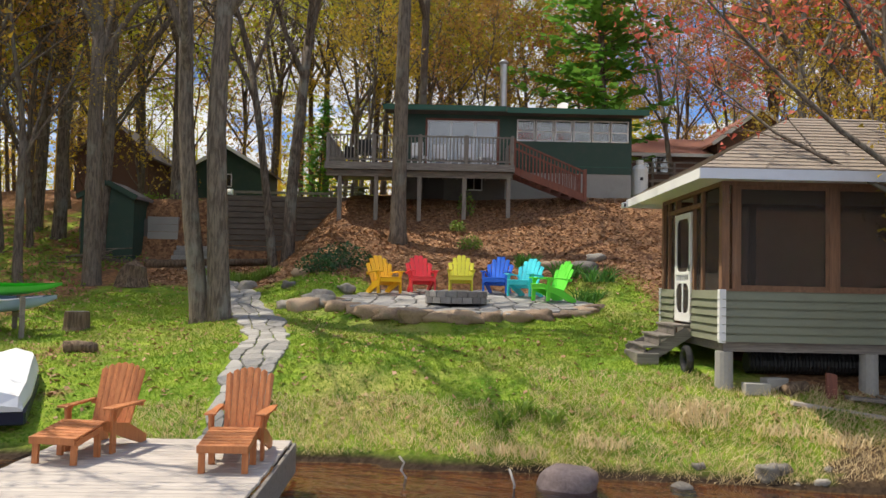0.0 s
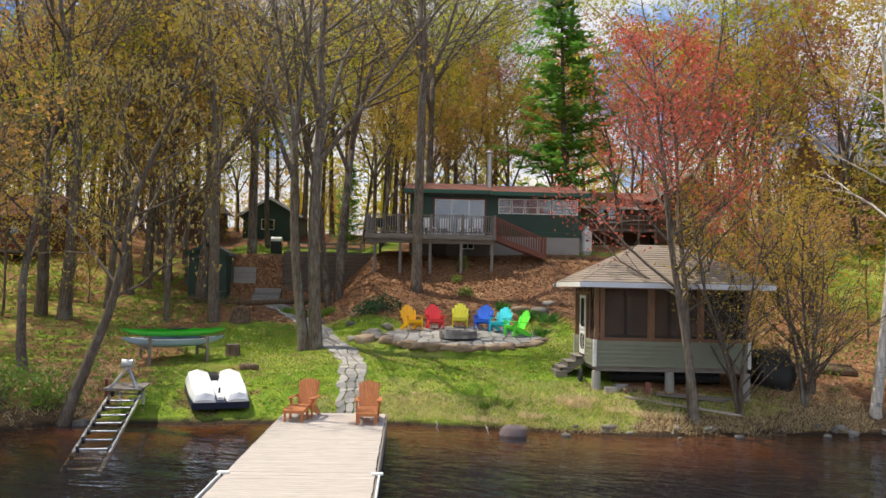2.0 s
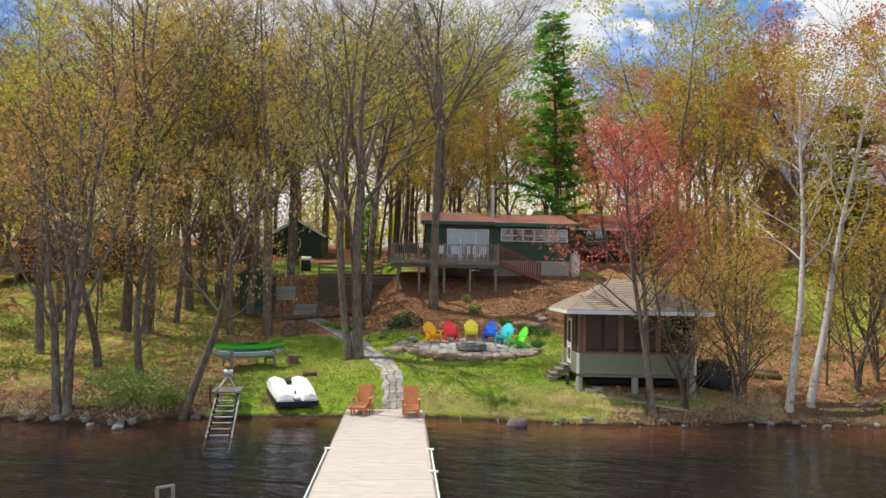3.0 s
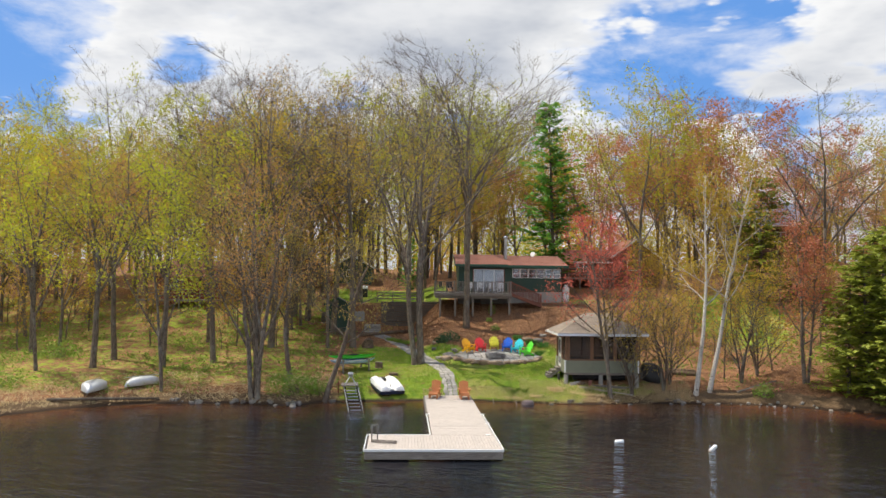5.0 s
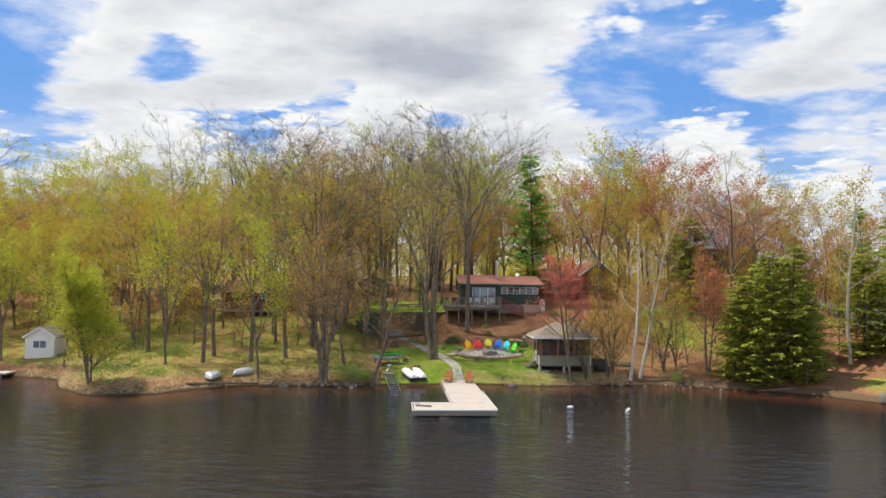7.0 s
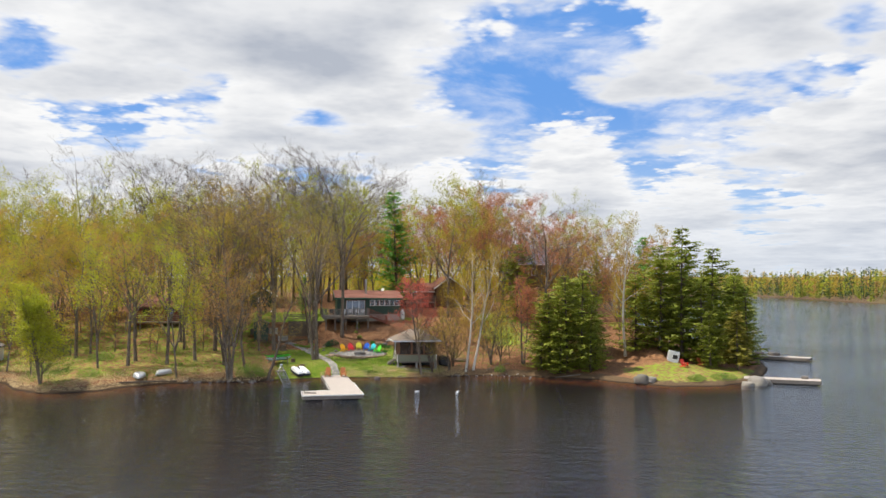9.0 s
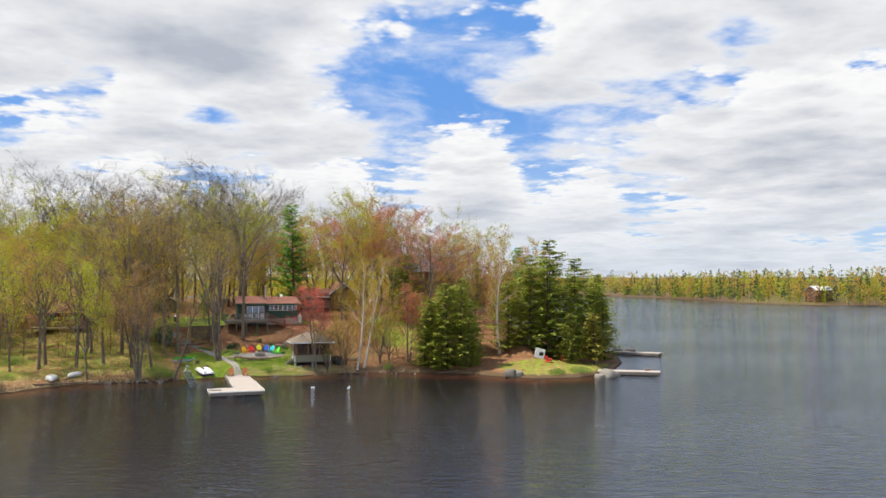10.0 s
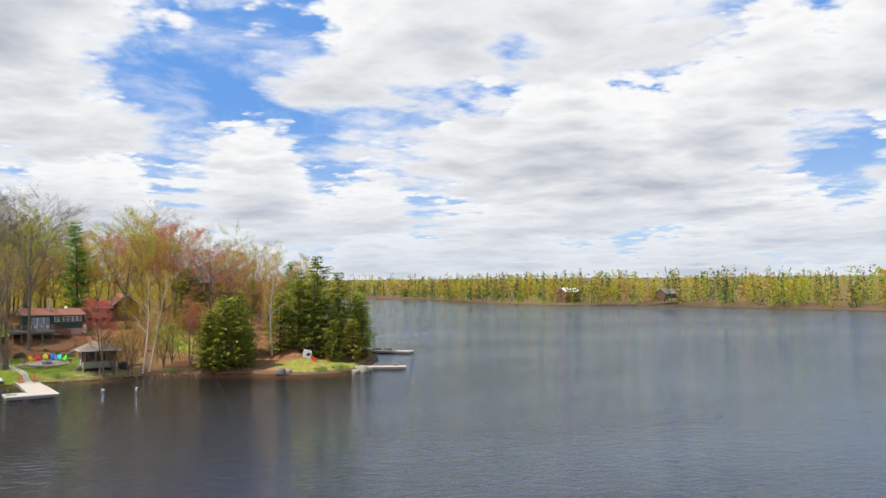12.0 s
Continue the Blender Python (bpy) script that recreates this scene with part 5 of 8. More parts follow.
def make_deck():
    d = thing("deck", pose(0, 0, 0), "raised weathered deck with grey railings in front of the cottage", "deck")
    X0, X1, Y0, Y1, Z = -3.10, 3.55, 30.5, 33.25, 6.92
    for i in range(19):
        y = Y0 + i * 0.1445
        part("deck_board", Shape().box(X0, X1, y, y + 0.138, Z - 0.035, Z), OLD_WOOD, d)
    for i in range(15):
        y = Y1 + i * 0.1445
        part("deck_board", Shape().box(X0, -1.0, y, y + 0.138, Z - 0.035, Z), OLD_WOOD, d)
    pieces("rim_joist", ((X0, X1, Y0 - 0.04, Y0, Z - 0.26, Z - 0.005), (X0 - 0.04, X0, Y0 - 0.04, 35.4, Z - 0.26, Z - 0.005), (X1, X1 + 0.04, Y0, Y1, Z - 0.26, Z - 0.04)), OLD_WOOD, d)
    for x in np.arange(X0 + 0.3, X1, 0.55):
        part("joist", Shape().box(x - 0.02, x + 0.02, Y0, Y1, Z - 0.24, Z - 0.04), OLD_WOOD, d)
    part("beam", Shape().box(X0, X1, Y0 + 0.25, Y0 + 0.35, Z - 0.48, Z - 0.25), OLD_WOOD, d)
    for x in (-2.62, -1.32, 0.22, 1.82, 3.40):
        part("support_post", Shape().box(x - 0.075, x + 0.075, Y0 + 0.22, Y0 + 0.37, spot(x, Y0 + 0.3) - 0.2, Z - 0.48), OLD_POST, d, bevel=0.01)
    for x in (-2.62, -0.9):
        part("support_post", Shape().box(x - 0.07, x + 0.07, 34.9, 35.05, spot(x, 35) - 0.2, Z - 0.24), OLD_POST, d)

    def rail(p, q, mat=OLD_POST, mat2=OLD_WOOD, gap=0.125):
        p, q = Vector(p), Vector(q)
        n = max(2, round((q - p).length / gap))
        up = Vector((0, 0, 1))
        part("top_rail", Shape().beam(p + up * 0.96, q + up * 0.96, 0.09, 0.045), mat2, d)
        part("bottom_rail", Shape().beam(p + up * 0.10, q + up * 0.10, 0.04, 0.07), mat2, d)
        for i in range(n):
            c = p.lerp(q, (i + 0.5) / n)
            part("baluster", Shape().box(c.x - 0.02, c.x + 0.02, c.y - 0.02, c.y + 0.02, c.z + 0.10, c.z + 0.95), mat, d)
        m = max(1, round((q - p).length / 1.7))
        for i in range(m + 1):
            c = p.lerp(q, i / m)
            part("rail_post", Shape().box(c.x - 0.05, c.x + 0.05, c.y - 0.05, c.y + 0.05, c.z - 0.25, c.z + 1.03), mat, d)

    rail((X0 + 0.05, Y0 + 0.05, Z), (X1 - 0.05, Y0 + 0.05, Z))
    rail((X0 + 0.05, Y0 + 0.15, Z), (X0 + 0.05, 35.3, Z))
    rail((X1 - 0.05, 32.55, Z), (X1 - 0.05, Y1 - 0.1, Z))
    st = thing("deck_stairs", pose(0, 0, 0), "red-stained wooden stairs with railing down from the deck", "stairs")
    top, foot = Vector((3.6, 0, Z)), Vector((6.2, 0, spot(6.2, 31.9) + 0.02))
    ya, yb = 31.15, 32.4
    n = 7
    for i in range(n):
        c = top.lerp(foot, (i + 0.5) / n)
        part("tread", Shape().box(c.x - 0.16, c.x + 0.18, ya + 0.05, yb - 0.05, c.z - 0.02, c.z + 0.02), RED_WOOD, st)
    for y in (ya, yb):
        part("stringer", Shape().beam(top + Vector((0, y, -0.10)), foot + Vector((0, y, 0.02)), 0.05, 0.26), RED_WOOD, st)
        a, b = top + Vector((0, y, 0.98)), foot + Vector((-0.05, y, 0.98))
        part("handrail", Shape().beam(a, b, 0.08, 0.06), RED_WOOD, st)
        for i in range(20):
            c = top.lerp(foot, (i + 0.5) / 20)
            part("baluster", Shape().box(c.x - 0.02, c.x + 0.02, y - 0.02, y + 0.02, c.z + 0.02, c.z + 0.96), RED_WOOD, st)
        for c in (top, foot):
            part("newel_post", Shape().box(c.x - 0.055, c.x + 0.055, y - 0.055, y + 0.055, c.z - 0.12, c.z + 1.06), RED_WOOD, st, bevel=0.008)


make_cottage()
make_deck()


def patio_chair(x, y, z, rz):
    c = thing("deck_chair", pose(x, y, z, 0, 0, rz), "pale patio chair on the cottage deck", "chair", "chairs on the deck")
    part("seat", Shape().box(-0.26, 0.26, -0.25, 0.25, 0.40, 0.43), BLUE_SHADE_WHITE, c)
    part("backrest", Shape().box(-0.26, 0.26, 0.22, 0.26, 0.44, 0.92), BLUE_SHADE_WHITE, c)
    for a in (-0.24, 0.24):
        for b in (-0.22, 0.22):
            part("leg", Shape().box(a - 0.018, a + 0.018, b - 0.018, b + 0.018, 0, 0.40), BLUE_SHADE_WHITE, c)


for x, y, rz in ((0.2, 31.9, 150), (0.95, 32.2, 170), (1.9, 32.1, 185), (2.6, 31.9, 200)):
    patio_chair(x, y, 6.925, rz)


def deck_table():
    t = thing("patio_table", pose(-1.7, 32.4, 6.925), "dark round patio table on the deck", "table")
    part("tabletop", Shape().tube([(0, 0, 0.70), (0, 0, 0.73)], 0.55, 18), BLACK, t)
    for k in range(4):
        a = k * 1.571 + 0.78
        part("leg", Shape().beam((0.2 * math.cos(a), 0.2 * math.sin(a), 0.70), (0.42 * math.cos(a), 0.42 * math.sin(a), 0), 0.035, 0.035), BLACK, t)
    for k in range(3):
        a = k * 2.1 + 0.4
        c = thing("dark_chair", pose(-1.7 + 0.85 * math.cos(a), 32.4 + 0.75 * math.sin(a), 6.925, 0, 0, math.degrees(a) - 90), "dark metal chair at the patio table", "chair", "chairs at the deck table")
        part("seat", Shape().box(-0.24, 0.24, -0.24, 0.24, 0.42, 0.45), BLACK, c)
        part("backrest", Shape().box(-0.24, 0.24, 0.21, 0.245, 0.46, 0.95), BLACK, c)
        for p in (-0.22, 0.22):
            for q in (-0.22, 0.22):
                part("leg", Shape().box(p - 0.015, p + 0.015, q - 0.015, q + 0.015, 0, 0.42), BLACK, c)


deck_table()


def propane():
    x, y = 8.85, 33.9
    z = spot(x, y)
    t = thing("propane_tank", pose(x, y, z - 0.02), "tall white upright propane tank beside the cottage", "tank")
    part("base_ring", Shape().tube([(0, 0, 0), (0, 0, 0.12)], 0.26, 16), GALV, t)
    part("cylinder", Shape().tube([(0, 0, 0.10), (0, 0, 0.18), (0, 0, 1.18), (0, 0, 1.32), (0, 0, 1.38)], [0.24, 0.32, 0.32, 0.24, 0.10], 18), TANK, t, smooth=False)
    part("collar", Shape().tube([(0, 0, 1.36), (0, 0, 1.56)], 0.15, 14), TANK, t)
    part("label", Shape().box(-0.06, 0.06, -0.328, -0.322, 0.72, 0.84), BLACK, t, "small dark square label")


propane()


# ---- walls, houses further off ----
def timber_wall():
    w = thing("retaining_wall", pose(0, 0, 0), "dark weathered timber retaining wall holding the terrace", "wall")
    for k in range(11):
        z = 3.55 + k * 0.225
        part("timber", Shape().box(-7.9, -2.0, WALL_Y - 0.12 - 0.03 * (k % 2), WALL_Y + 0.1, z, z + 0.205), WALL_WOOD, w, bevel=0.012)
    for k in range(7):
        z = 3.0 + k * 0.30
        part("block", Shape().box(-10.6, -9.4, WALL_Y - 0.10 + 0.02 * (k % 2), WALL_Y + 0.2, z, z + 0.285), CONCRETE, w)
    for k in range(6):
        z = 3.2 + k * 0.30
        part("block", Shape().box(-13.3, -10.62, WALL_Y - 0.10 + 0.02 * (k % 2), WALL_Y + 0.2, z, z + 0.285), BLOCK, w)
    s = thing("stone_stairs", pose(0, 0, 0), "grey stone stairs up to the terrace", "stairs")
    for k in range(12):
        z = spot(-8.6, 33.0) + 0.2 * k
        if z > 5.8:
            break
        part("step", Shape().box(-9.38, -7.92, 33.0 + 0.30 * k, 33.0 + 0.30 * k + 0.42, z - 0.5, z + 0.1), FLAG, s, bevel=0.02)


timber_wall()


def gable_house(name, label, x0, x1, y0, y1, base, eave, ridge, wall_mat, roof_mat, along_x=True, over=0.4, windows=(), trim=None, category="house", door=None):
    """A plain gabled building with windows framed on its solid lake-side wall."""
    h = thing(name, pose(0, 0, 0), label, category)
    part("wall", Shape().box(x0, x1, y0, y0 + 0.15, base, eave), wall_mat, h)
    part("wall", Shape().box(x0, x1, y1 - 0.15, y1, base, eave), wall_mat, h)
    part("wall", Shape().box(x0, x0 + 0.15, y0 + 0.15, y1 - 0.15, base, eave), wall_mat, h)
    part("wall", Shape().box(x1 - 0.15, x1, y0 + 0.15, y1 - 0.15, base, eave), wall_mat, h)
    trim = trim or WHITE
    if along_x:
        ym = (y0 + y1) / 2
        sl = (ridge - eave) / (ym - y0)
        part("gable", Shape().add([(x0 + 0.02, y0, eave), (x0 + 0.02, y1, eave), (x0 + 0.02, ym, ridge), (x0 + 0.14, y0, eave), (x0 + 0.14, y1, eave), (x0 + 0.14, ym, ridge)], [(0, 2, 1), (3, 4, 5), (0, 3, 5, 2), (2, 5, 4, 1)]), wall_mat, h)
        part("gable", Shape().add([(x1 - 0.14, y0, eave), (x1 - 0.14, y1, eave), (x1 - 0.14, ym, ridge), (x1 - 0.02, y0, eave), (x1 - 0.02, y1, eave), (x1 - 0.02, ym, ridge)], [(0, 2, 1), (3, 4, 5), (0, 3, 5, 2), (2, 5, 4, 1)]), wall_mat, h)
        part("roof", Shape().slab([(x0 - over, y0 - over, eave - over * sl + 0.1), (x1 + over, y0 - over, eave - over * sl + 0.1), (x1 + over, ym, ridge + 0.1), (x0 - over, ym, ridge + 0.1)], 0.12)
             .slab([(x1 + over, y1 + over, eave - over * sl + 0.1), (x0 - over, y1 + over, eave - over * sl + 0.1), (x0 - over, ym, ridge + 0.1), (x1 + over, ym, ridge + 0.1)], 0.12), roof_mat, h)
        part("fascia", Shape().box(x0 - over, x1 + over, y0 - over - 0.03, y0 - over, eave - over * sl - 0.08, eave - over * sl + 0.1), trim, h)
    else:
        xm = (x0 + x1) / 2
        sl = (ridge - eave) / (xm - x0)
        for ya in (y0 + 0.02, y1 - 0.14):
            part("gable", Shape().add([(x0, ya, eave), (x1, ya, eave), (xm, ya, ridge), (x0, ya + 0.12, eave), (x1, ya + 0.12, eave), (xm, ya + 0.12, ridge)], [(0, 1, 2), (5, 4, 3), (1, 4, 5, 2), (2, 5, 3, 0)]), wall_mat, h)
        part("roof", Shape().slab([(x0 - over, y1 + over, eave - over * sl + 0.1), (x0 - over, y0 - over, eave - over * sl + 0.1), (xm, y0 - over, ridge + 0.1), (xm, y1 + over, ridge + 0.1)], 0.12)
             .slab([(x1 + over, y0 - over, eave - over * sl + 0.1), (x1 + over, y1 + over, eave - over * sl + 0.1), (xm, y1 + over, ridge + 0.1), (xm, y0 - over, ridge + 0.1)], 0.12), roof_mat, h)
        for xa in (x0 - over, x1 + over):
            part("rake_board", Shape().beam((xa, y0 - over - 0.02, eave - over * sl + 0.02), (xm, y0 - over - 0.02, ridge + 0.02), 0.04, 0.2), trim, h)
    for a, b, c, e in windows:
        window(h, a, b, y0 + 0.002, c, e, trim, (("v", (a + b) / 2),), False)
        # dim sheet on the wall, the unlit room's dark put into its colour
        part("window_reveal", Shape().box(a + 0.03, b - 0.03, y0 - 0.012, y0 - 0.004, c + 0.03, e - 0.03), INTERIOR, h)
    if door:
        a, b, c, e = door
        part("door", Shape().box(a, b, y0 - 0.05, y0 - 0.003, c, e), trim, h, bevel=0.01)
    return h


def porch(parent_x0, parent_x1, y0, y1, z, ground, mat, name, label):
    d = thing(name, pose(0, 0, 0), label, "deck")
    part("platform", Shape().box(parent_x0, parent_x1, y0, y1, z - 0.18, z), mat, d)
    for x in np.linspace(parent_x0 + 0.15, parent_x1 - 0.15, 5):
        part("post", Shape().box(x - 0.07, x + 0.07, y0 + 0.02, y0 + 0.16, min(ground, spot(x, y0)) - 0.2, z - 0.18), mat, d)
        part("rail_post", Shape().box(x - 0.05, x + 0.05, y0 + 0.04, y0 + 0.14, z, z + 0.95), mat, d)
    for k in (0.35, 0.62, 0.92):
        part("rail", Shape().box(parent_x0 + 0.1, parent_x1 - 0.1, y0 + 0.06, y0 + 0.12, z + k - 0.04, z + k + 0.04), mat, d)


gable_house("red_cabin", "dark red cabin with red-brown roof among the trees", -30.0, -23.6, 39.5, 45.0, 5.3, 8.15, 9.5, CABIN_RED, SHINGLE_RED, windows=((-29.0, -27.8, 6.9, 7.8), (-25.8, -24.6, 6.9, 7.8)), trim=BROWN, category="cabin")
porch(-31.0, -23.0, 36.9, 39.45, 5.9, 4.6, OLD_WOOD, "cabin_deck", "grey wooden deck in front of the red cabin")
gable_house("brown_house", "brown wooden house with white-trimmed gable behind the cottage", 16.2, 20.8, 46.5, 54, 7.6, 10.9, 12.6, BROWN, SHINGLE_RED, False, windows=((17.6, 19.2, 9.3, 10.4),), category="house")
gable_house("brown_annex", "low brown annex with red-brown roof", 10.6, 16.1, 47.5, 53, 7.2, 10.3, 11.5, BROWN, SHINGLE_RED, windows=((12.3, 13.9, 9.1, 10.1),), category="house")
porch(11.0, 16.0, 45.2, 47.4, 8.5, 7.4, OLD_WOOD, "annex_deck", "weathered deck with railings in front of the annex")
gable_house("hilltop_house", "large dark house with blue-grey metal roof on the hilltop", 33.5, 44.5, 56, 64, 10.5, 15.3, 18.1, BROWN, METAL_BLUE, windows=((35, 36.4, 13, 14.3), (37.6, 39, 13, 14.3), (41, 42.4, 13, 14.3)), category="house")
gable_house("green_garage", "small dark green garage with white window", -14.2, -10.0, 51.5, 56, 7.2, 9.5, 10.7, GREEN, SHINGLE_GREY, False, windows=((-12.8, -11.8, 8.3, 9.1),), category="garage")
gable_house("brown_garden_cabin", "dark brown cabin behind the trees", -19.5, -15.5, 47.5, 52, 6.5, 9.6, 11.3, BROWN, SHINGLE_GREY, False, windows=(), category="cabin", trim=BROWN)
gable_house("garden_shed", "small dark green garden shed with pale louvred side", -12.75, -10.75, 33.0, 34.6, 3.2, 5.75, 6.25, GREEN, SHINGLE_GREY, False, over=0.15, trim=GREEN, category="shed")
for k in range(7):
    solid("louvre_slat", Shape().box(-12.79, -12.755, 33.1, 34.5, 4.4 + 0.17 * k, 4.52 + 0.17 * k), SIDING, "pale slat on the shed side", "slat", "slats of the garden shed")
gable_house("white_boathouse", "small white boathouse with gabled roof at the shore", -46.9, -43.9, 23.5, 27, 0.55, 3.5, 4.45, WHITE, SHINGLE_GREY, False, over=0.2, windows=((-46.1, -44.7, 2.3, 3.1),), category="boathouse")
sd = thing("side_dock", pose(0, 0, 0), "small pale wooden dock beside the boathouse", "dock")
part("platform", Shape().box(-51, -45.4, 16.6, 18.6, 0.35, 0.5), DECKING, sd, bevel=0.01)
for x in (-50.5, -46.0):
    part("post", Shape().box(x - 0.08, x + 0.08, 16.7, 16.86, -1.0, 0.35), OLD_POST, sd)


# ---- patio, fire pit, path ----
def flag_cells(nx, ny, jitter, rr):
    return {(i, j): (i / nx + rr.uniform(-jitter, jitter) / nx, j / ny + rr.uniform(-jitter, jitter) / ny) for i in range(nx + 1) for j in range(ny + 1)}


def flagstone(parent, pts, zs, thick, gap, name="flagstone"):
    c = Vector((sum(p[0] for p in pts) / len(pts), sum(p[1] for p in pts) / len(pts)))
    q = []
    for p in pts:
        d = Vector(p) - c
        q.append(c + d * max(0.5, 1 - gap / max(d.length, 0.05)))
    # cut corners for an irregular outline
    out = []
    n = len(q)
    for i in range(n):
        a, b, e = q[i - 1], q[i], q[(i + 1) % n]
        out += [b.lerp(a, 0.16), b.lerp(e, 0.16)]
    m = len(out)
    top = [(p.x, p.y, zs(p.x, p.y)) for p in out]
    inner = [(c.x + (x - c.x) * 0.93, c.y + (y - c.y) * 0.93, z + 0.012) for x, y, z in top]
    low = [(x, y, z - thick) for x, y, z in top]
    part(name, Shape().add(inner + top + low, [tuple(range(m))] + [(m + i, m + (i + 1) % m, (i + 1) % m, i) for i in range(m)] + [(2 * m + i, 2 * m + (i + 1) % m, m + (i + 1) % m, m + i) for i in range(m)]), FLAG, parent)


def make_patio():
    p = thing("stone_patio", pose(0, 0, 0), "rounded flagstone patio with a boulder edge", "patio")
    rr = random.Random(9)
    cx, cy, rx, ry = 1.62, 22.9, 3.25, 2.75
    part("bedding", Shape().slab([(cx + rx * 0.98 * math.cos(a), cy + ry * 0.98 * math.sin(a), patio_z(cy + ry * 0.98 * math.sin(a)) - 0.035) for a in np.linspace(0, 6.283, 40, endpoint=False)], 0.5), ROCK_GREY, p, "sandy joints between the stones")
    nx, ny = 13, 11
    g = flag_cells(nx, ny, 0.30, rr)
    for i in range(nx):
        for j in range(ny):
            pts = [(cx - rx + 2 * rx * u, cy - ry + 2 * ry * v) for u, v in (g[i, j], g[i + 1, j], g[i + 1, j + 1], g[i, j + 1])]
            m = Vector((sum(a for a, _ in pts) / 4, sum(b for _, b in pts) / 4))
            if ((m.x - cx) / rx) ** 2 + ((m.y - cy) / ry) ** 2 > 0.98 or math.hypot(m.x - 1.42, m.y - 21.75) < 0.45:
                continue
            dz = rr.uniform(-0.008, 0.008)
            flagstone(p, pts, lambda x, y: patio_z(y) - 0.012 + dz, 0.05, 0.025)
    for k in range(17):
        a = math.radians(-172 + k * 10.2)
        ex = 1.0
        x, y = cx + (rx + 0.02) * math.cos(a) * ex, cy + (ry + 0.02) * math.sin(a) * ex
        s = rr.uniform(0.24, 0.42)
        part("edge_boulder", Shape().lump((x, y, patio_z(y) - 0.13 - rr.uniform(0, 0.05)), (s * 1.15, s * 0.8, rr.uniform(0.13, 0.19)), 100 + k, 12, 8, 0.4), ROCK, p, smooth=True)


def make_pit():
    f = thing("fire_pit", pose(1.42, 21.75, patio_z(21.75) + 0.02), "round grey stone-block fire pit", "fire pit")
    for c in range(2):
        for k in range(18):
            a0, a1 = (k + 0.5 * c) * 2 * math.pi / 18 + 0.012, (k + 1 + 0.5 * c) * 2 * math.pi / 18 - 0.012
            ro, ri = 0.76, 0.55
            part("block", Shape().prism([(ri * math.cos(a0), ri * math.sin(a0)), (ro * math.cos(a0), ro * math.sin(a0)), (ro * math.cos(a1), ro * math.sin(a1)), (ri * math.cos(a1), ri * math.sin(a1))], 0.005 + 0.15 * c, 0.15 + 0.15 * c), PIT, f, bevel=0.008)
    part("ash_bed", Shape().tube([(0, 0, 0.0), (0, 0, 0.08)], 0.54, 18), ASH, f)


make_patio()
make_pit()
PATH_LINE = [(-2.35, 13.1, 0.85), (-2.15, 14.4, 0.85), (-2.3, 16.4, 0.85), (-2.45, 18.4, 0.85), (-2.9, 20.0, 0.95), (-3.75, 22.2, 0.8), (-4.6, 25.0, 0.85), (-5.9, 28.2, 0.9), (-7.3, 31.0, 1.0), (-8.5, 32.9, 1.15)]


def line_at(t):
    f = t * (len(PATH_LINE) - 1)
    i = min(int(f), len(PATH_LINE) - 2)
    a, b = Vector(PATH_LINE[i]), Vector(PATH_LINE[i + 1])
    c = a.lerp(b, f - i)
    d = (b - a).xy.normalized()
    return c, Vector((-d.y, d.x))


def make_path():
    p = thing("stone_path", pose(0, 0, 0), "winding flagstone path from the dock up the lawn", "path")
    rr = random.Random(21)
    n, k = 58, 3
    g = flag_cells(k, n, 0.30, rr)
    ss = lambda x, y: spot(x, y) + 0.035
    for j in range(n):
        for i in range(k):
            pts = []
            for u, v in (g[i, j], g[i + 1, j], g[i + 1, j + 1], g[i, j + 1]):
                c, side = line_at(min(max(v, 0), 1))
                q = c.xy - side * ((u - 0.5) * c.z * 1.05)
                pts.append((q.x, q.y))
            flagstone(p, pts, ss, 0.09, 0.018)


make_path()


# ---- boats and shore gear ----
def hull(length, width, depth, n=17, m=9, rocker=0.12, flat=0.6):
    """A closed boat-shaped body, keel down, along x."""
    vs, fs = [], []
    for i in range(n):
        t = -1 + 2 * i / (n - 1)
        w = width / 2 * max(0.03, (1 - abs(t) ** 2.3))
        k = rocker * abs(t) ** 3
        dp = depth * max(0.15, 1 - abs(t) ** 4 * 0.7)
        for j in range(m):
            a = math.pi * j / (m - 1)
            y = -w * math.cos(a)
            z = k - dp * (math.sin(a) ** flat) + depth
            vs.append((t * length / 2, y, z))
        vs.append((t * length / 2, 0, k + depth + 0.10 * max(0, 1 - abs(t) ** 2)))
    for i in range(n - 1):
        for j in range(m):
            a, b = i * (m + 1) + j, i * (m + 1) + (j + 1) % (m + 1)
            fs.append((a, a + m + 1, b + m + 1, b))
    fs.append(tuple(range(m + 1)))
    fs.append(tuple(reversed(range((n - 1) * (m + 1), n * (m + 1)))))
    return Shape().add(vs, fs)


def cockpit(parent, x, w, l, z):
    part("cockpit_rim", Shape().tube([(x + l * math.cos(a), w * math.sin(a), z) for a in np.linspace(0, 6.283, 17)], 0.025, 5), BLACK, parent, "black cockpit rim")


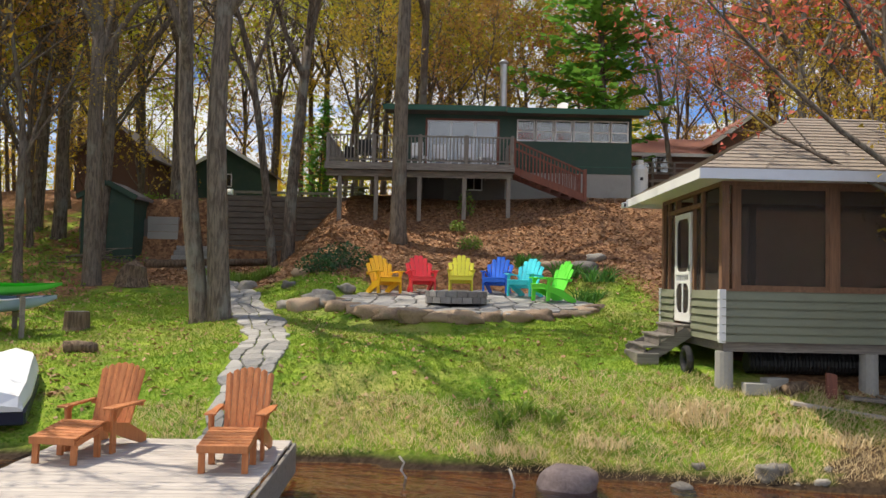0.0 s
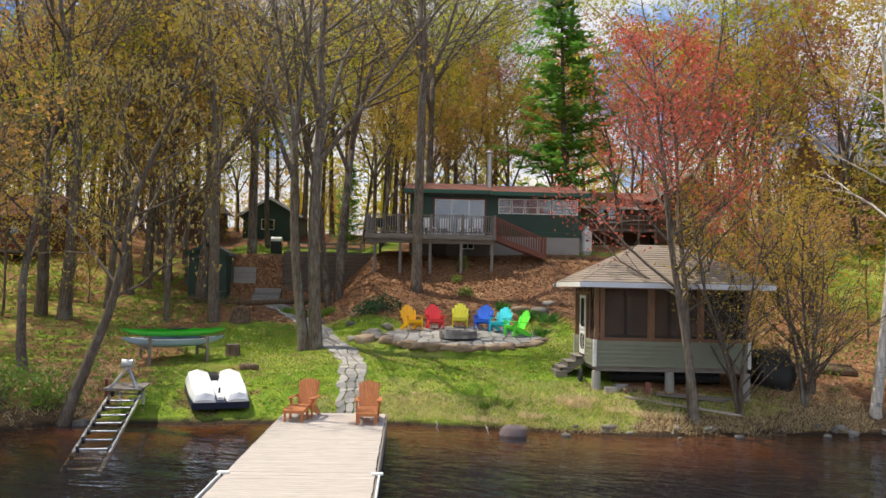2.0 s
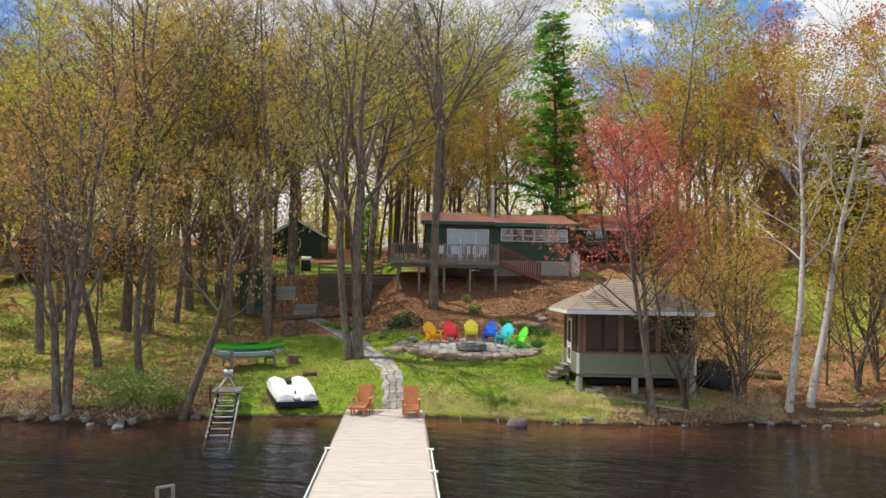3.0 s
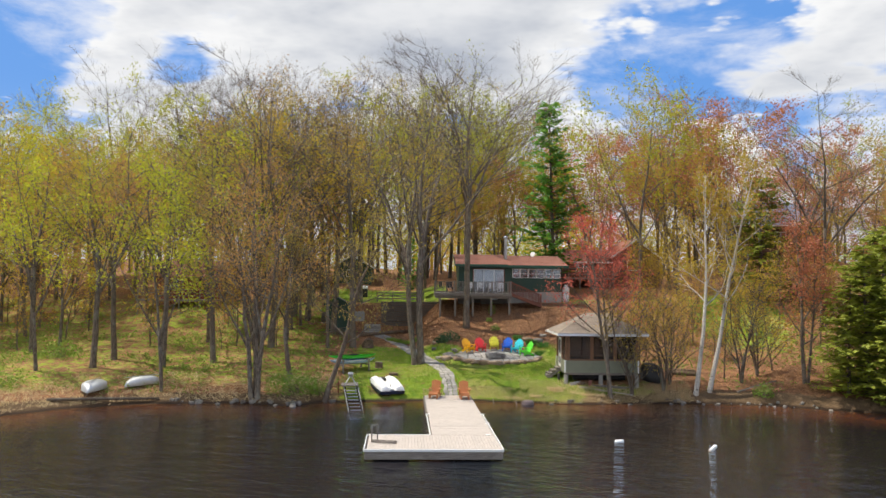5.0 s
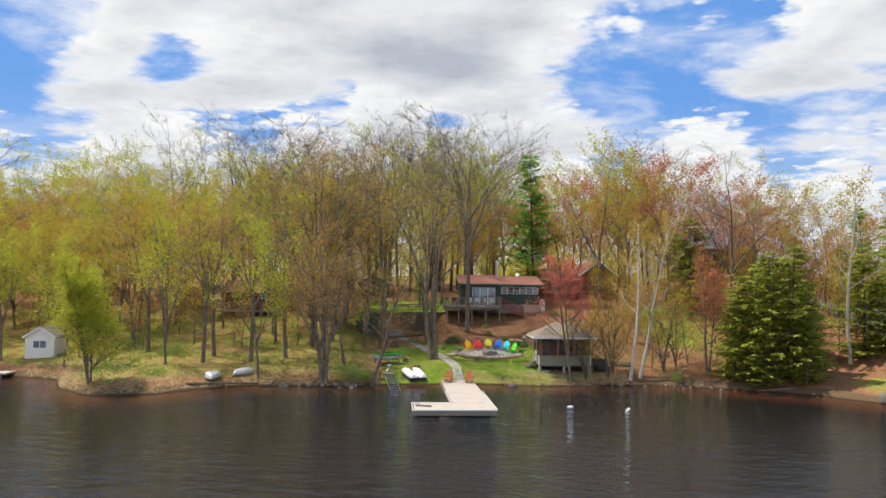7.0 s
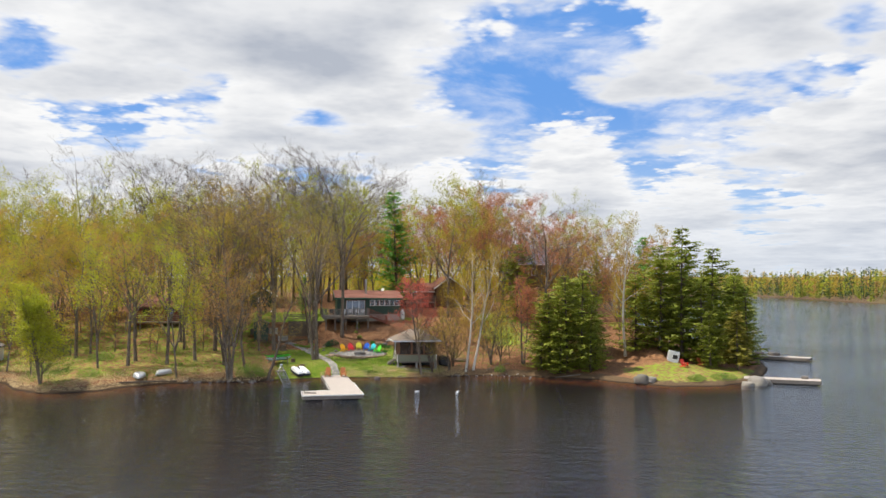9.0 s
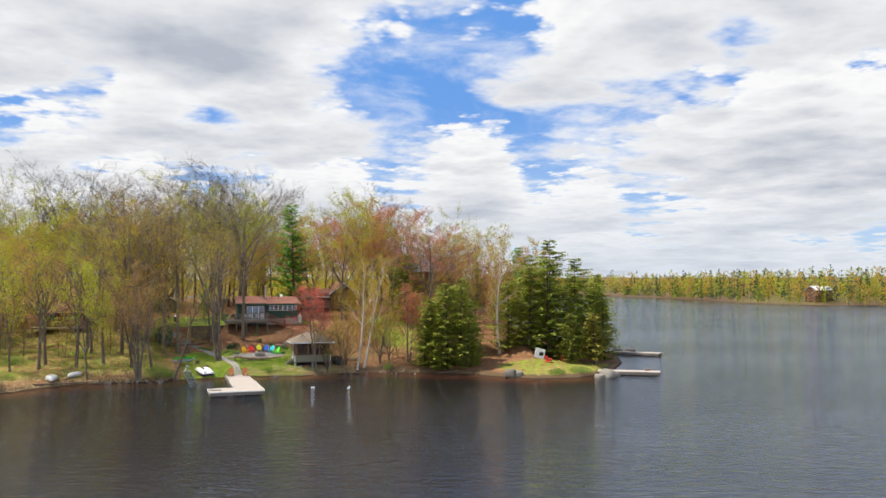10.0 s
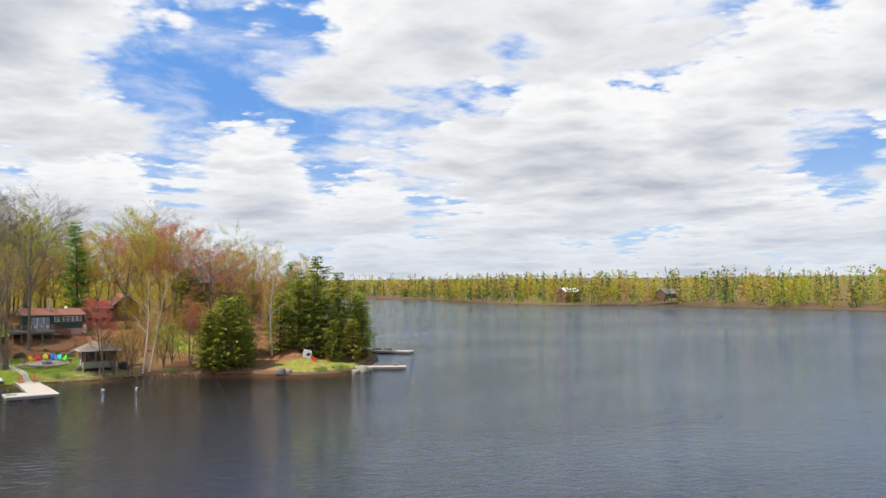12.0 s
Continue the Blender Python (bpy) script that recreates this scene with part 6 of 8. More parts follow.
a1, a2 = Vector((-10.6, 18.3, 0)), Vector((-7.7, 20.3, 0))
yaw = math.degrees(math.atan2(a2.y - a1.y, a2.x - a1.x))
mid = (a1 + a2) / 2
rack = thing("boat_rack", pose(mid.x, mid.y, 0, 0, 0, yaw), "low wooden rack holding kayaks and a canoe", "rack")
for x in (-1.05, 1.05):
    w = rack.matrix_basis @ Vector((x, 0, 0))
    g = spot(w.x, w.y)
    for y in (-0.55, 0.55):
        part("upright", Shape().box(x - 0.05, x + 0.05, y - 0.05, y + 0.05, g - 0.2, 2.10), OLD_POST, rack)
    part("crossbar", Shape().box(x - 0.045, x + 0.045, -0.62, 0.62, 1.74, 1.83), OLD_WOOD, rack)
    part("crossbar", Shape().box(x - 0.045, x + 0.045, -0.62, 0.62, 2.10, 2.19), OLD_WOOD, rack)
canoe = thing("canoe", rack.matrix_basis @ pose(-0.05, -0.12, 1.835), "pale blue canoe resting on the rack", "canoe")
part("hull", hull(3.7, 0.78, 0.28), CANOE_BLUE, canoe, smooth=True)
part("gunwale", Shape().tube([(-1.55, 0, 0.36), (-0.8, -0.36, 0.285), (0, -0.40, 0.275), (0.8, -0.36, 0.285), (1.55, 0, 0.36)], 0.02, 5), WHITE, canoe)
for y, z, ln, lab in ((0.0, 2.195, 3.8, "bright green kayak on top of the rack"), (0.42, 1.835, 3.2, "second green kayak on the lower bars")):
    kb = thing("kayak", rack.matrix_basis @ pose(0.15 if y else 0, y, z, 0, 0, 2 if y else -3), lab, "kayak", "kayaks on the rack")
    part("hull", hull(ln, 0.62, 0.20), KAYAK_GREEN, kb, smooth=True)
    cockpit(kb, 0.1, 0.20, 0.38, 0.30)


def pedal_boat():
    c = Vector((-6.45, 15.0))
    z = spot(c.x, c.y)
    b = thing("pedal_boat", pose(c.x, c.y, z + 0.10, 11, 0, 22) @ Matrix.Scale(1.08, 4), "white twin-hull pedal boat with navy base pulled ashore", "boat")
    part("base", Shape().prism([(-0.80, -1.12), (0.80, -1.12), (0.84, 0.6), (0.70, 1.12), (-0.70, 1.12), (-0.84, 0.6)], -0.06, 0.16), NAVY, b, "navy blue lower hull", 0.03)
    for s in (-1, 1):
        rows = [(-1.16, 0.24), (-1.05, 0.40), (-0.5, 0.44), (0.1, 0.50), (0.7, 0.52), (1.0, 0.46), (1.17, 0.26)]
        sh = Shape()
        vs = []
        for y, z in rows:
            hw = 0.36 if abs(y) < 1.0 else 0.30
            for u in (-1, -0.8, 0, 0.8, 1):
                vs.append((s * 0.46 + u * hw, y, 0.165 + (z - 0.165) * (1 - abs(u) ** 6 * 0.75) + (0.02 if u == 0 else 0)))
        k = len(vs)
        vs += [(x, y, 0.165) for x, y, _ in vs]
        fs = [(i * 5 + j, i * 5 + j + 1, i * 5 + j + 6, i * 5 + j + 5) for i in range(len(rows) - 1) for j in range(4)]
        rim = [j for j in range(5)] + [i * 5 + 4 for i in range(1, len(rows))] + [(len(rows) - 1) * 5 + j for j in range(3, -1, -1)] + [i * 5 for i in range(len(rows) - 2, 0, -1)]
        fs += [(rim[i], k + rim[i], k + rim[(i + 1) % len(rim)], rim[(i + 1) % len(rim)]) for i in range(len(rim))]
        part("pontoon", sh.add(vs, fs), PLASTIC_WHITE, b, "moulded white pontoon deck", smooth=False)
    part("seat_well", Shape().box(-0.09, 0.09, -1.0, 0.55, 0.16, 0.27), PLASTIC_WHITE, b, bevel=0.02)
    part("pedal_box", Shape().box(-0.13, 0.13, 0.55, 0.95, 0.16, 0.42), BLACK, b, "dark pedal housing", 0.02)
    part("tiller", Shape().tube([(0, -0.62, 0.27), (0, -0.62, 0.42)], 0.03, 8), BLACK, b)


pedal_boat()


def boat_ramp():
    """A roller ladder that runs from the bank into the lake."""
    top, foot = Vector((-8.75, 13.7, 0.95)), Vector((-7.85, 8.3, -0.28))
    r = thing("boat_ramp", pose(0, 0, 0), "aluminium roller ramp running from the bank into the water", "boat ramp")
    side = Vector((0.42, 0.07, 0))
    for s in (-1, 1):
        part("rail", Shape().beam(top + side * s * 1.05, foot + side * s, 0.06, 0.09), GALV, r)
    for k in range(10):
        c = top.lerp(foot, 0.06 + 0.1 * k)
        part("roller_bar", Shape().tube([c - side, c + side], 0.03, 6), GALV, r)
        for s in (-1, 1):
            part("roller", Shape().tube([c + side * s * 0.80, c + side * s * 0.98], 0.085, 10), RUBBER, r)
    part("platform", Shape().slab([top + Vector((-0.55, -0.6, 0.1)), top + Vector((0.55, -0.45, 0.1)), top + Vector((0.42, 0.75, 0.14)), top + Vector((-0.66, 0.6, 0.14))], 0.05), OLD_WOOD, r)
    part("winch_frame", Shape().beam(top + Vector((-0.35, -0.5, 0.1)), top + Vector((0, -0.1, 0.72)), 0.06, 0.06).beam(top + Vector((0.4, -0.4, 0.1)), top + Vector((0, -0.1, 0.72)), 0.06, 0.06), GALV, r)
    part("winch", Shape().tube([top + Vector((-0.16, -0.1, 0.80)), top + Vector((0.16, -0.1, 0.80))], 0.13, 12), GALV, r, "grey hand winch")
    for x in (-0.4, 0.3):
        part("leg", Shape().beam(top + Vector((x, 0.5, 0.1)), top + Vector((x, 0.5, -0.5)), 0.06, 0.06), GALV, r)


boat_ramp()
z = spot(-9.6, 14.2)
solid("marker_post", Shape().box(-9.64, -9.56, 14.16, 14.24, z - 0.2, z + 0.75), CABIN_RED, "short red-painted marker post by the ramp", "post", bevel=0.008)

for x, y, rz in ((-24.75, 12.1, 8), (-22.3, 13.9, -35)):
    b = thing("rowing_boat", pose(x, y, spot(x, y) + 0.62, 180, 0, rz + 90), "overturned dull aluminium rowing boat on the bank", "boat", "overturned boats on the bank")
    part("hull", hull(3.3 if rz > 0 else 2.8, 1.45 if rz > 0 else 1.1, 0.52, flat=0.45), ALUMINIUM, b, smooth=True)
    part("keel", Shape().beam((-1.4, 0, -0.01), (1.3, 0, -0.01), 0.04, 0.04), GALV, b)

for x, y, tall in ((5.71, 0.22, 0), (9.77, -1.33, 1)):
    b = thing("mooring_buoy", pose(x, y, 0, 25 * tall, 35 * tall, 20) @ Matrix.Scale(0.75, 4), "white mooring buoy floating on the lake", "buoy", "mooring buoys")
    if tall:
        part("body", Shape().tube([(0, 0, -0.3), (0, 0, -0.2), (0, 0, 0.32), (0, 0, 0.42)], [0.05, 0.14, 0.13, 0.04], 12), PLASTIC_WHITE, b, smooth=True)
    else:
        part("body", Shape().tube([(-0.34, 0, 0.05), (-0.28, 0, 0.05), (0.28, 0, 0.05), (0.36, 0, 0.05)], [0.03, 0.14, 0.15, 0.04], 12), PLASTIC_WHITE, b, smooth=True)
    part("ring", Shape().tube([(0.06 * math.cos(a) - 0.3, 0, 0.1 + 0.06 * math.sin(a)) for a in np.linspace(0, 6.283, 9)], 0.012, 4), GALV, b)


# ---- docks on the point ----
def point_dock(name, p, q, wide, label, bits):
    p, q = Vector(p), Vector(q)
    d = thing(name, pose(p.x, p.y, 0, 0, 0, math.degrees(math.atan2(q.y - p.y, q.x - p.x))), label, "dock")
    ln = (q - p).length
    n = int(ln / 0.3)
    for i in range(n):
        part("plank", Shape().box(i * ln / n, (i + 0.95) * ln / n, -wide / 2, wide / 2, 0.42, 0.47), DECKING_Y, d)
    part("edge", Shape().box(0, ln, -wide / 2 - 0.05, -wide / 2, 0.05, 0.44).box(0, ln, wide / 2, wide / 2 + 0.05, 0.05, 0.44), OLD_WOOD, d)
    part("float", Shape().box(0.5, ln - 0.4, -wide / 2 + 0.2, wide / 2 - 0.2, -0.2, 0.38), BLACK, d)
    for x, y, sx, sy, sz in bits:
        part("bench", Shape().box(x - sx, x + sx, y - sy, y + sy, 0.475, 0.475 + sz), OLD_WOOD, d, bevel=0.03)


point_dock("swim_dock", (46.3, 3.4, 0), (53.6, -0.9, 0), 2.4, "pale wooden swim dock off the point", ((6.8, 0.6, 0.4, 0.3, 0.35),))
point_dock("shore_dock", (40.5, 6.2, 0), (46.1, 4.4, 0), 2.0, "weathered boardwalk along the point", ())
point_dock("far_dock", (63.6, 31.4, 0), (70.2, 24.6, 0), 2.6, "grey dock on the far side of the point", ((4.0, 0.9, 0.9, 0.25, 0.45), (1.6, 0.9, 0.9, 0.25, 0.45)))
z = spot(40.5, 10.5)
camper = thing("utility_box", pose(40.5, 10.5, z, 0, 12, -20), "tilted pale grey storage box on the lawn of the point", "storage box")
part("body", Shape().box(-0.7, 0.7, -0.5, 0.5, -0.1, 1.35), PLASTIC_WHITE, camper, bevel=0.06)
part("hatch", Shape().box(-0.1, 0.5, -0.53, -0.505, 0.4, 0.9), BLACK, camper, "dark hatch", 0.02)
for i, (x, y) in enumerate(((40.6, 7.4), (44.0, 9.4))):
    adirondack(plastic("plastic_point_red_%s" % "ab"[i], (0.72, 0.06, 0.03) if i == 0 else (0.55, 0.13, 0.04)), pose(x, y, spot(x, y), 0, 0, 30), "red-orange Adirondack chair on the point", "chairs on the point", 0.4, 5)

# ---- the woods ----
random.seed(4)
K = {
    "round": [tree_kind(*vase(90 + i, 15.5 + 1.5 * i, 0.17, 0.24, 5, 8, 6, 1, 27, 0.20, 0.80, 0.27), BARK, LEAF_LIME) for i in range(2)],
    "lime": [tree_kind(*vase(10 + i, 20 + 1.5 * i, 0.18, 0.30, 4, 9, 6, 1, 25, 0.20, 0.62, 0.24), BARK, LEAF_LIME) for i in range(3)],
    "olive": [tree_kind(*vase(20 + i, 19 + i, 0.16, 0.26, 4, 9, 6, 1, 25, 0.20, 0.58, 0.24), BARK, LEAF_OLIVE) for i in range(3)],
    "tan": [tree_kind(*vase(30 + i, 18 + i, 0.15, 0.26, 4, 8, 6, 1, 25, 0.20, 0.60, 0.24), BARK, LEAF_TAN) for i in range(2)],
    "bare": [tree_kind(*vase(40 + i, 25 + i, 0.20, 0.40, 5, 10, 8, 5, 0, 0.12, 0.60, 0.21), BARK_DARK, LEAF_TAN) for i in range(2)],
    "rose": [tree_kind(*vase(50 + i, 19 + i, 0.16, 0.30, 4, 9, 6, 1, 24, 0.20, 0.58, 0.23), BARK, LEAF_ROSE) for i in range(2)],
    "sapling": [tree_kind(*broadleaf(80 + i, 6.5 + i, 0.045, 0.10, 12, 3, 3, 7, 0.15, 0.80, 0.7, kink=0.07, drift=0.3), TWIG, LEAF_OLIVE) for i in range(2)]
    + [tree_kind(*broadleaf(84, 6, 0.045, 0.10, 12, 3, 3, 6, 0.15, 0.80, 0.7, kink=0.08, drift=0.3), TWIG, LEAF_TAN)],
    "cedar": [tree_kind(*conifer(60 + i, 11 + 1.5 * i, 0.20, 2.9, 0.03, 40, 6, 0.22, 9, 0.37, 0.75, 0.42), BARK_DARK, NEEDLE_CEDAR) for i in range(3)],
    "yellow_cedar": [tree_kind(*conifer(66, 8, 0.18, 2.4, 0.14, 20, 7, 0.3, 8, 0.42, 0.45, 0.6), BARK_DARK, NEEDLE_YELLOW)],
    "pine": [tree_kind(*conifer(70, 18, 0.24, 3.1, 0.16, 34, 6, 0.05, 9, 0.46, 0.55, 0.6), BARK_DARK, NEEDLE_PINE)],
}


def plant(kind, x, y, label, **more):
    k = K[kind]
    return tree(k[random.randrange(len(k))], x, y, label, **more)


WOODS = {"lime": "tall deciduous tree with fresh lime-green spring leaves", "olive": "tall slender tree hazed with olive-yellow buds",
         "tan": "grey-barked tree with tan spring buds", "round": "round-crowned tree with fresh lime-green leaves", "bare": "tall dark bare-branched tree above the woods", "rose": "maple with rose-brown spring buds",
         "cedar": "dense dark green cedar with drooping sprays", "pine": "dark green conifer with layered boughs", "sapling": "thin sapling with sparse olive-tan leaves",
         "yellow_cedar": "small yellow-green cedar at the water", "far_lime": "lime-green tree deep in the wood", "far_olive": "olive-yellow tree deep in the wood", "far_tan": "tan-budded tree deep in the wood"}
KEEP = [(-1, 33, 5.2), (2, 36, 5.0), (7, 36, 4.5), (-27, 41.5, 4.6), (13, 49.5, 3.6), (18.5, 50, 4.2), (37, 60, 5.5), (42, 60, 5.2), (-12, 53, 3.2), (-17.5, 50, 3.2), (-7, 37, 4.2), (-45.4, 25, 4.0), (-11.6, 34, 2.2), (-8.6, 34, 2.0), (23.5, 30, 4), (37.5, 52, 3.4), (35.0, 45, 3.0), (32.2, 37, 2.8), (-24.2, 34.5, 2.8), (9.05, 41.8, 4.6), (7.9, 36.0, 3.0)]


def clear_of(x, y, extra=0.0):
    return all(math.hypot(x - a, y - b) >= c + extra for a, b, c in KEEP)


def forest(count, seed):
    """The wood on the hill, spaced by dart throwing."""
    rr = random.Random(seed)
    done = []
    tries = 0
    while len(done) < count and tries < 12000:
        tries += 1
        x, y = rr.uniform(-72, 62), 24 + 44 * rr.random() ** 1.1
        d = float(inland(np.array([x]), np.array([y]), NEAR_LAND)[0])
        if d < (11 if x < -13 else 7 if x > 25 else 21) or not clear_of(x, y):
            continue
        if -13 < x < -3 and y < 44:
            continue
        gap = 3.1
        if any(math.hypot(x - a, y - b) < gap for a, b in done):
            continue
        done.append((x, y))
        u = rr.random()
        if x > 26:
            kind = "cedar" if (u < 0.22 and y < 40) else "rose" if u < 0.48 else "olive" if u < 0.66 else "tan" if u < 0.80 else "pine" if u < 0.86 else "lime" if u < 0.96 else "bare"
        elif x > 6:
            kind = "olive" if u < 0.36 else "tan" if u < 0.52 else "lime" if u < 0.72 else "rose" if u < 0.92 else "bare"
        else:
            kind = "round" if (u < 0.30 and d < 32) else "lime" if u < 0.50 else "olive" if u < 0.76 else "tan" if u < 0.91 else "bare"
            if -14 < x < 6 and u > 0.45:
                kind = "bare" if u > 0.80 else "tan" if u > 0.66 else "olive"
        sc = rr.uniform(0.74, 1.10)
        if x > 28:
            sc *= 0.76
        random.seed(len(done) + seed)
        plant(kind, x, y, WOODS[kind], group="trees of the wood", scale=sc)
    return done


forest(150, 11)
random.seed(3)
for x, y, s in ((-11, 60, 1.05), (-7, 58, 1.10), (-4, 61, 1.08), (-1, 57, 1.03), (2.5, 60, 1.05), (-9, 65, 1.1), (-2.5, 66, 1.08), (-29, 56, 1.05), (-33, 58, 1.08), (-25, 60, 1.05), (24, 58, 0.95), (27.5, 54, 0.9), (6, 62, 1.0), (-16, 62, 1.0)):
    plant("bare", x, y, WOODS["bare"], group="bare treetops", scale=s)


def understory(count, seed):
    rr = random.Random(seed)
    n = tries = 0
    while n < count and tries < 9000:
        tries += 1
        x, y = rr.uniform(-60, 55), 16 + 50 * rr.random()
        d = float(inland(np.array([x]), np.array([y]), NEAR_LAND)[0])
        if d < (9 if x < -12 else 3 if x > 11 else 24) or not clear_of(x, y, -0.6) or (-13 < x < -2 and y < 45) or (x > 30 and y < 14):
            continue
        n += 1
        random.seed(n + seed)
        plant("sapling", x, y, WOODS["sapling"], category="sapling", group="saplings under the trees", scale=rr.uniform(0.6, 1.15))


understory(100, 31)
rr = random.Random(91)
for i in range(26):
    x, y = rr.uniform(12, 31), rr.uniform(16, 33)
    random.seed(300 + i)
    plant("sapling", x, y, WOODS["sapling"], category="sapling", group="saplings under the trees", scale=rr.uniform(0.45, 0.95))


# ---- single trees that stand out ----
def stand(kind, x, y, label, *tags, **more):
    return tree(kind, x, y, label, *tags, **more)


oak_pair = tree_kind(*vase(101, 23, 0.25, 0.42, 4, 9, 6, 2, 6, 0.13, 0.55, 0.24, 2, ((-0.10, 0.0), (-0.16, 0.01)), 0.022), BARK, LEAF_OLIVE)
stand(oak_pair, -4.4, 21.2, "twin-trunked grey maple on the lawn beside the path", turn=0)
tall_one = tree_kind(*vase(104, 23, 0.25, 0.50, 5, 9, 6, 2, 6, 0.13, 0.40, 0.18, 1, ((0.0, 0.0),), 0.004), BARK, LEAF_LIME)
stand(tall_one, -0.64, 29.0, "straight tall grey trunk in front of the deck", turn=0)
fork = tree_kind(*vase(106, 21, 0.22, 0.42, 4, 8, 5, 2, 6, 0.13, 0.45, 0.2, 2, ((-0.03, 0.02), (-0.16, 0.02))), BARK_DARK, LEAF_LIME)
stand(fork, -4.7, 31.0, "leaning forked tree by the retaining wall", turn=10)
big = [tree_kind(*vase(110 + i, 22 + i, 0.26, 0.38, 4, 8, 6, 1, 13, 0.13, 0.55, 0.22), BARK, LEAF_TAN if i else LEAF_OLIVE) for i in range(2)]
for i, (x, y) in enumerate(((-9.8, 27.2), (-16.1, 36.2), (-14.7, 35.4), (-15.9, 32.9), (-10.0, 35.7), (-12.1, 33.0), (-17.6, 26.7), (-16.3, 26.1), (-19.5, 20.6), (-22.7, 18.9), (-27.0, 17.4), (-26.6, 20.2), (-34.6, 24.5), (-22.6, 31.7), (-11.8, 26.6))):
    random.seed(50 + i)
    stand(big[i % 2], x, y, "grey-barked forest tree with thin spring leaves", group="shore trees", scale=(0.80 if x < -19 else 1.0) if i != 14 else 0.55)
shore = tree_kind(*vase(120, 17, 0.19, 0.30, 3, 8, 6, 2, 14, 0.13, 0.42, 0.2, 3), BARK, LEAF_TAN)
stand(shore, -14.7, 12.4, "many-stemmed grey tree at the water's edge", turn=70)
thin = tree_kind(*vase(121, 15, 0.12, 0.28, 4, 8, 6, 1, 24, 0.17, 0.45, 0.2), BARK, LEAF_LIME)
stand(thin, -20.8, 12.9, "slender lime-green tree on the bank", turn=20)
stand(thin, -30.0, 15.5, "slender lime-green tree on the bank", turn=120, scale=1.1)
willow = tree_kind(*broadleaf(122, 11, 0.12, 0.12, 18, 6, 4, 9, 0.17, 0.75, 0.8, stems=4), BARK, LEAF_LIME)
stand(willow, -34.2, 8.2, "bushy lime-green willow on the point", turn=0)
for x, y, s in ((-41, 19, 0.9), (-49, 23, 1.1), (-54, 24, 1.2), (-37.5, 16, 0.7)):
    stand(thin, x, y, "slender lime-green tree on the bank", scale=s)
catkin = tree_kind(*broadleaf(125, 12.5, 0.17, 0.30, 18, 6, 4, 5, 0.12, 0.95, 0.35, lean=(0.22, 0.05), hang=0.78, kink=0.08), BARK_DARK, LEAF_GOLD)
stand(catkin, -10.4, 12.9, "leaning shoreline tree hung with golden catkins", turn=0)
stand(catkin, -13.0, 16.0, "leaning tree hung with golden catkins", turn=100, scale=0.95)
stand(catkin, -15.8, 18.5, "leaning tree hung with golden catkins", turn=230, scale=1.0)
red = tree_kind(*broadleaf(130, 11.5, 0.13, 0.30, 20, 6, 4, 9, 0.10, 1.10, 0.65, stems=2, kink=0.02, drift=0.16), BARK, LEAF_RED)
stand(red, 8.5, 13.75, "slender red maple in red spring bud beside the gazebo", turn=30)
red_small = tree_kind(*broadleaf(131, 11, 0.13, 0.26, 15, 6, 4, 7, 0.14, 0.7, 0.8, stems=2), BARK, LEAF_ROSE)
stand(red_small, 21.9, 14.6, "slim maple with rose-red buds on the bank", turn=10)
brush = tree_kind(*broadleaf(133, 7.5, 0.07, 0.12, 14, 5, 4, 3, 0.09, 0.8, 0.8, stems=3, kink=0.06), BARK_DARK, LEAF_OLIVE)
for x, y, s in ((10.0, 14.0, 0.95), (12.1, 14.4, 0.9), (12.9, 15.4, 1.0), (11.3, 17.6, 0.8), (17.8, 15.6, 1.0), (19.6, 17.0, 1.1)):
    stand(brush, x, y, "thin multi-stemmed alder with olive buds", group="alders on the bank", scale=s)
birch = [tree_kind(*broadleaf(140 + i, 15.5, 0.15, 0.36, 15, 6, 4, 6, 0.14, 0.65, 0.8, lean=(0.12, 0.03) if i == 0 else (0.16, 0.0), kink=0.035), BIRCH, LEAF_OLIVE) for i in range(2)]
stand(birch[0], 14.2, 14.3, "white birch leaning over the bank", group="birches", turn=0)
stand(birch[1], 15.2, 14.6, "white birch leaning over the bank", group="birches", turn=8, scale=1.03)
stand(birch[0], 36.2, 15.2, "tall white birch on the point", group="birches", turn=200, scale=1.15)
stand(birch[1], 47.0, 24.0, "tall white birch on the point", group="birches", turn=100, scale=1.1)
pine = tree_kind(*conifer(150, 18, 0.24, 3.0, 0.10, 38, 6, 0.02, 9, 0.44, 0.6, 0.5), BARK_DARK, NEEDLE_PINE)
stand(pine, 9.05, 41.8, "tall dark green pine behind the cottage", "pine", scale=1.1)
stand(pine, -5.7, 46.2, "young dark green spruce on the terrace", "spruce", scale=0.36)
for i, (x, y, s) in enumerate(((23.6, 12.4, 0.70), (25.4, 10.4, 0.62), (28.9, 9.2, 0.60), (30.2, 10.6, 0.62), (44.8, 8.6, 0.6), (52.6, 13.0, 0.8), (24.6, 12.0, 0.92), (26.4, 10.6, 1.0), (28.6, 11.2, 0.92), (27.2, 14.6, 1.0), (30.8, 13.6, 0.75), (31.4, 17.5, 0.8), (37.8, 15.5, 0.95), (40.7, 14.4, 1.05), (43.2, 13.0, 1.1), (45.6, 12.2, 1.0), (42.4, 17.4, 1.15), (48.0, 14.0, 1.15), (50.2, 17.6, 1.2), (53.0, 16.8, 1.0), (46.5, 19.5, 1.3), (55.5, 20.5, 1.1), (57.8, 25.0, 1.0), (60.2, 30.0, 1.0))):
    random.seed(70 + i)
    stand(K["cedar"][i % 3], x, y, WOODS["cedar"], "cedar", "cedars on the point", scale=s)
stand(K["yellow_cedar"][0], 48.2, 8.0, WOODS["yellow_cedar"], "cedar")
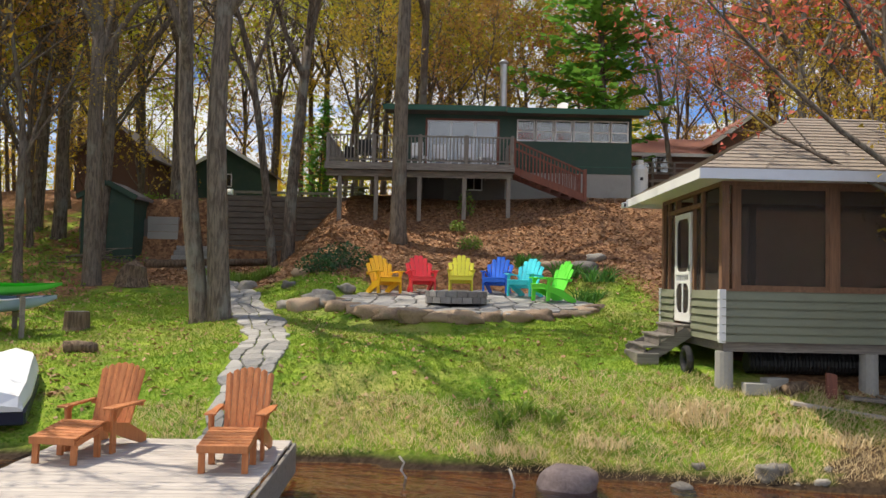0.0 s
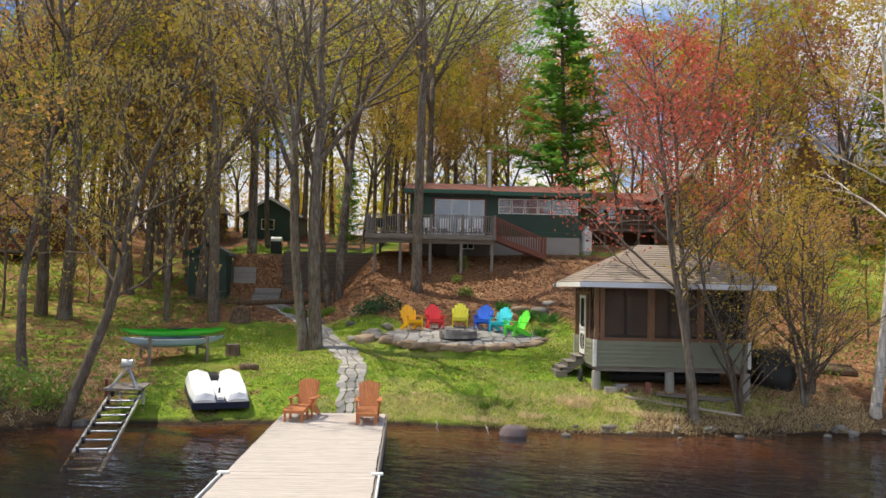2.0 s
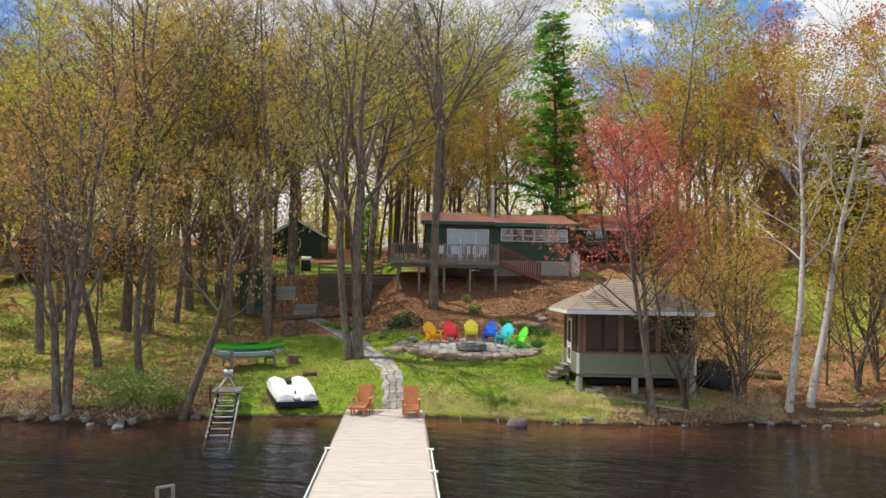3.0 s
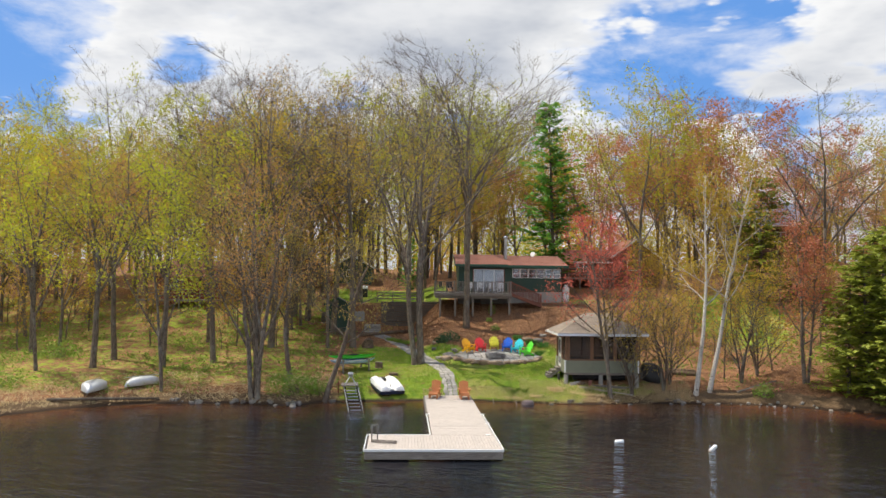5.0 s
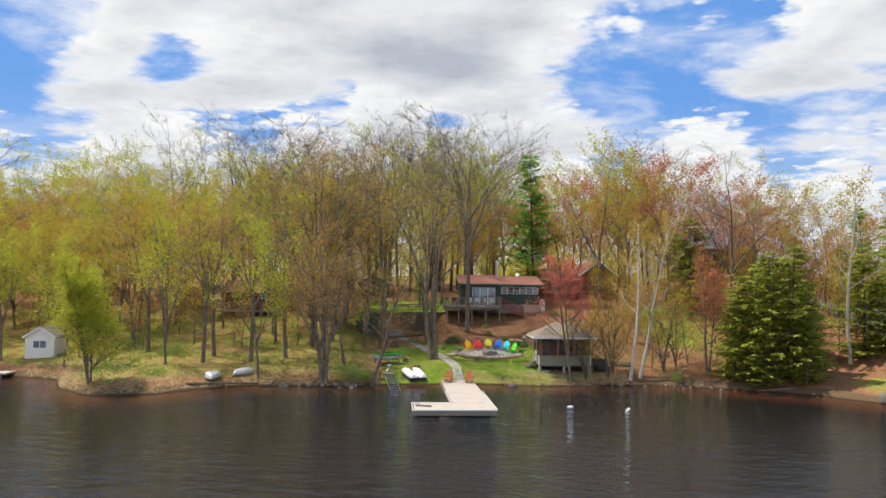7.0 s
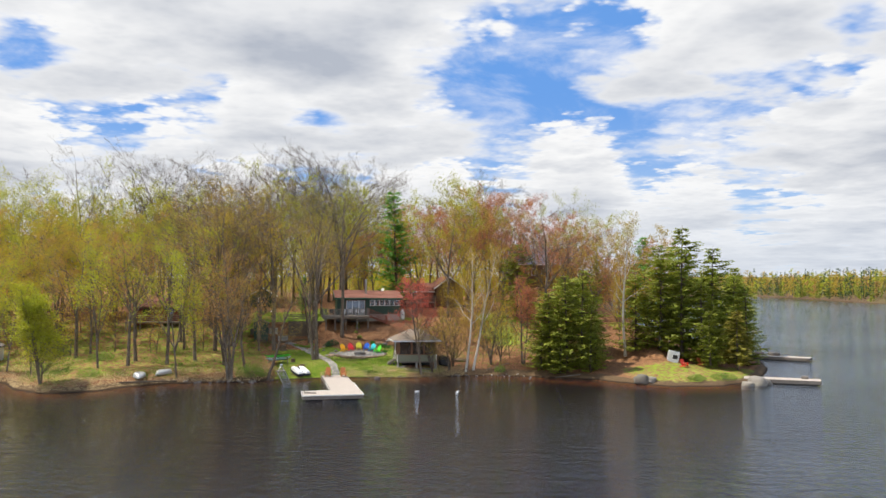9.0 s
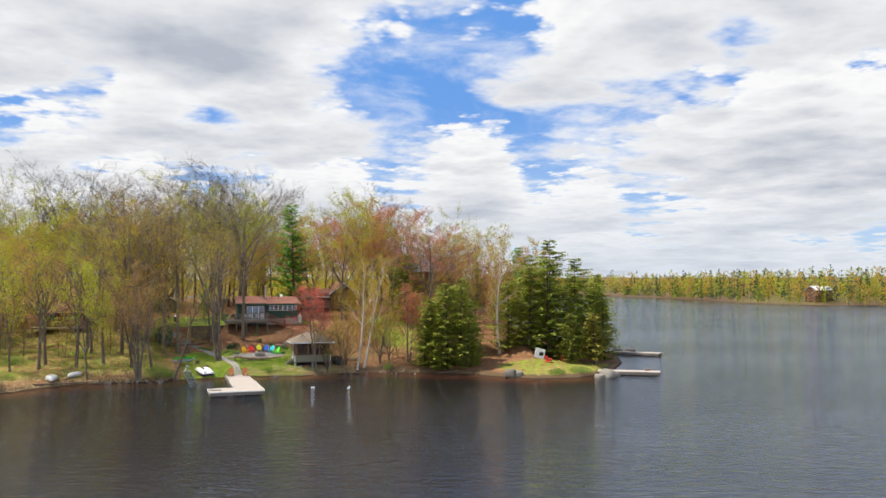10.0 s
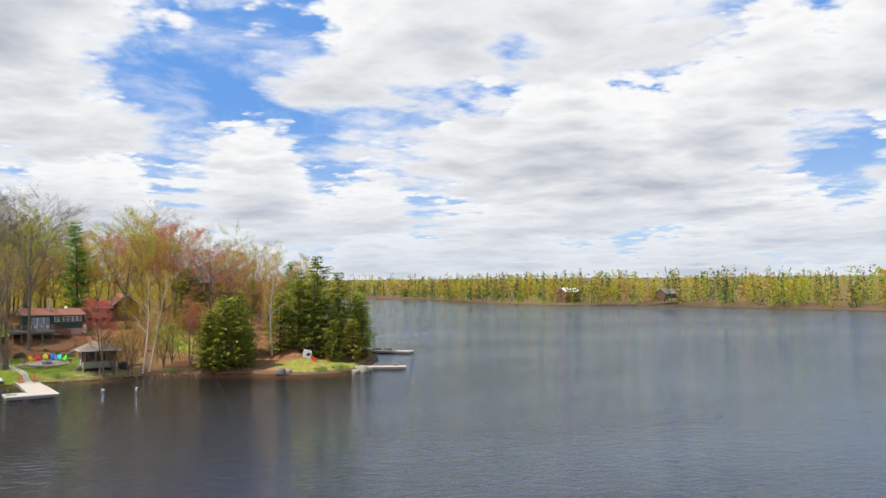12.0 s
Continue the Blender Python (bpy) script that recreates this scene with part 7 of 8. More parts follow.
for x, y, s in ((52, 32, 0.85), (46, 30, 0.8)):
    stand(pine, x, y, "pine rising above the point", "pine", scale=s)


# ---- low plants ----
def bush(x, y, r, h, n, size, mat, label, group=""):
    rr = random.Random(int(x * 31 + y * 17))
    st, lf = Shape(), Shape()
    for k in range(max(8, n // 40)):
        a = rr.uniform(0, 6.28)
        br = wander(rr, (rr.gauss(0, r * 0.15), rr.gauss(0, r * 0.15), -0.05), (math.cos(a) * 0.8, math.sin(a) * 0.8, 1.0), h * rr.uniform(0.6, 1.0), 3, 0.2)
        st.tube(br, [0.015, 0.011, 0.008, 0.004], 3, False)
    for _ in range(n):
        a, q = rr.uniform(0, 6.28), rr.random() ** 0.6
        leaf(lf, rr, Vector((r * q * math.cos(a), r * q * math.sin(a), h * rr.random() * (1.05 - 0.55 * q * q))), size)
    b = thing("bush", pose(x, y, spot(x, y)), label, "bush", group)
    part("stems", st, TWIG, b)
    part("leaves", lf, mat, b)


def clump(x, y, r, h, n, mat, label, group, wide=0.018):
    """Strap leaves rising from the ground."""
    rr = random.Random(int(x * 53 + y * 29))
    s = Shape()
    for _ in range(n):
        a, q = rr.uniform(0, 6.28), r * math.sqrt(rr.random())
        p = Vector((q * math.cos(a), q * math.sin(a), -0.02))
        o = Vector((rr.gauss(0, 0.35), rr.gauss(0, 0.35), 1)).normalized()
        l = h * rr.uniform(0.6, 1.15)
        side = o.cross(Vector((rr.gauss(0, 1), rr.gauss(0, 1), 0.1))).normalized() * wide
        m = p + o * l * 0.6
        e = p + o * l + Vector((o.x, o.y, -0.35)) * l * 0.35
        k = len(s.v)
        s.v += [tuple(p - side), tuple(p + side), tuple(m + side), tuple(m - side), tuple(e)]
        s.f += [(k, k + 1, k + 2, k + 3), (k + 3, k + 2, k + 4)]
    return solid("plant_clump", s, mat, label, "plant", group, m=pose(x, y, spot(x, y)))


BLADE = leafy("lily_blades", (0.060, 0.20, 0.030), (0.095, 0.26, 0.030), (0.045, 0.13, 0.03), scale=2.0)
SHRUB = leafy("dark_shrub", (0.025, 0.085, 0.028), (0.045, 0.125, 0.035), (0.015, 0.05, 0.02), scale=2.0)
FRESH = leafy("fresh_weeds", (0.16, 0.30, 0.030), (0.24, 0.33, 0.045), (0.10, 0.20, 0.03), scale=1.5)
DRY = leafy("dry_grass", (0.72, 0.58, 0.33), (0.78, 0.64, 0.39), (0.50, 0.36, 0.20), scale=1.5)
GRASS = leafy("lawn_blades", (0.095, 0.265, 0.010), (0.25, 0.37, 0.020), (0.22, 0.24, 0.040), scale=0.9)
DEAD = leafy("dead_leaves", (0.34, 0.18, 0.090), (0.50, 0.31, 0.17), (0.15, 0.072, 0.042), through=0.1, scale=1.2)
bush(-1.9, 26.4, 0.9, 0.75, 900, 0.10, SHRUB, "dark green juniper shrub on the slope", "shrubs on the slope")
bush(-2.6, 25.8, 0.6, 0.55, 500, 0.10, SHRUB, "dark green juniper shrub on the slope", "shrubs on the slope")
bush(2.0, 28.6, 0.4, 0.5, 300, 0.09, FRESH, "fresh green shrub on the slope", "shrubs on the slope")
bush(1.9, 31.0, 0.3, 1.0, 200, 0.10, FRESH, "fresh green shrub below the deck", "shrubs on the slope")
bush(1.6, 29.9, 0.3, 0.4, 200, 0.09, FRESH, "fresh green shrub on the slope", "shrubs on the slope")
bush(-12.4, 12.6, 1.7, 1.5, 1500, 0.13, FRESH, "low green bush at the water's edge", "bushes on the shore")
bush(-11.0, 13.6, 0.9, 1.0, 600, 0.12, FRESH, "low green bush at the water's edge", "bushes on the shore")
bush(-29.8, 10.5, 1.4, 0.9, 600, 0.13, FRESH, "low green bush at the water's edge", "bushes on the shore")
bush(-30.5, 20.0, 1.6, 1.3, 900, 0.14, FRESH, "green bush under the trees", "bushes on the shore")
bush(18.5, 13.6, 0.7, 1.0, 450, 0.12, FRESH, "green bush on the bank", "bushes on the shore")
bush(38.6, 0.6, 1.1, 0.7, 700, 0.13, FRESH, "yellow-green juniper mat on the point", "bushes on the shore")
bush(42.4, 1.2, 1.6, 0.8, 900, 0.13, FRESH, "yellow-green juniper mat on the point", "bushes on the shore")
for x, y, r in ((4.55, 25.0, 0.4), (5.0, 23.3, 0.35), (5.4, 24.2, 0.45), (3.6, 26.6, 0.3)):
    clump(x, y, r, 0.55, 110, BLADE, "clump of dark green strap leaves by the patio", "lilies")
for x, y in ((-5.6, 29.0), (-5.0, 28.7), (-6.2, 29.4), (-4.6, 28.9), (-6.8, 29.8)):
    clump(x, y, 0.35, 0.40, 130, FRESH, "bright green day lily shoots below the wall", "lilies")
for x, y in ((2.0, 14.35), (2.35, 14.5), (2.75, 14.2)):
    clump(x, y, 0.14, 0.35, 40, FRESH, "tuft of fresh green shoots on the bank", "shoots on the bank")
for x, y, h in ((4.55, 14.2, 0.5), (4.9, 14.0, 0.5), (5.2, 14.3, 0.4), (2.3, 13.75, 0.35), (1.7, 13.9, 0.3), (6.0, 13.7, 0.35), (3.4, 13.75, 0.35), (6.7, 13.4, 0.4), (7.6, 13.5, 0.4)):
    clump(x, y, 0.42, h * 0.62, 150, DRY, "tussock of dry straw-coloured grass on the bank", "dry tussocks", 0.008)


def scatter(name, label, count, seed, region, build, mat, cat):
    rr = random.Random(seed)
    s = Shape()
    xs = [rr.uniform(region[0], region[1]) for _ in range(count)]
    ys = [rr.uniform(region[2], region[3]) for _ in range(count)]
    zs = height(np.array(xs), np.array(ys))
    g, l = covers(np.array(xs), np.array(ys))
    d = inland(np.array(xs), np.array(ys), NEAR_LAND)
    for x, y, z, gg, ll, dd in zip(xs, ys, zs, g, l, d):
        build(s, rr, x, y, float(z), gg, ll, dd)
    return solid(name, s, mat, label, cat, kind="stuff")


def on_path(x, y):
    if (x - 1.62) ** 2 / 10.9 + (y - 22.9) ** 2 / 8.0 < 1:
        return True
    for (ax, ay, aw), (bx, by, bw) in zip(PATH_LINE, PATH_LINE[1:]):
        t = max(0, min(1, ((x - ax) * (bx - ax) + (y - ay) * (by - ay)) / ((bx - ax) ** 2 + (by - ay) ** 2)))
        if math.hypot(x - ax - t * (bx - ax), y - ay - t * (by - ay)) < 0.5:
            return True
    return 5.5 < x < 10.6 and 14.9 < y < 18.5


def blade(s, rr, x, y, z, g, l, d):
    if d < 0.35 or rr.random() > g + 0.03 or on_path(x, y):
        return
    a, h, w = rr.uniform(0, 6.28), rr.uniform(0.025, 0.07), rr.uniform(0.007, 0.015)
    n = len(s.v)
    ox, oy = w * math.cos(a), w * math.sin(a)
    s.v += [(x - ox, y - oy, z - 0.01), (x + ox, y + oy, z - 0.01), (x + rr.gauss(0, 0.035), y + rr.gauss(0, 0.035), z + h)]
    s.f.append((n, n + 1, n + 2))


def dead_leaf(s, rr, x, y, z, g, l, d):
    if d < 0.6 or rr.random() > max(0.11, l - 0.9 * g) or on_path(x, y):
        return
    q = rr.uniform(0.035, 0.075)
    a = rr.uniform(0, 6.28)
    t1, t2 = rr.gauss(0, 0.35), rr.gauss(0, 0.35)
    c, e = math.cos(a), math.sin(a)
    pts = [(-q, 0), (0, -q * 0.55), (q, 0), (0, q * 0.55)]
    n = len(s.v)
    s.v += [(x + u * c - v * e, y + u * e + v * c, z + 0.02 + u * t1 + v * t2) for u, v in pts]
    s.f.append((n, n + 1, n + 2, n + 3))


def straw(s, rr, x, y, z, g, l, d):
    if not 0.05 < d < (1.3 if x < 2.5 else 2.6) or rr.random() < 0.25 * d or on_path(x, y):
        return
    a, h, w = rr.uniform(0, 6.28), rr.uniform(0.05, 0.16), 0.007
    n = len(s.v)
    ox, oy = w * math.cos(a), w * math.sin(a)
    s.v += [(x - ox, y - oy, z - 0.01), (x + ox, y + oy, z - 0.01), (x + rr.gauss(0, 0.10), y + rr.gauss(-0.06, 0.10), z + h)]
    s.f.append((n, n + 1, n + 2))


scatter("lawn_grass", "short uneven green lawn grass", 140000, 1, (-10, 8, 13.5, 26), blade, GRASS, "grass")
scatter("leaf_litter", "dry brown fallen leaves on the slope", 60000, 2, (-9, 12, 13.5, 33), dead_leaf, DEAD, "fallen leaves")


def weed(s, rr, x, y, z, g, l, d):
    if d < 1.0 or rr.random() > 0.25 + 0.5 * g + 0.9 * wobble(np.array([x]), np.array([y]), 0.5, 14)[0]:
        return
    for _ in range(4):
        leaf(s, rr, Vector((x + rr.gauss(0, 0.15), y + rr.gauss(0, 0.15), z + rr.uniform(0.02, 0.28))), 0.13)


def big_leaf(s, rr, x, y, z, g, l, d):
    dead_leaf(s, rr, x, y, z, g, l, d)


scatter("ground_weeds", "fresh lime-green weeds on the forest floor", 13000, 6, (-44, -9.5, 6, 38), weed, FRESH, "weeds")
scatter("ground_weeds", "fresh lime-green weeds among the birches", 7000, 16, (10.5, 33, 12, 34), weed, FRESH, "weeds")
scatter("leaf_litter", "dry brown fallen leaves under the birches", 20000, 7, (10, 30, 10, 30), big_leaf, DEAD, "fallen leaves")
scatter("bank_straw", "dry straw grass along the bank", 70000, 3, (-4, 14, 12.5, 16.8), straw, DRY, "grass")


def bank_tuft(s, rr, x, y, z, g, l, d):
    """Bleached grass lying in tufts on the open bank under the trees."""
    if not 0.3 < d < 6.0 or rr.random() > 0.9 - 0.12 * d + 0.5 * wobble(np.array([x]), np.array([y]), 0.7, 21)[0]:
        return
    for _ in range(6):
        px, py, a = x + rr.gauss(0, 0.10), y + rr.gauss(0, 0.10), rr.uniform(0, 6.28)
        n = len(s.v)
        ox, oy = 0.016 * math.cos(a), 0.016 * math.sin(a)
        s.v += [(px - ox, py - oy, z - 0.02), (px + ox, py + oy, z - 0.02), (px + rr.gauss(0, 0.16), py + rr.gauss(-0.05, 0.16), z + rr.uniform(0.05, 0.22))]
        s.f.append((n, n + 1, n + 2))


scatter("bank_grass", "bleached straw grass on the open bank", 15000, 23, (-44, -10, 4, 22), bank_tuft, DRY, "grass")


# ---- stones and timber lying about ----
def boulder(x, y, r, seed, mat, label, group="", sink=0.35, flat=0.7):
    b = solid("boulder", Shape().lump((0, 0, 0), (r, r * 0.8, r * flat), seed, 14, 9, 0.3), mat, label, "boulder", group, smooth=True, m=pose(x, y, max(spot(x, y), -0.25) + r * flat * (1 - 2 * sink) * 0.6, 0, 0, seed * 37))
    return b


solid("boulder", Shape().lump((0, 0, 0), (0.42, 0.33, 0.27), 7, 16, 10, 0.16), ROCK_MAUVE, "smooth mauve boulder standing in the shallow water", "boulder", smooth=True, m=pose(2.78, 12.75, 0.02))
rr = random.Random(77)
for i in range(46):
    x = rr.uniform(4.2, 22)
    ys = np.linspace(9, 16, 60)
    y = float(ys[np.argmax(inland(np.full(60, x), ys, NEAR_LAND) > 0)])
    boulder(x, y + rr.uniform(-0.25, 0.25), rr.uniform(0.05, 0.17), 200 + i, ROCK_GREY, "grey stone at the water's edge", "shore stones", 0.3)
for i in range(30):
    x = rr.uniform(-20, -9.8)
    ys = np.linspace(9, 16, 60)
    y = float(ys[np.argmax(inland(np.full(60, x), ys, NEAR_LAND) > 0)])
    boulder(x, y + rr.uniform(-0.2, 0.3), rr.uniform(0.07, 0.22), 300 + i, ROCK_GREY, "grey stone at the water's edge", "shore stones", 0.3)
for i, (x, y, r) in enumerate(((-2.35, 21.9, 0.42), (-1.85, 22.2, 0.36), (-2.85, 22.3, 0.3), (-1.45, 21.5, 0.3), (-2.1, 22.9, 0.4), (-4.9, 27.0, 0.35), (-3.1, 26.0, 0.3), (-1.6, 24.4, 0.28), (5.2, 25.6, 0.45), (4.4, 26.2, 0.35), (5.8, 26.8, 0.3), (-3.2, 24.6, 0.25))):
    boulder(x, y, r, 400 + i, ROCK_GREY if i % 3 else ROCK, "weathered mossy boulder beside the patio", "boulders by the patio", 0.40, 0.55)
for i, (x, y, r) in enumerate(((32.6, 2.6, 0.9), (33.6, 1.9, 0.6), (45.5, -0.6, 1.2), (47.0, 0.0, 0.9), (44.2, -0.9, 0.8))):
    boulder(x, y, r, 500 + i, ROCK_GREY, "pale grey boulder at the point", "boulders at the point", 0.3)


def fallen(p, q, r, label, mat=LOG, group="fallen logs"):
    p, q = Vector(p), Vector(q)
    mid = p.lerp(q, 0.5) + Vector((random.uniform(-0.1, 0.1), random.uniform(-0.1, 0.1), 0.02))
    return solid("log", Shape().tube([p, mid, q], [r, r * 0.92, r * 0.8], 9), mat, label, "log", group, smooth=True)


def ground_log(x0, y0, x1, y1, r, label, mat=LOG, group="fallen logs"):
    return fallen((x0, y0, spot(x0, y0) + r * 0.6), (x1, y1, spot(x1, y1) + r * 0.6), r, label, mat, group)


random.seed(12)
ground_log(-9.6, 31.2, -5.4, 33.6, 0.16, "long fallen log below the retaining wall")
ground_log(13.4, 17.8, 15.3, 17.4, 0.15, "cut log in a small woodpile", group="woodpile")
ground_log(13.5, 18.1, 15.4, 17.8, 0.14, "cut log in a small woodpile", group="woodpile")
ground_log(13.6, 18.5, 15.5, 18.2, 0.15, "cut log in a small woodpile", group="woodpile")
ground_log(17.0, 14.2, 20.2, 15.6, 0.07, "bare driftwood branch on the bank", OLD_POST)
ground_log(24.6, 9.9, 27.5, 8.9, 0.06, "bare driftwood branch on the bank", OLD_POST)
ground_log(-26.5, 9.4, -20.6, 11.9, 0.10, "dark log along the waterline", BARK_DARK)
stump = thing("tree_stump", pose(-7.3, 20.6, spot(-7.3, 20.6)), "low cut stump used as a seat", "stump")
part("stump_body", Shape().tube([(0, 0, -0.1), (0, 0, 0.05), (0, 0, 0.40)], [0.34, 0.29, 0.27], 14), LOG, stump)
part("cut_face", Shape().tube([(0, 0, 0.401), (0, 0, 0.408)], 0.25, 14), OLD_WOOD, stump)
ground_log(-6.4, 18.0, -5.8, 18.1, 0.14, "short dark log on the lawn")
old = thing("old_stump", pose(-8.6, 27.3, spot(-8.6, 27.3)), "rotten broken tree stump beside the trunk", "stump")
part("stump_body", Shape().tube([(0, 0, -0.1), (0, 0.05, 0.3), (0.1, 0.0, 0.6), (0.05, 0.1, 0.72)], [0.55, 0.45, 0.35, 0.12], 11), LOG, old)
for k in range(34):
    a = random.uniform(0, 6.28)
    ln = random.uniform(0.8, 1.8)
    c = Vector((-11.2 + random.gauss(0, 0.7), 31.4 + random.gauss(0, 0.5), 0))
    z = spot(c.x, c.y) + 0.05 + 0.5 * random.random() * max(0, 1 - abs(c.x + 11.2))
    solid("stick", Shape().tube([c + Vector((-math.cos(a) * ln / 2, -math.sin(a) * ln / 2, z + random.uniform(-0.05, 0.15))), c + Vector((math.cos(a) * ln / 2, math.sin(a) * ln / 2, z + random.uniform(-0.05, 0.2)))], [0.025, 0.012], 5), BARK, "cut branch in a brush pile", "stick", "brush pile")
# boards, blocks and pipe under the gazebo
for p, q, w, lab in (((6.4, 14.25), (9.9, 13.95), 0.16, "long pale board lying on the leaves"), ((7.4, 14.55), (9.6, 14.5), 0.2, "pale grey board lying by the gazebo"), ((8.0, 14.75), (10.4, 14.7), 0.22, "grey beam lying under the gazebo")):
    solid("board", Shape().beam((*p, spot(*p) + 0.06), (*q, spot(*q) + 0.06), w, 0.06), DECKING if w < 0.2 else OLD_WOOD, lab, "board", "boards by the gazebo", bevel=0.006)
for i, (x, y) in enumerate(((6.05, 14.75), (6.4, 14.9))):
    solid("concrete_block", Shape().box(-0.2, 0.2, -0.1, 0.1, 0, 0.19), CONCRETE, "grey concrete block under the gazebo", "block", "blocks by the gazebo", bevel=0.01, m=pose(x, y, spot(x, y) - 0.03, 0, 0, 15 * i))
ground_log(6.45, 14.6, 6.85, 14.75, 0.11, "short cut log under the gazebo", LOG, "logs by the gazebo")
solid("leaning_board", Shape().box(-0.09, 0.09, -0.02, 0.02, 0, 0.42), RED_WOOD, "short brown board leaning under the gazebo", "board", m=pose(7.15, 14.55, spot(7.15, 14.55) - 0.02, -18, 12, 8))
pipe = Shape().tube([(6.2 + k * 0.03, 15.6, 1.45) for k in range(120)], [0.165 + 0.025 * (k % 2) for k in range(120)], 12)
solid("drain_pipe", pipe, BLACK, "black corrugated drain pipe under the gazebo", "pipe")
solid("pipe_coil", Shape().tube([(5.25 + 0.0 * a, 15.75 + 0.2 * math.cos(a), spot(5.3, 15.8) + 0.2 + 0.2 * math.sin(a)) for a in np.linspace(0, 6.283, 15)], 0.06, 8), BLACK, "coil of black corrugated pipe by the steps", "pipe")
tarp = solid("tarp_mound", Shape().lump((0, 0, 0), (0.75, 0.9, 0.85), 88, 16, 10, 0.18), BLACK, "mound under a black tarpaulin beside the gazebo", "tarpaulin", smooth=True, m=pose(11.75, 16.3, spot(11.75, 16.3) + 0.35))
# crooked sticks standing in the shallows
for x, y, pts in ((0.55, 13.0, ((0, 0, -0.3), (0.05, 0, 0.02), (-0.02, 0, 0.12), (0.02, 0, 0.22), (-0.05, 0.02, 0.30))), (2.02, 12.6, ((0, 0, -0.3), (0.02, 0, 0.05), (-0.05, 0, 0.25)))):
    solid("stick", Shape().tube(pts, 0.016, 6), BIRCH, "crooked pale stick rising from the shallow water", "stick", "sticks in the water", smooth=True, m=pose(x, y, 0))
# grill, picnic table on the terrace
gr = thing("barbecue_grill", pose(-10.2, 44.2, spot(-10.2, 44.2)), "black barbecue grill with pale lid on the terrace", "grill")
part("cart", Shape().box(-0.35, 0.35, -0.25, 0.25, 0.0, 0.85), BLACK, gr, bevel=0.02)
part("lid", Shape().tube([(-0.36, 0, 0.92), (0.36, 0, 0.92)], 0.24, 12), PLASTIC_WHITE, gr)
pt = thing("picnic_table", pose(-3.4, 41.2, spot(-3.4, 41.2)), "old grey wooden picnic table on the terrace", "table")
part("tabletop", Shape().box(-0.9, 0.9, -0.38, 0.38, 0.71, 0.75), OLD_WOOD, pt)
for s in (-1, 1):
    part("bench", Shape().box(-0.9, 0.9, s * 0.72 - 0.13, s * 0.72 + 0.13, 0.42, 0.46), OLD_WOOD, pt)
    part("leg", Shape().beam((s * 0.65, -0.75, 0), (s * 0.65, 0.3, 0.71), 0.05, 0.09).beam((s * 0.65, 0.75, 0), (s * 0.65, -0.3, 0.71), 0.05, 0.09), OLD_WOOD, pt)
fence = thing("rail_fence", pose(0, 0, 0), "low grey split-rail fence on the terrace", "fence")
for k in range(4):
    x = -8.6 + 1.5 * k
    part("post", Shape().box(x - 0.06, x + 0.06, 39.6, 39.72, spot(x, 39.6) - 0.2, spot(x, 39.6) + 0.95), OLD_POST, fence)
for h in (0.3, 0.6, 0.88):
    part("rail", Shape().box(-8.6, -4.1, 39.58, 39.62, spot(-6, 39.6) + h - 0.06, spot(-6, 39.6) + h + 0.06), OLD_WOOD, fence)


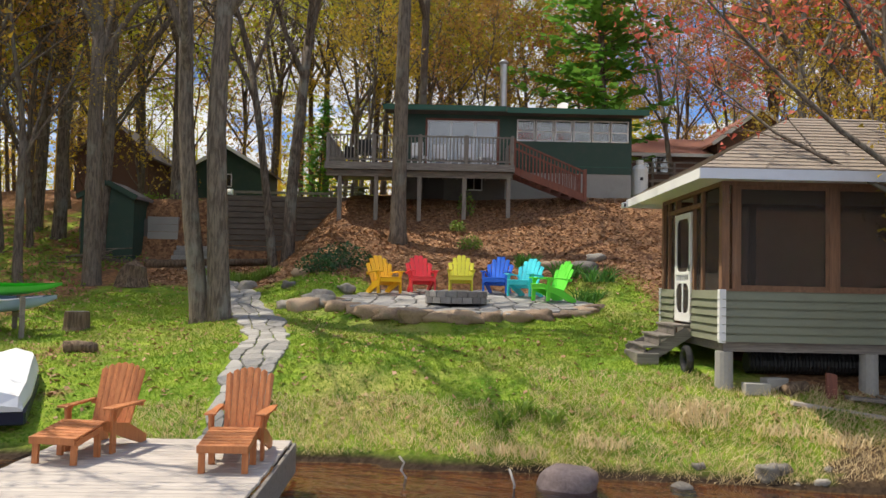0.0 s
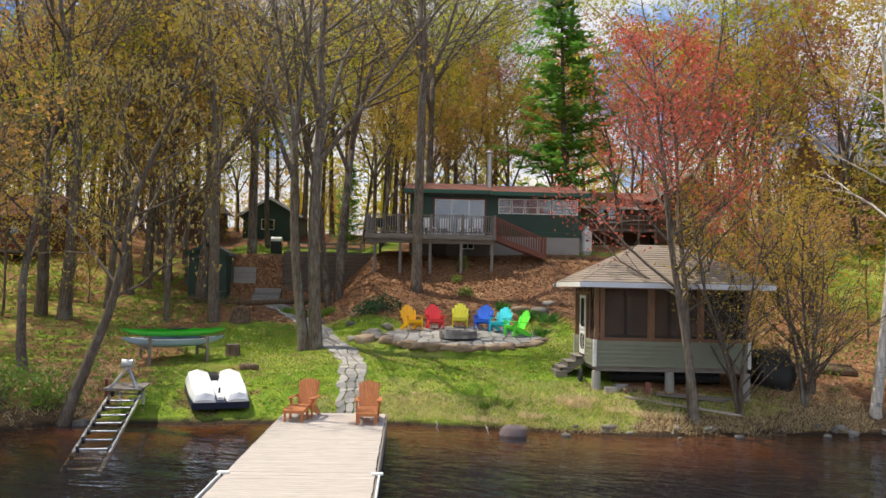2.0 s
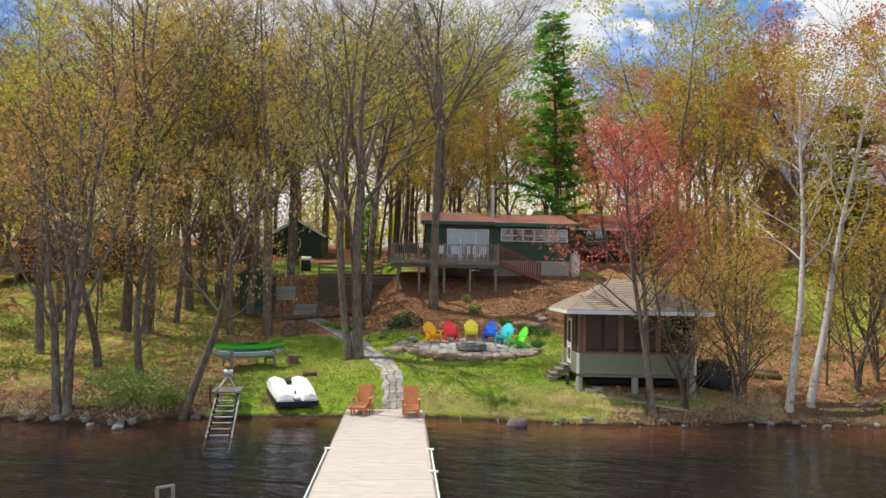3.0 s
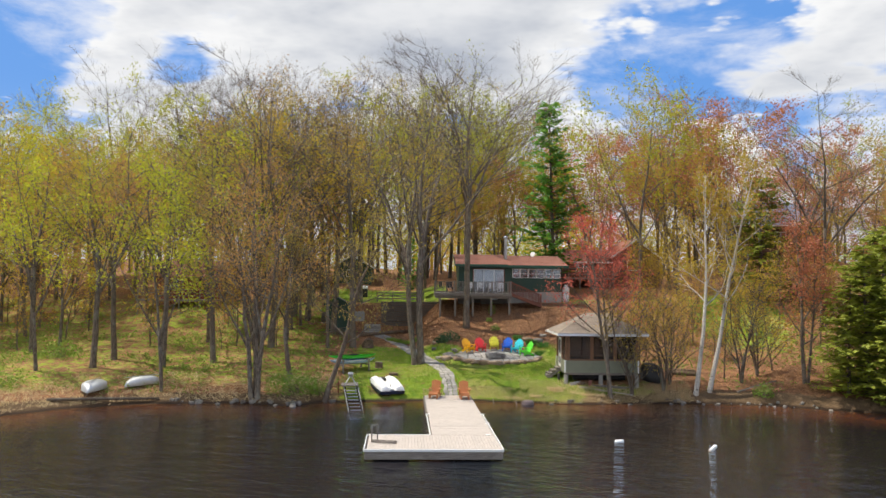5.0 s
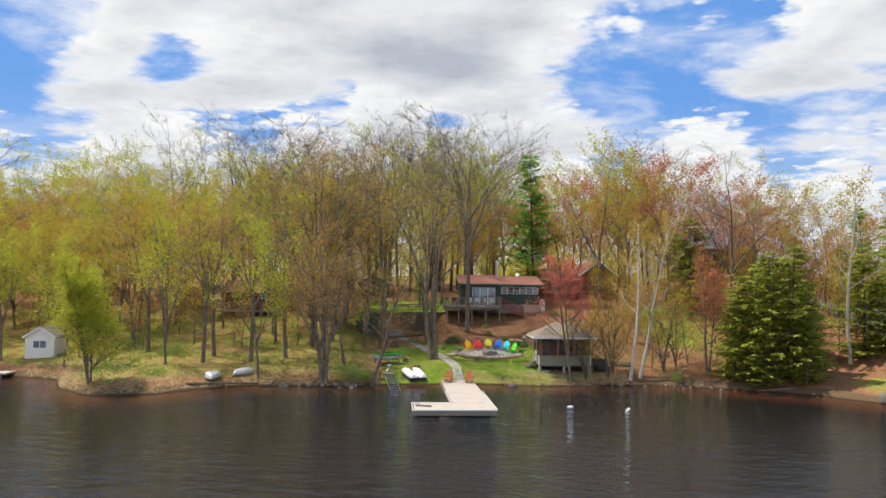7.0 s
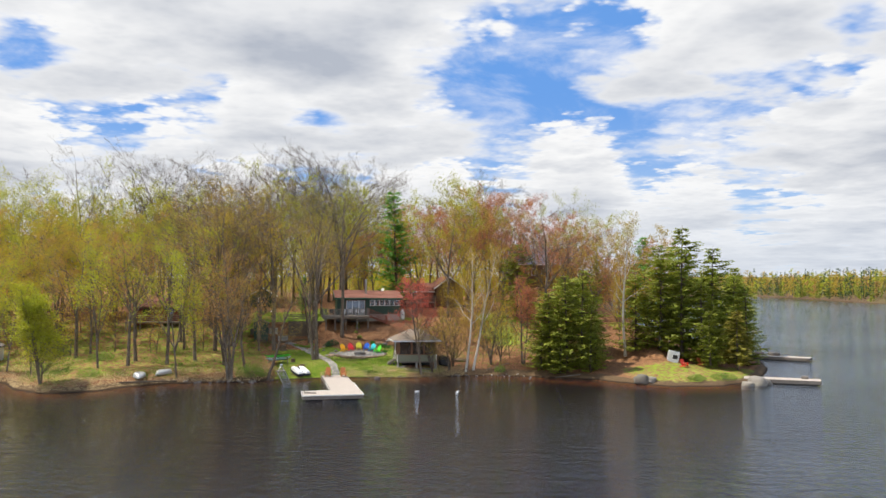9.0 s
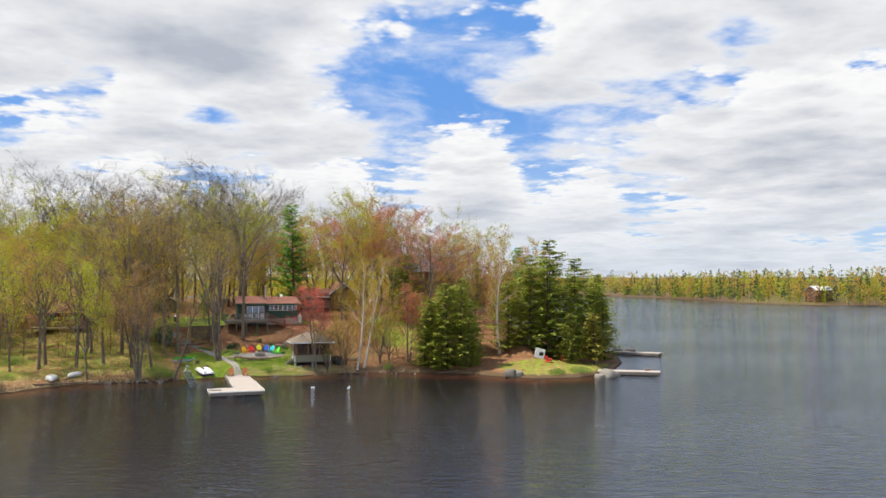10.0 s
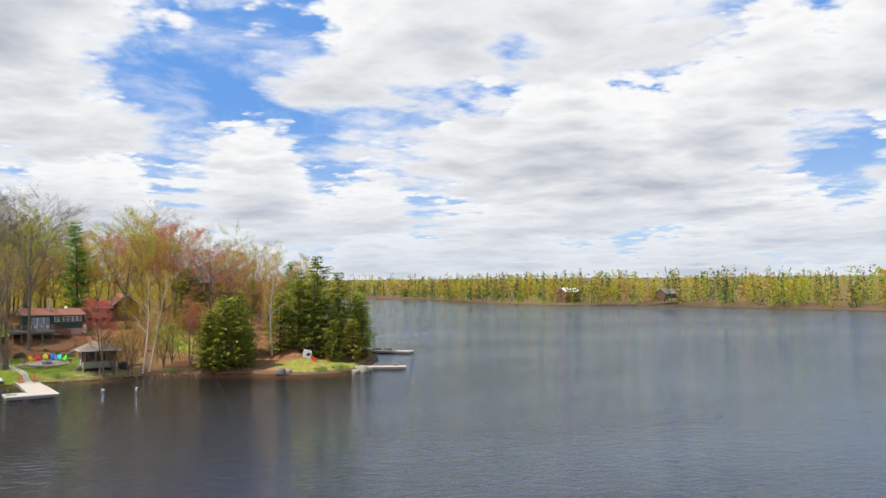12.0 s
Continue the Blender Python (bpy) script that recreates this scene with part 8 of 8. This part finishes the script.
# ---- the far shore and the back of the hill ----
def far_woods(name, label, mat, count, seed, conical, area, size, tall):
    rr = random.Random(seed)
    s = Shape()
    n = tries = 0
    while n < count and tries < count * 30:
        tries += 1
        x, y = rr.uniform(area[0], area[1]), rr.uniform(area[2], area[3])
        poly = FAR_LAND if area[0] > 80 else NEAR_LAND
        d = float(inland(np.array([x]), np.array([y]), poly)[0])
        if not area[4] < d < area[5] or rr.random() > math.exp(-(d - area[4]) / area[6]):
            continue
        n += 1
        z = spot(x, y)
        h = rr.uniform(*tall)
        w = h * (0.20 if conical else 0.33)
        for _ in range(46 if conical else 60 if size > 1 else 480):
            t = rr.random() ** (1.4 if conical else 0.7)
            a, q = rr.uniform(0, 6.28), math.sqrt(rr.random())
            r = w * (1 - t) if conical else w * math.sin(math.pi * (0.15 + 0.83 * t)) ** 0.7
            leaf(s, rr, Vector((x + r * q * math.cos(a), y + r * q * math.sin(a), z + h * (0.05 + 0.95 * t if conical else 0.05 + 0.95 * t))), size)
        k = len(s.v)
        s.v += [(x - 0.2, y, z - 0.2), (x + 0.2, y, z - 0.2), (x, y, z + h * 0.9)]
        s.f.append((k, k + 1, k + 2))
    return solid(name, s, mat, label, "woods", kind="stuff")


FAR = (180, 560, -60, 760)
far_woods("far_shore_trees", "pale tan trees along the far shore", LEAF_TAN, 180, 1, False, (*FAR, 2, 150, 60), 1.3, (9, 13))
far_woods("far_shore_trees", "lime-green trees along the far shore", LEAF_LIME, 260, 2, False, (*FAR, 3, 200, 90), 1.4, (9, 17))
far_woods("far_shore_trees", "olive trees along the far shore", LEAF_OLIVE, 260, 3, False, (*FAR, 1, 200, 80), 1.4, (9, 17))
far_woods("far_shore_conifers", "dark conifers along the far shore", NEEDLE_SPRUCE, 620, 4, True, (*FAR, 1, 180, 60), 1.2, (9, 19))
far_woods("far_shore_conifers", "cedars along the far shore", NEEDLE_CEDAR, 420, 5, True, (*FAR, 1, 120, 40), 1.2, (6, 11))
far_woods("hill_woods", "olive woods on the back of the hill", LEAF_OLIVE, 100, 6, False, (-120, 60, 66, 150, 3, 140, 60), 0.36, (9, 14))
far_woods("hill_woods", "lime woods on the back of the hill", LEAF_LIME, 120, 7, False, (-120, 60, 66, 150, 3, 140, 60), 0.36, (9, 14))
far_woods("hill_woods", "tan woods on the back of the hill", LEAF_TAN, 70, 9, False, (-120, 60, 66, 150, 3, 140, 60), 0.36, (9, 13))
far_woods("side_woods", "olive woods along the shore to the west", LEAF_OLIVE, 90, 8, False, (-150, -62, 26, 90, 4, 80, 60), 0.5, (13, 20))
fs = gable_house("far_house", "brown lakeside house with a pale metal roof on the far shore", 335.5, 347.5, 277, 285, 1.2, 8.4, 10.6, BROWN, BLUE_SHADE_WHITE, windows=((337.5, 339.5, 6.5, 8), (342.5, 344.5, 6.5, 8)), category="house")
gable_house("far_cabin", "dark cabin on the far shore", 356, 366, 212, 219, 4.5, 7.6, 10, BROWN, SHINGLE_GREY, windows=((358, 361, 5.6, 7),), category="cabin")
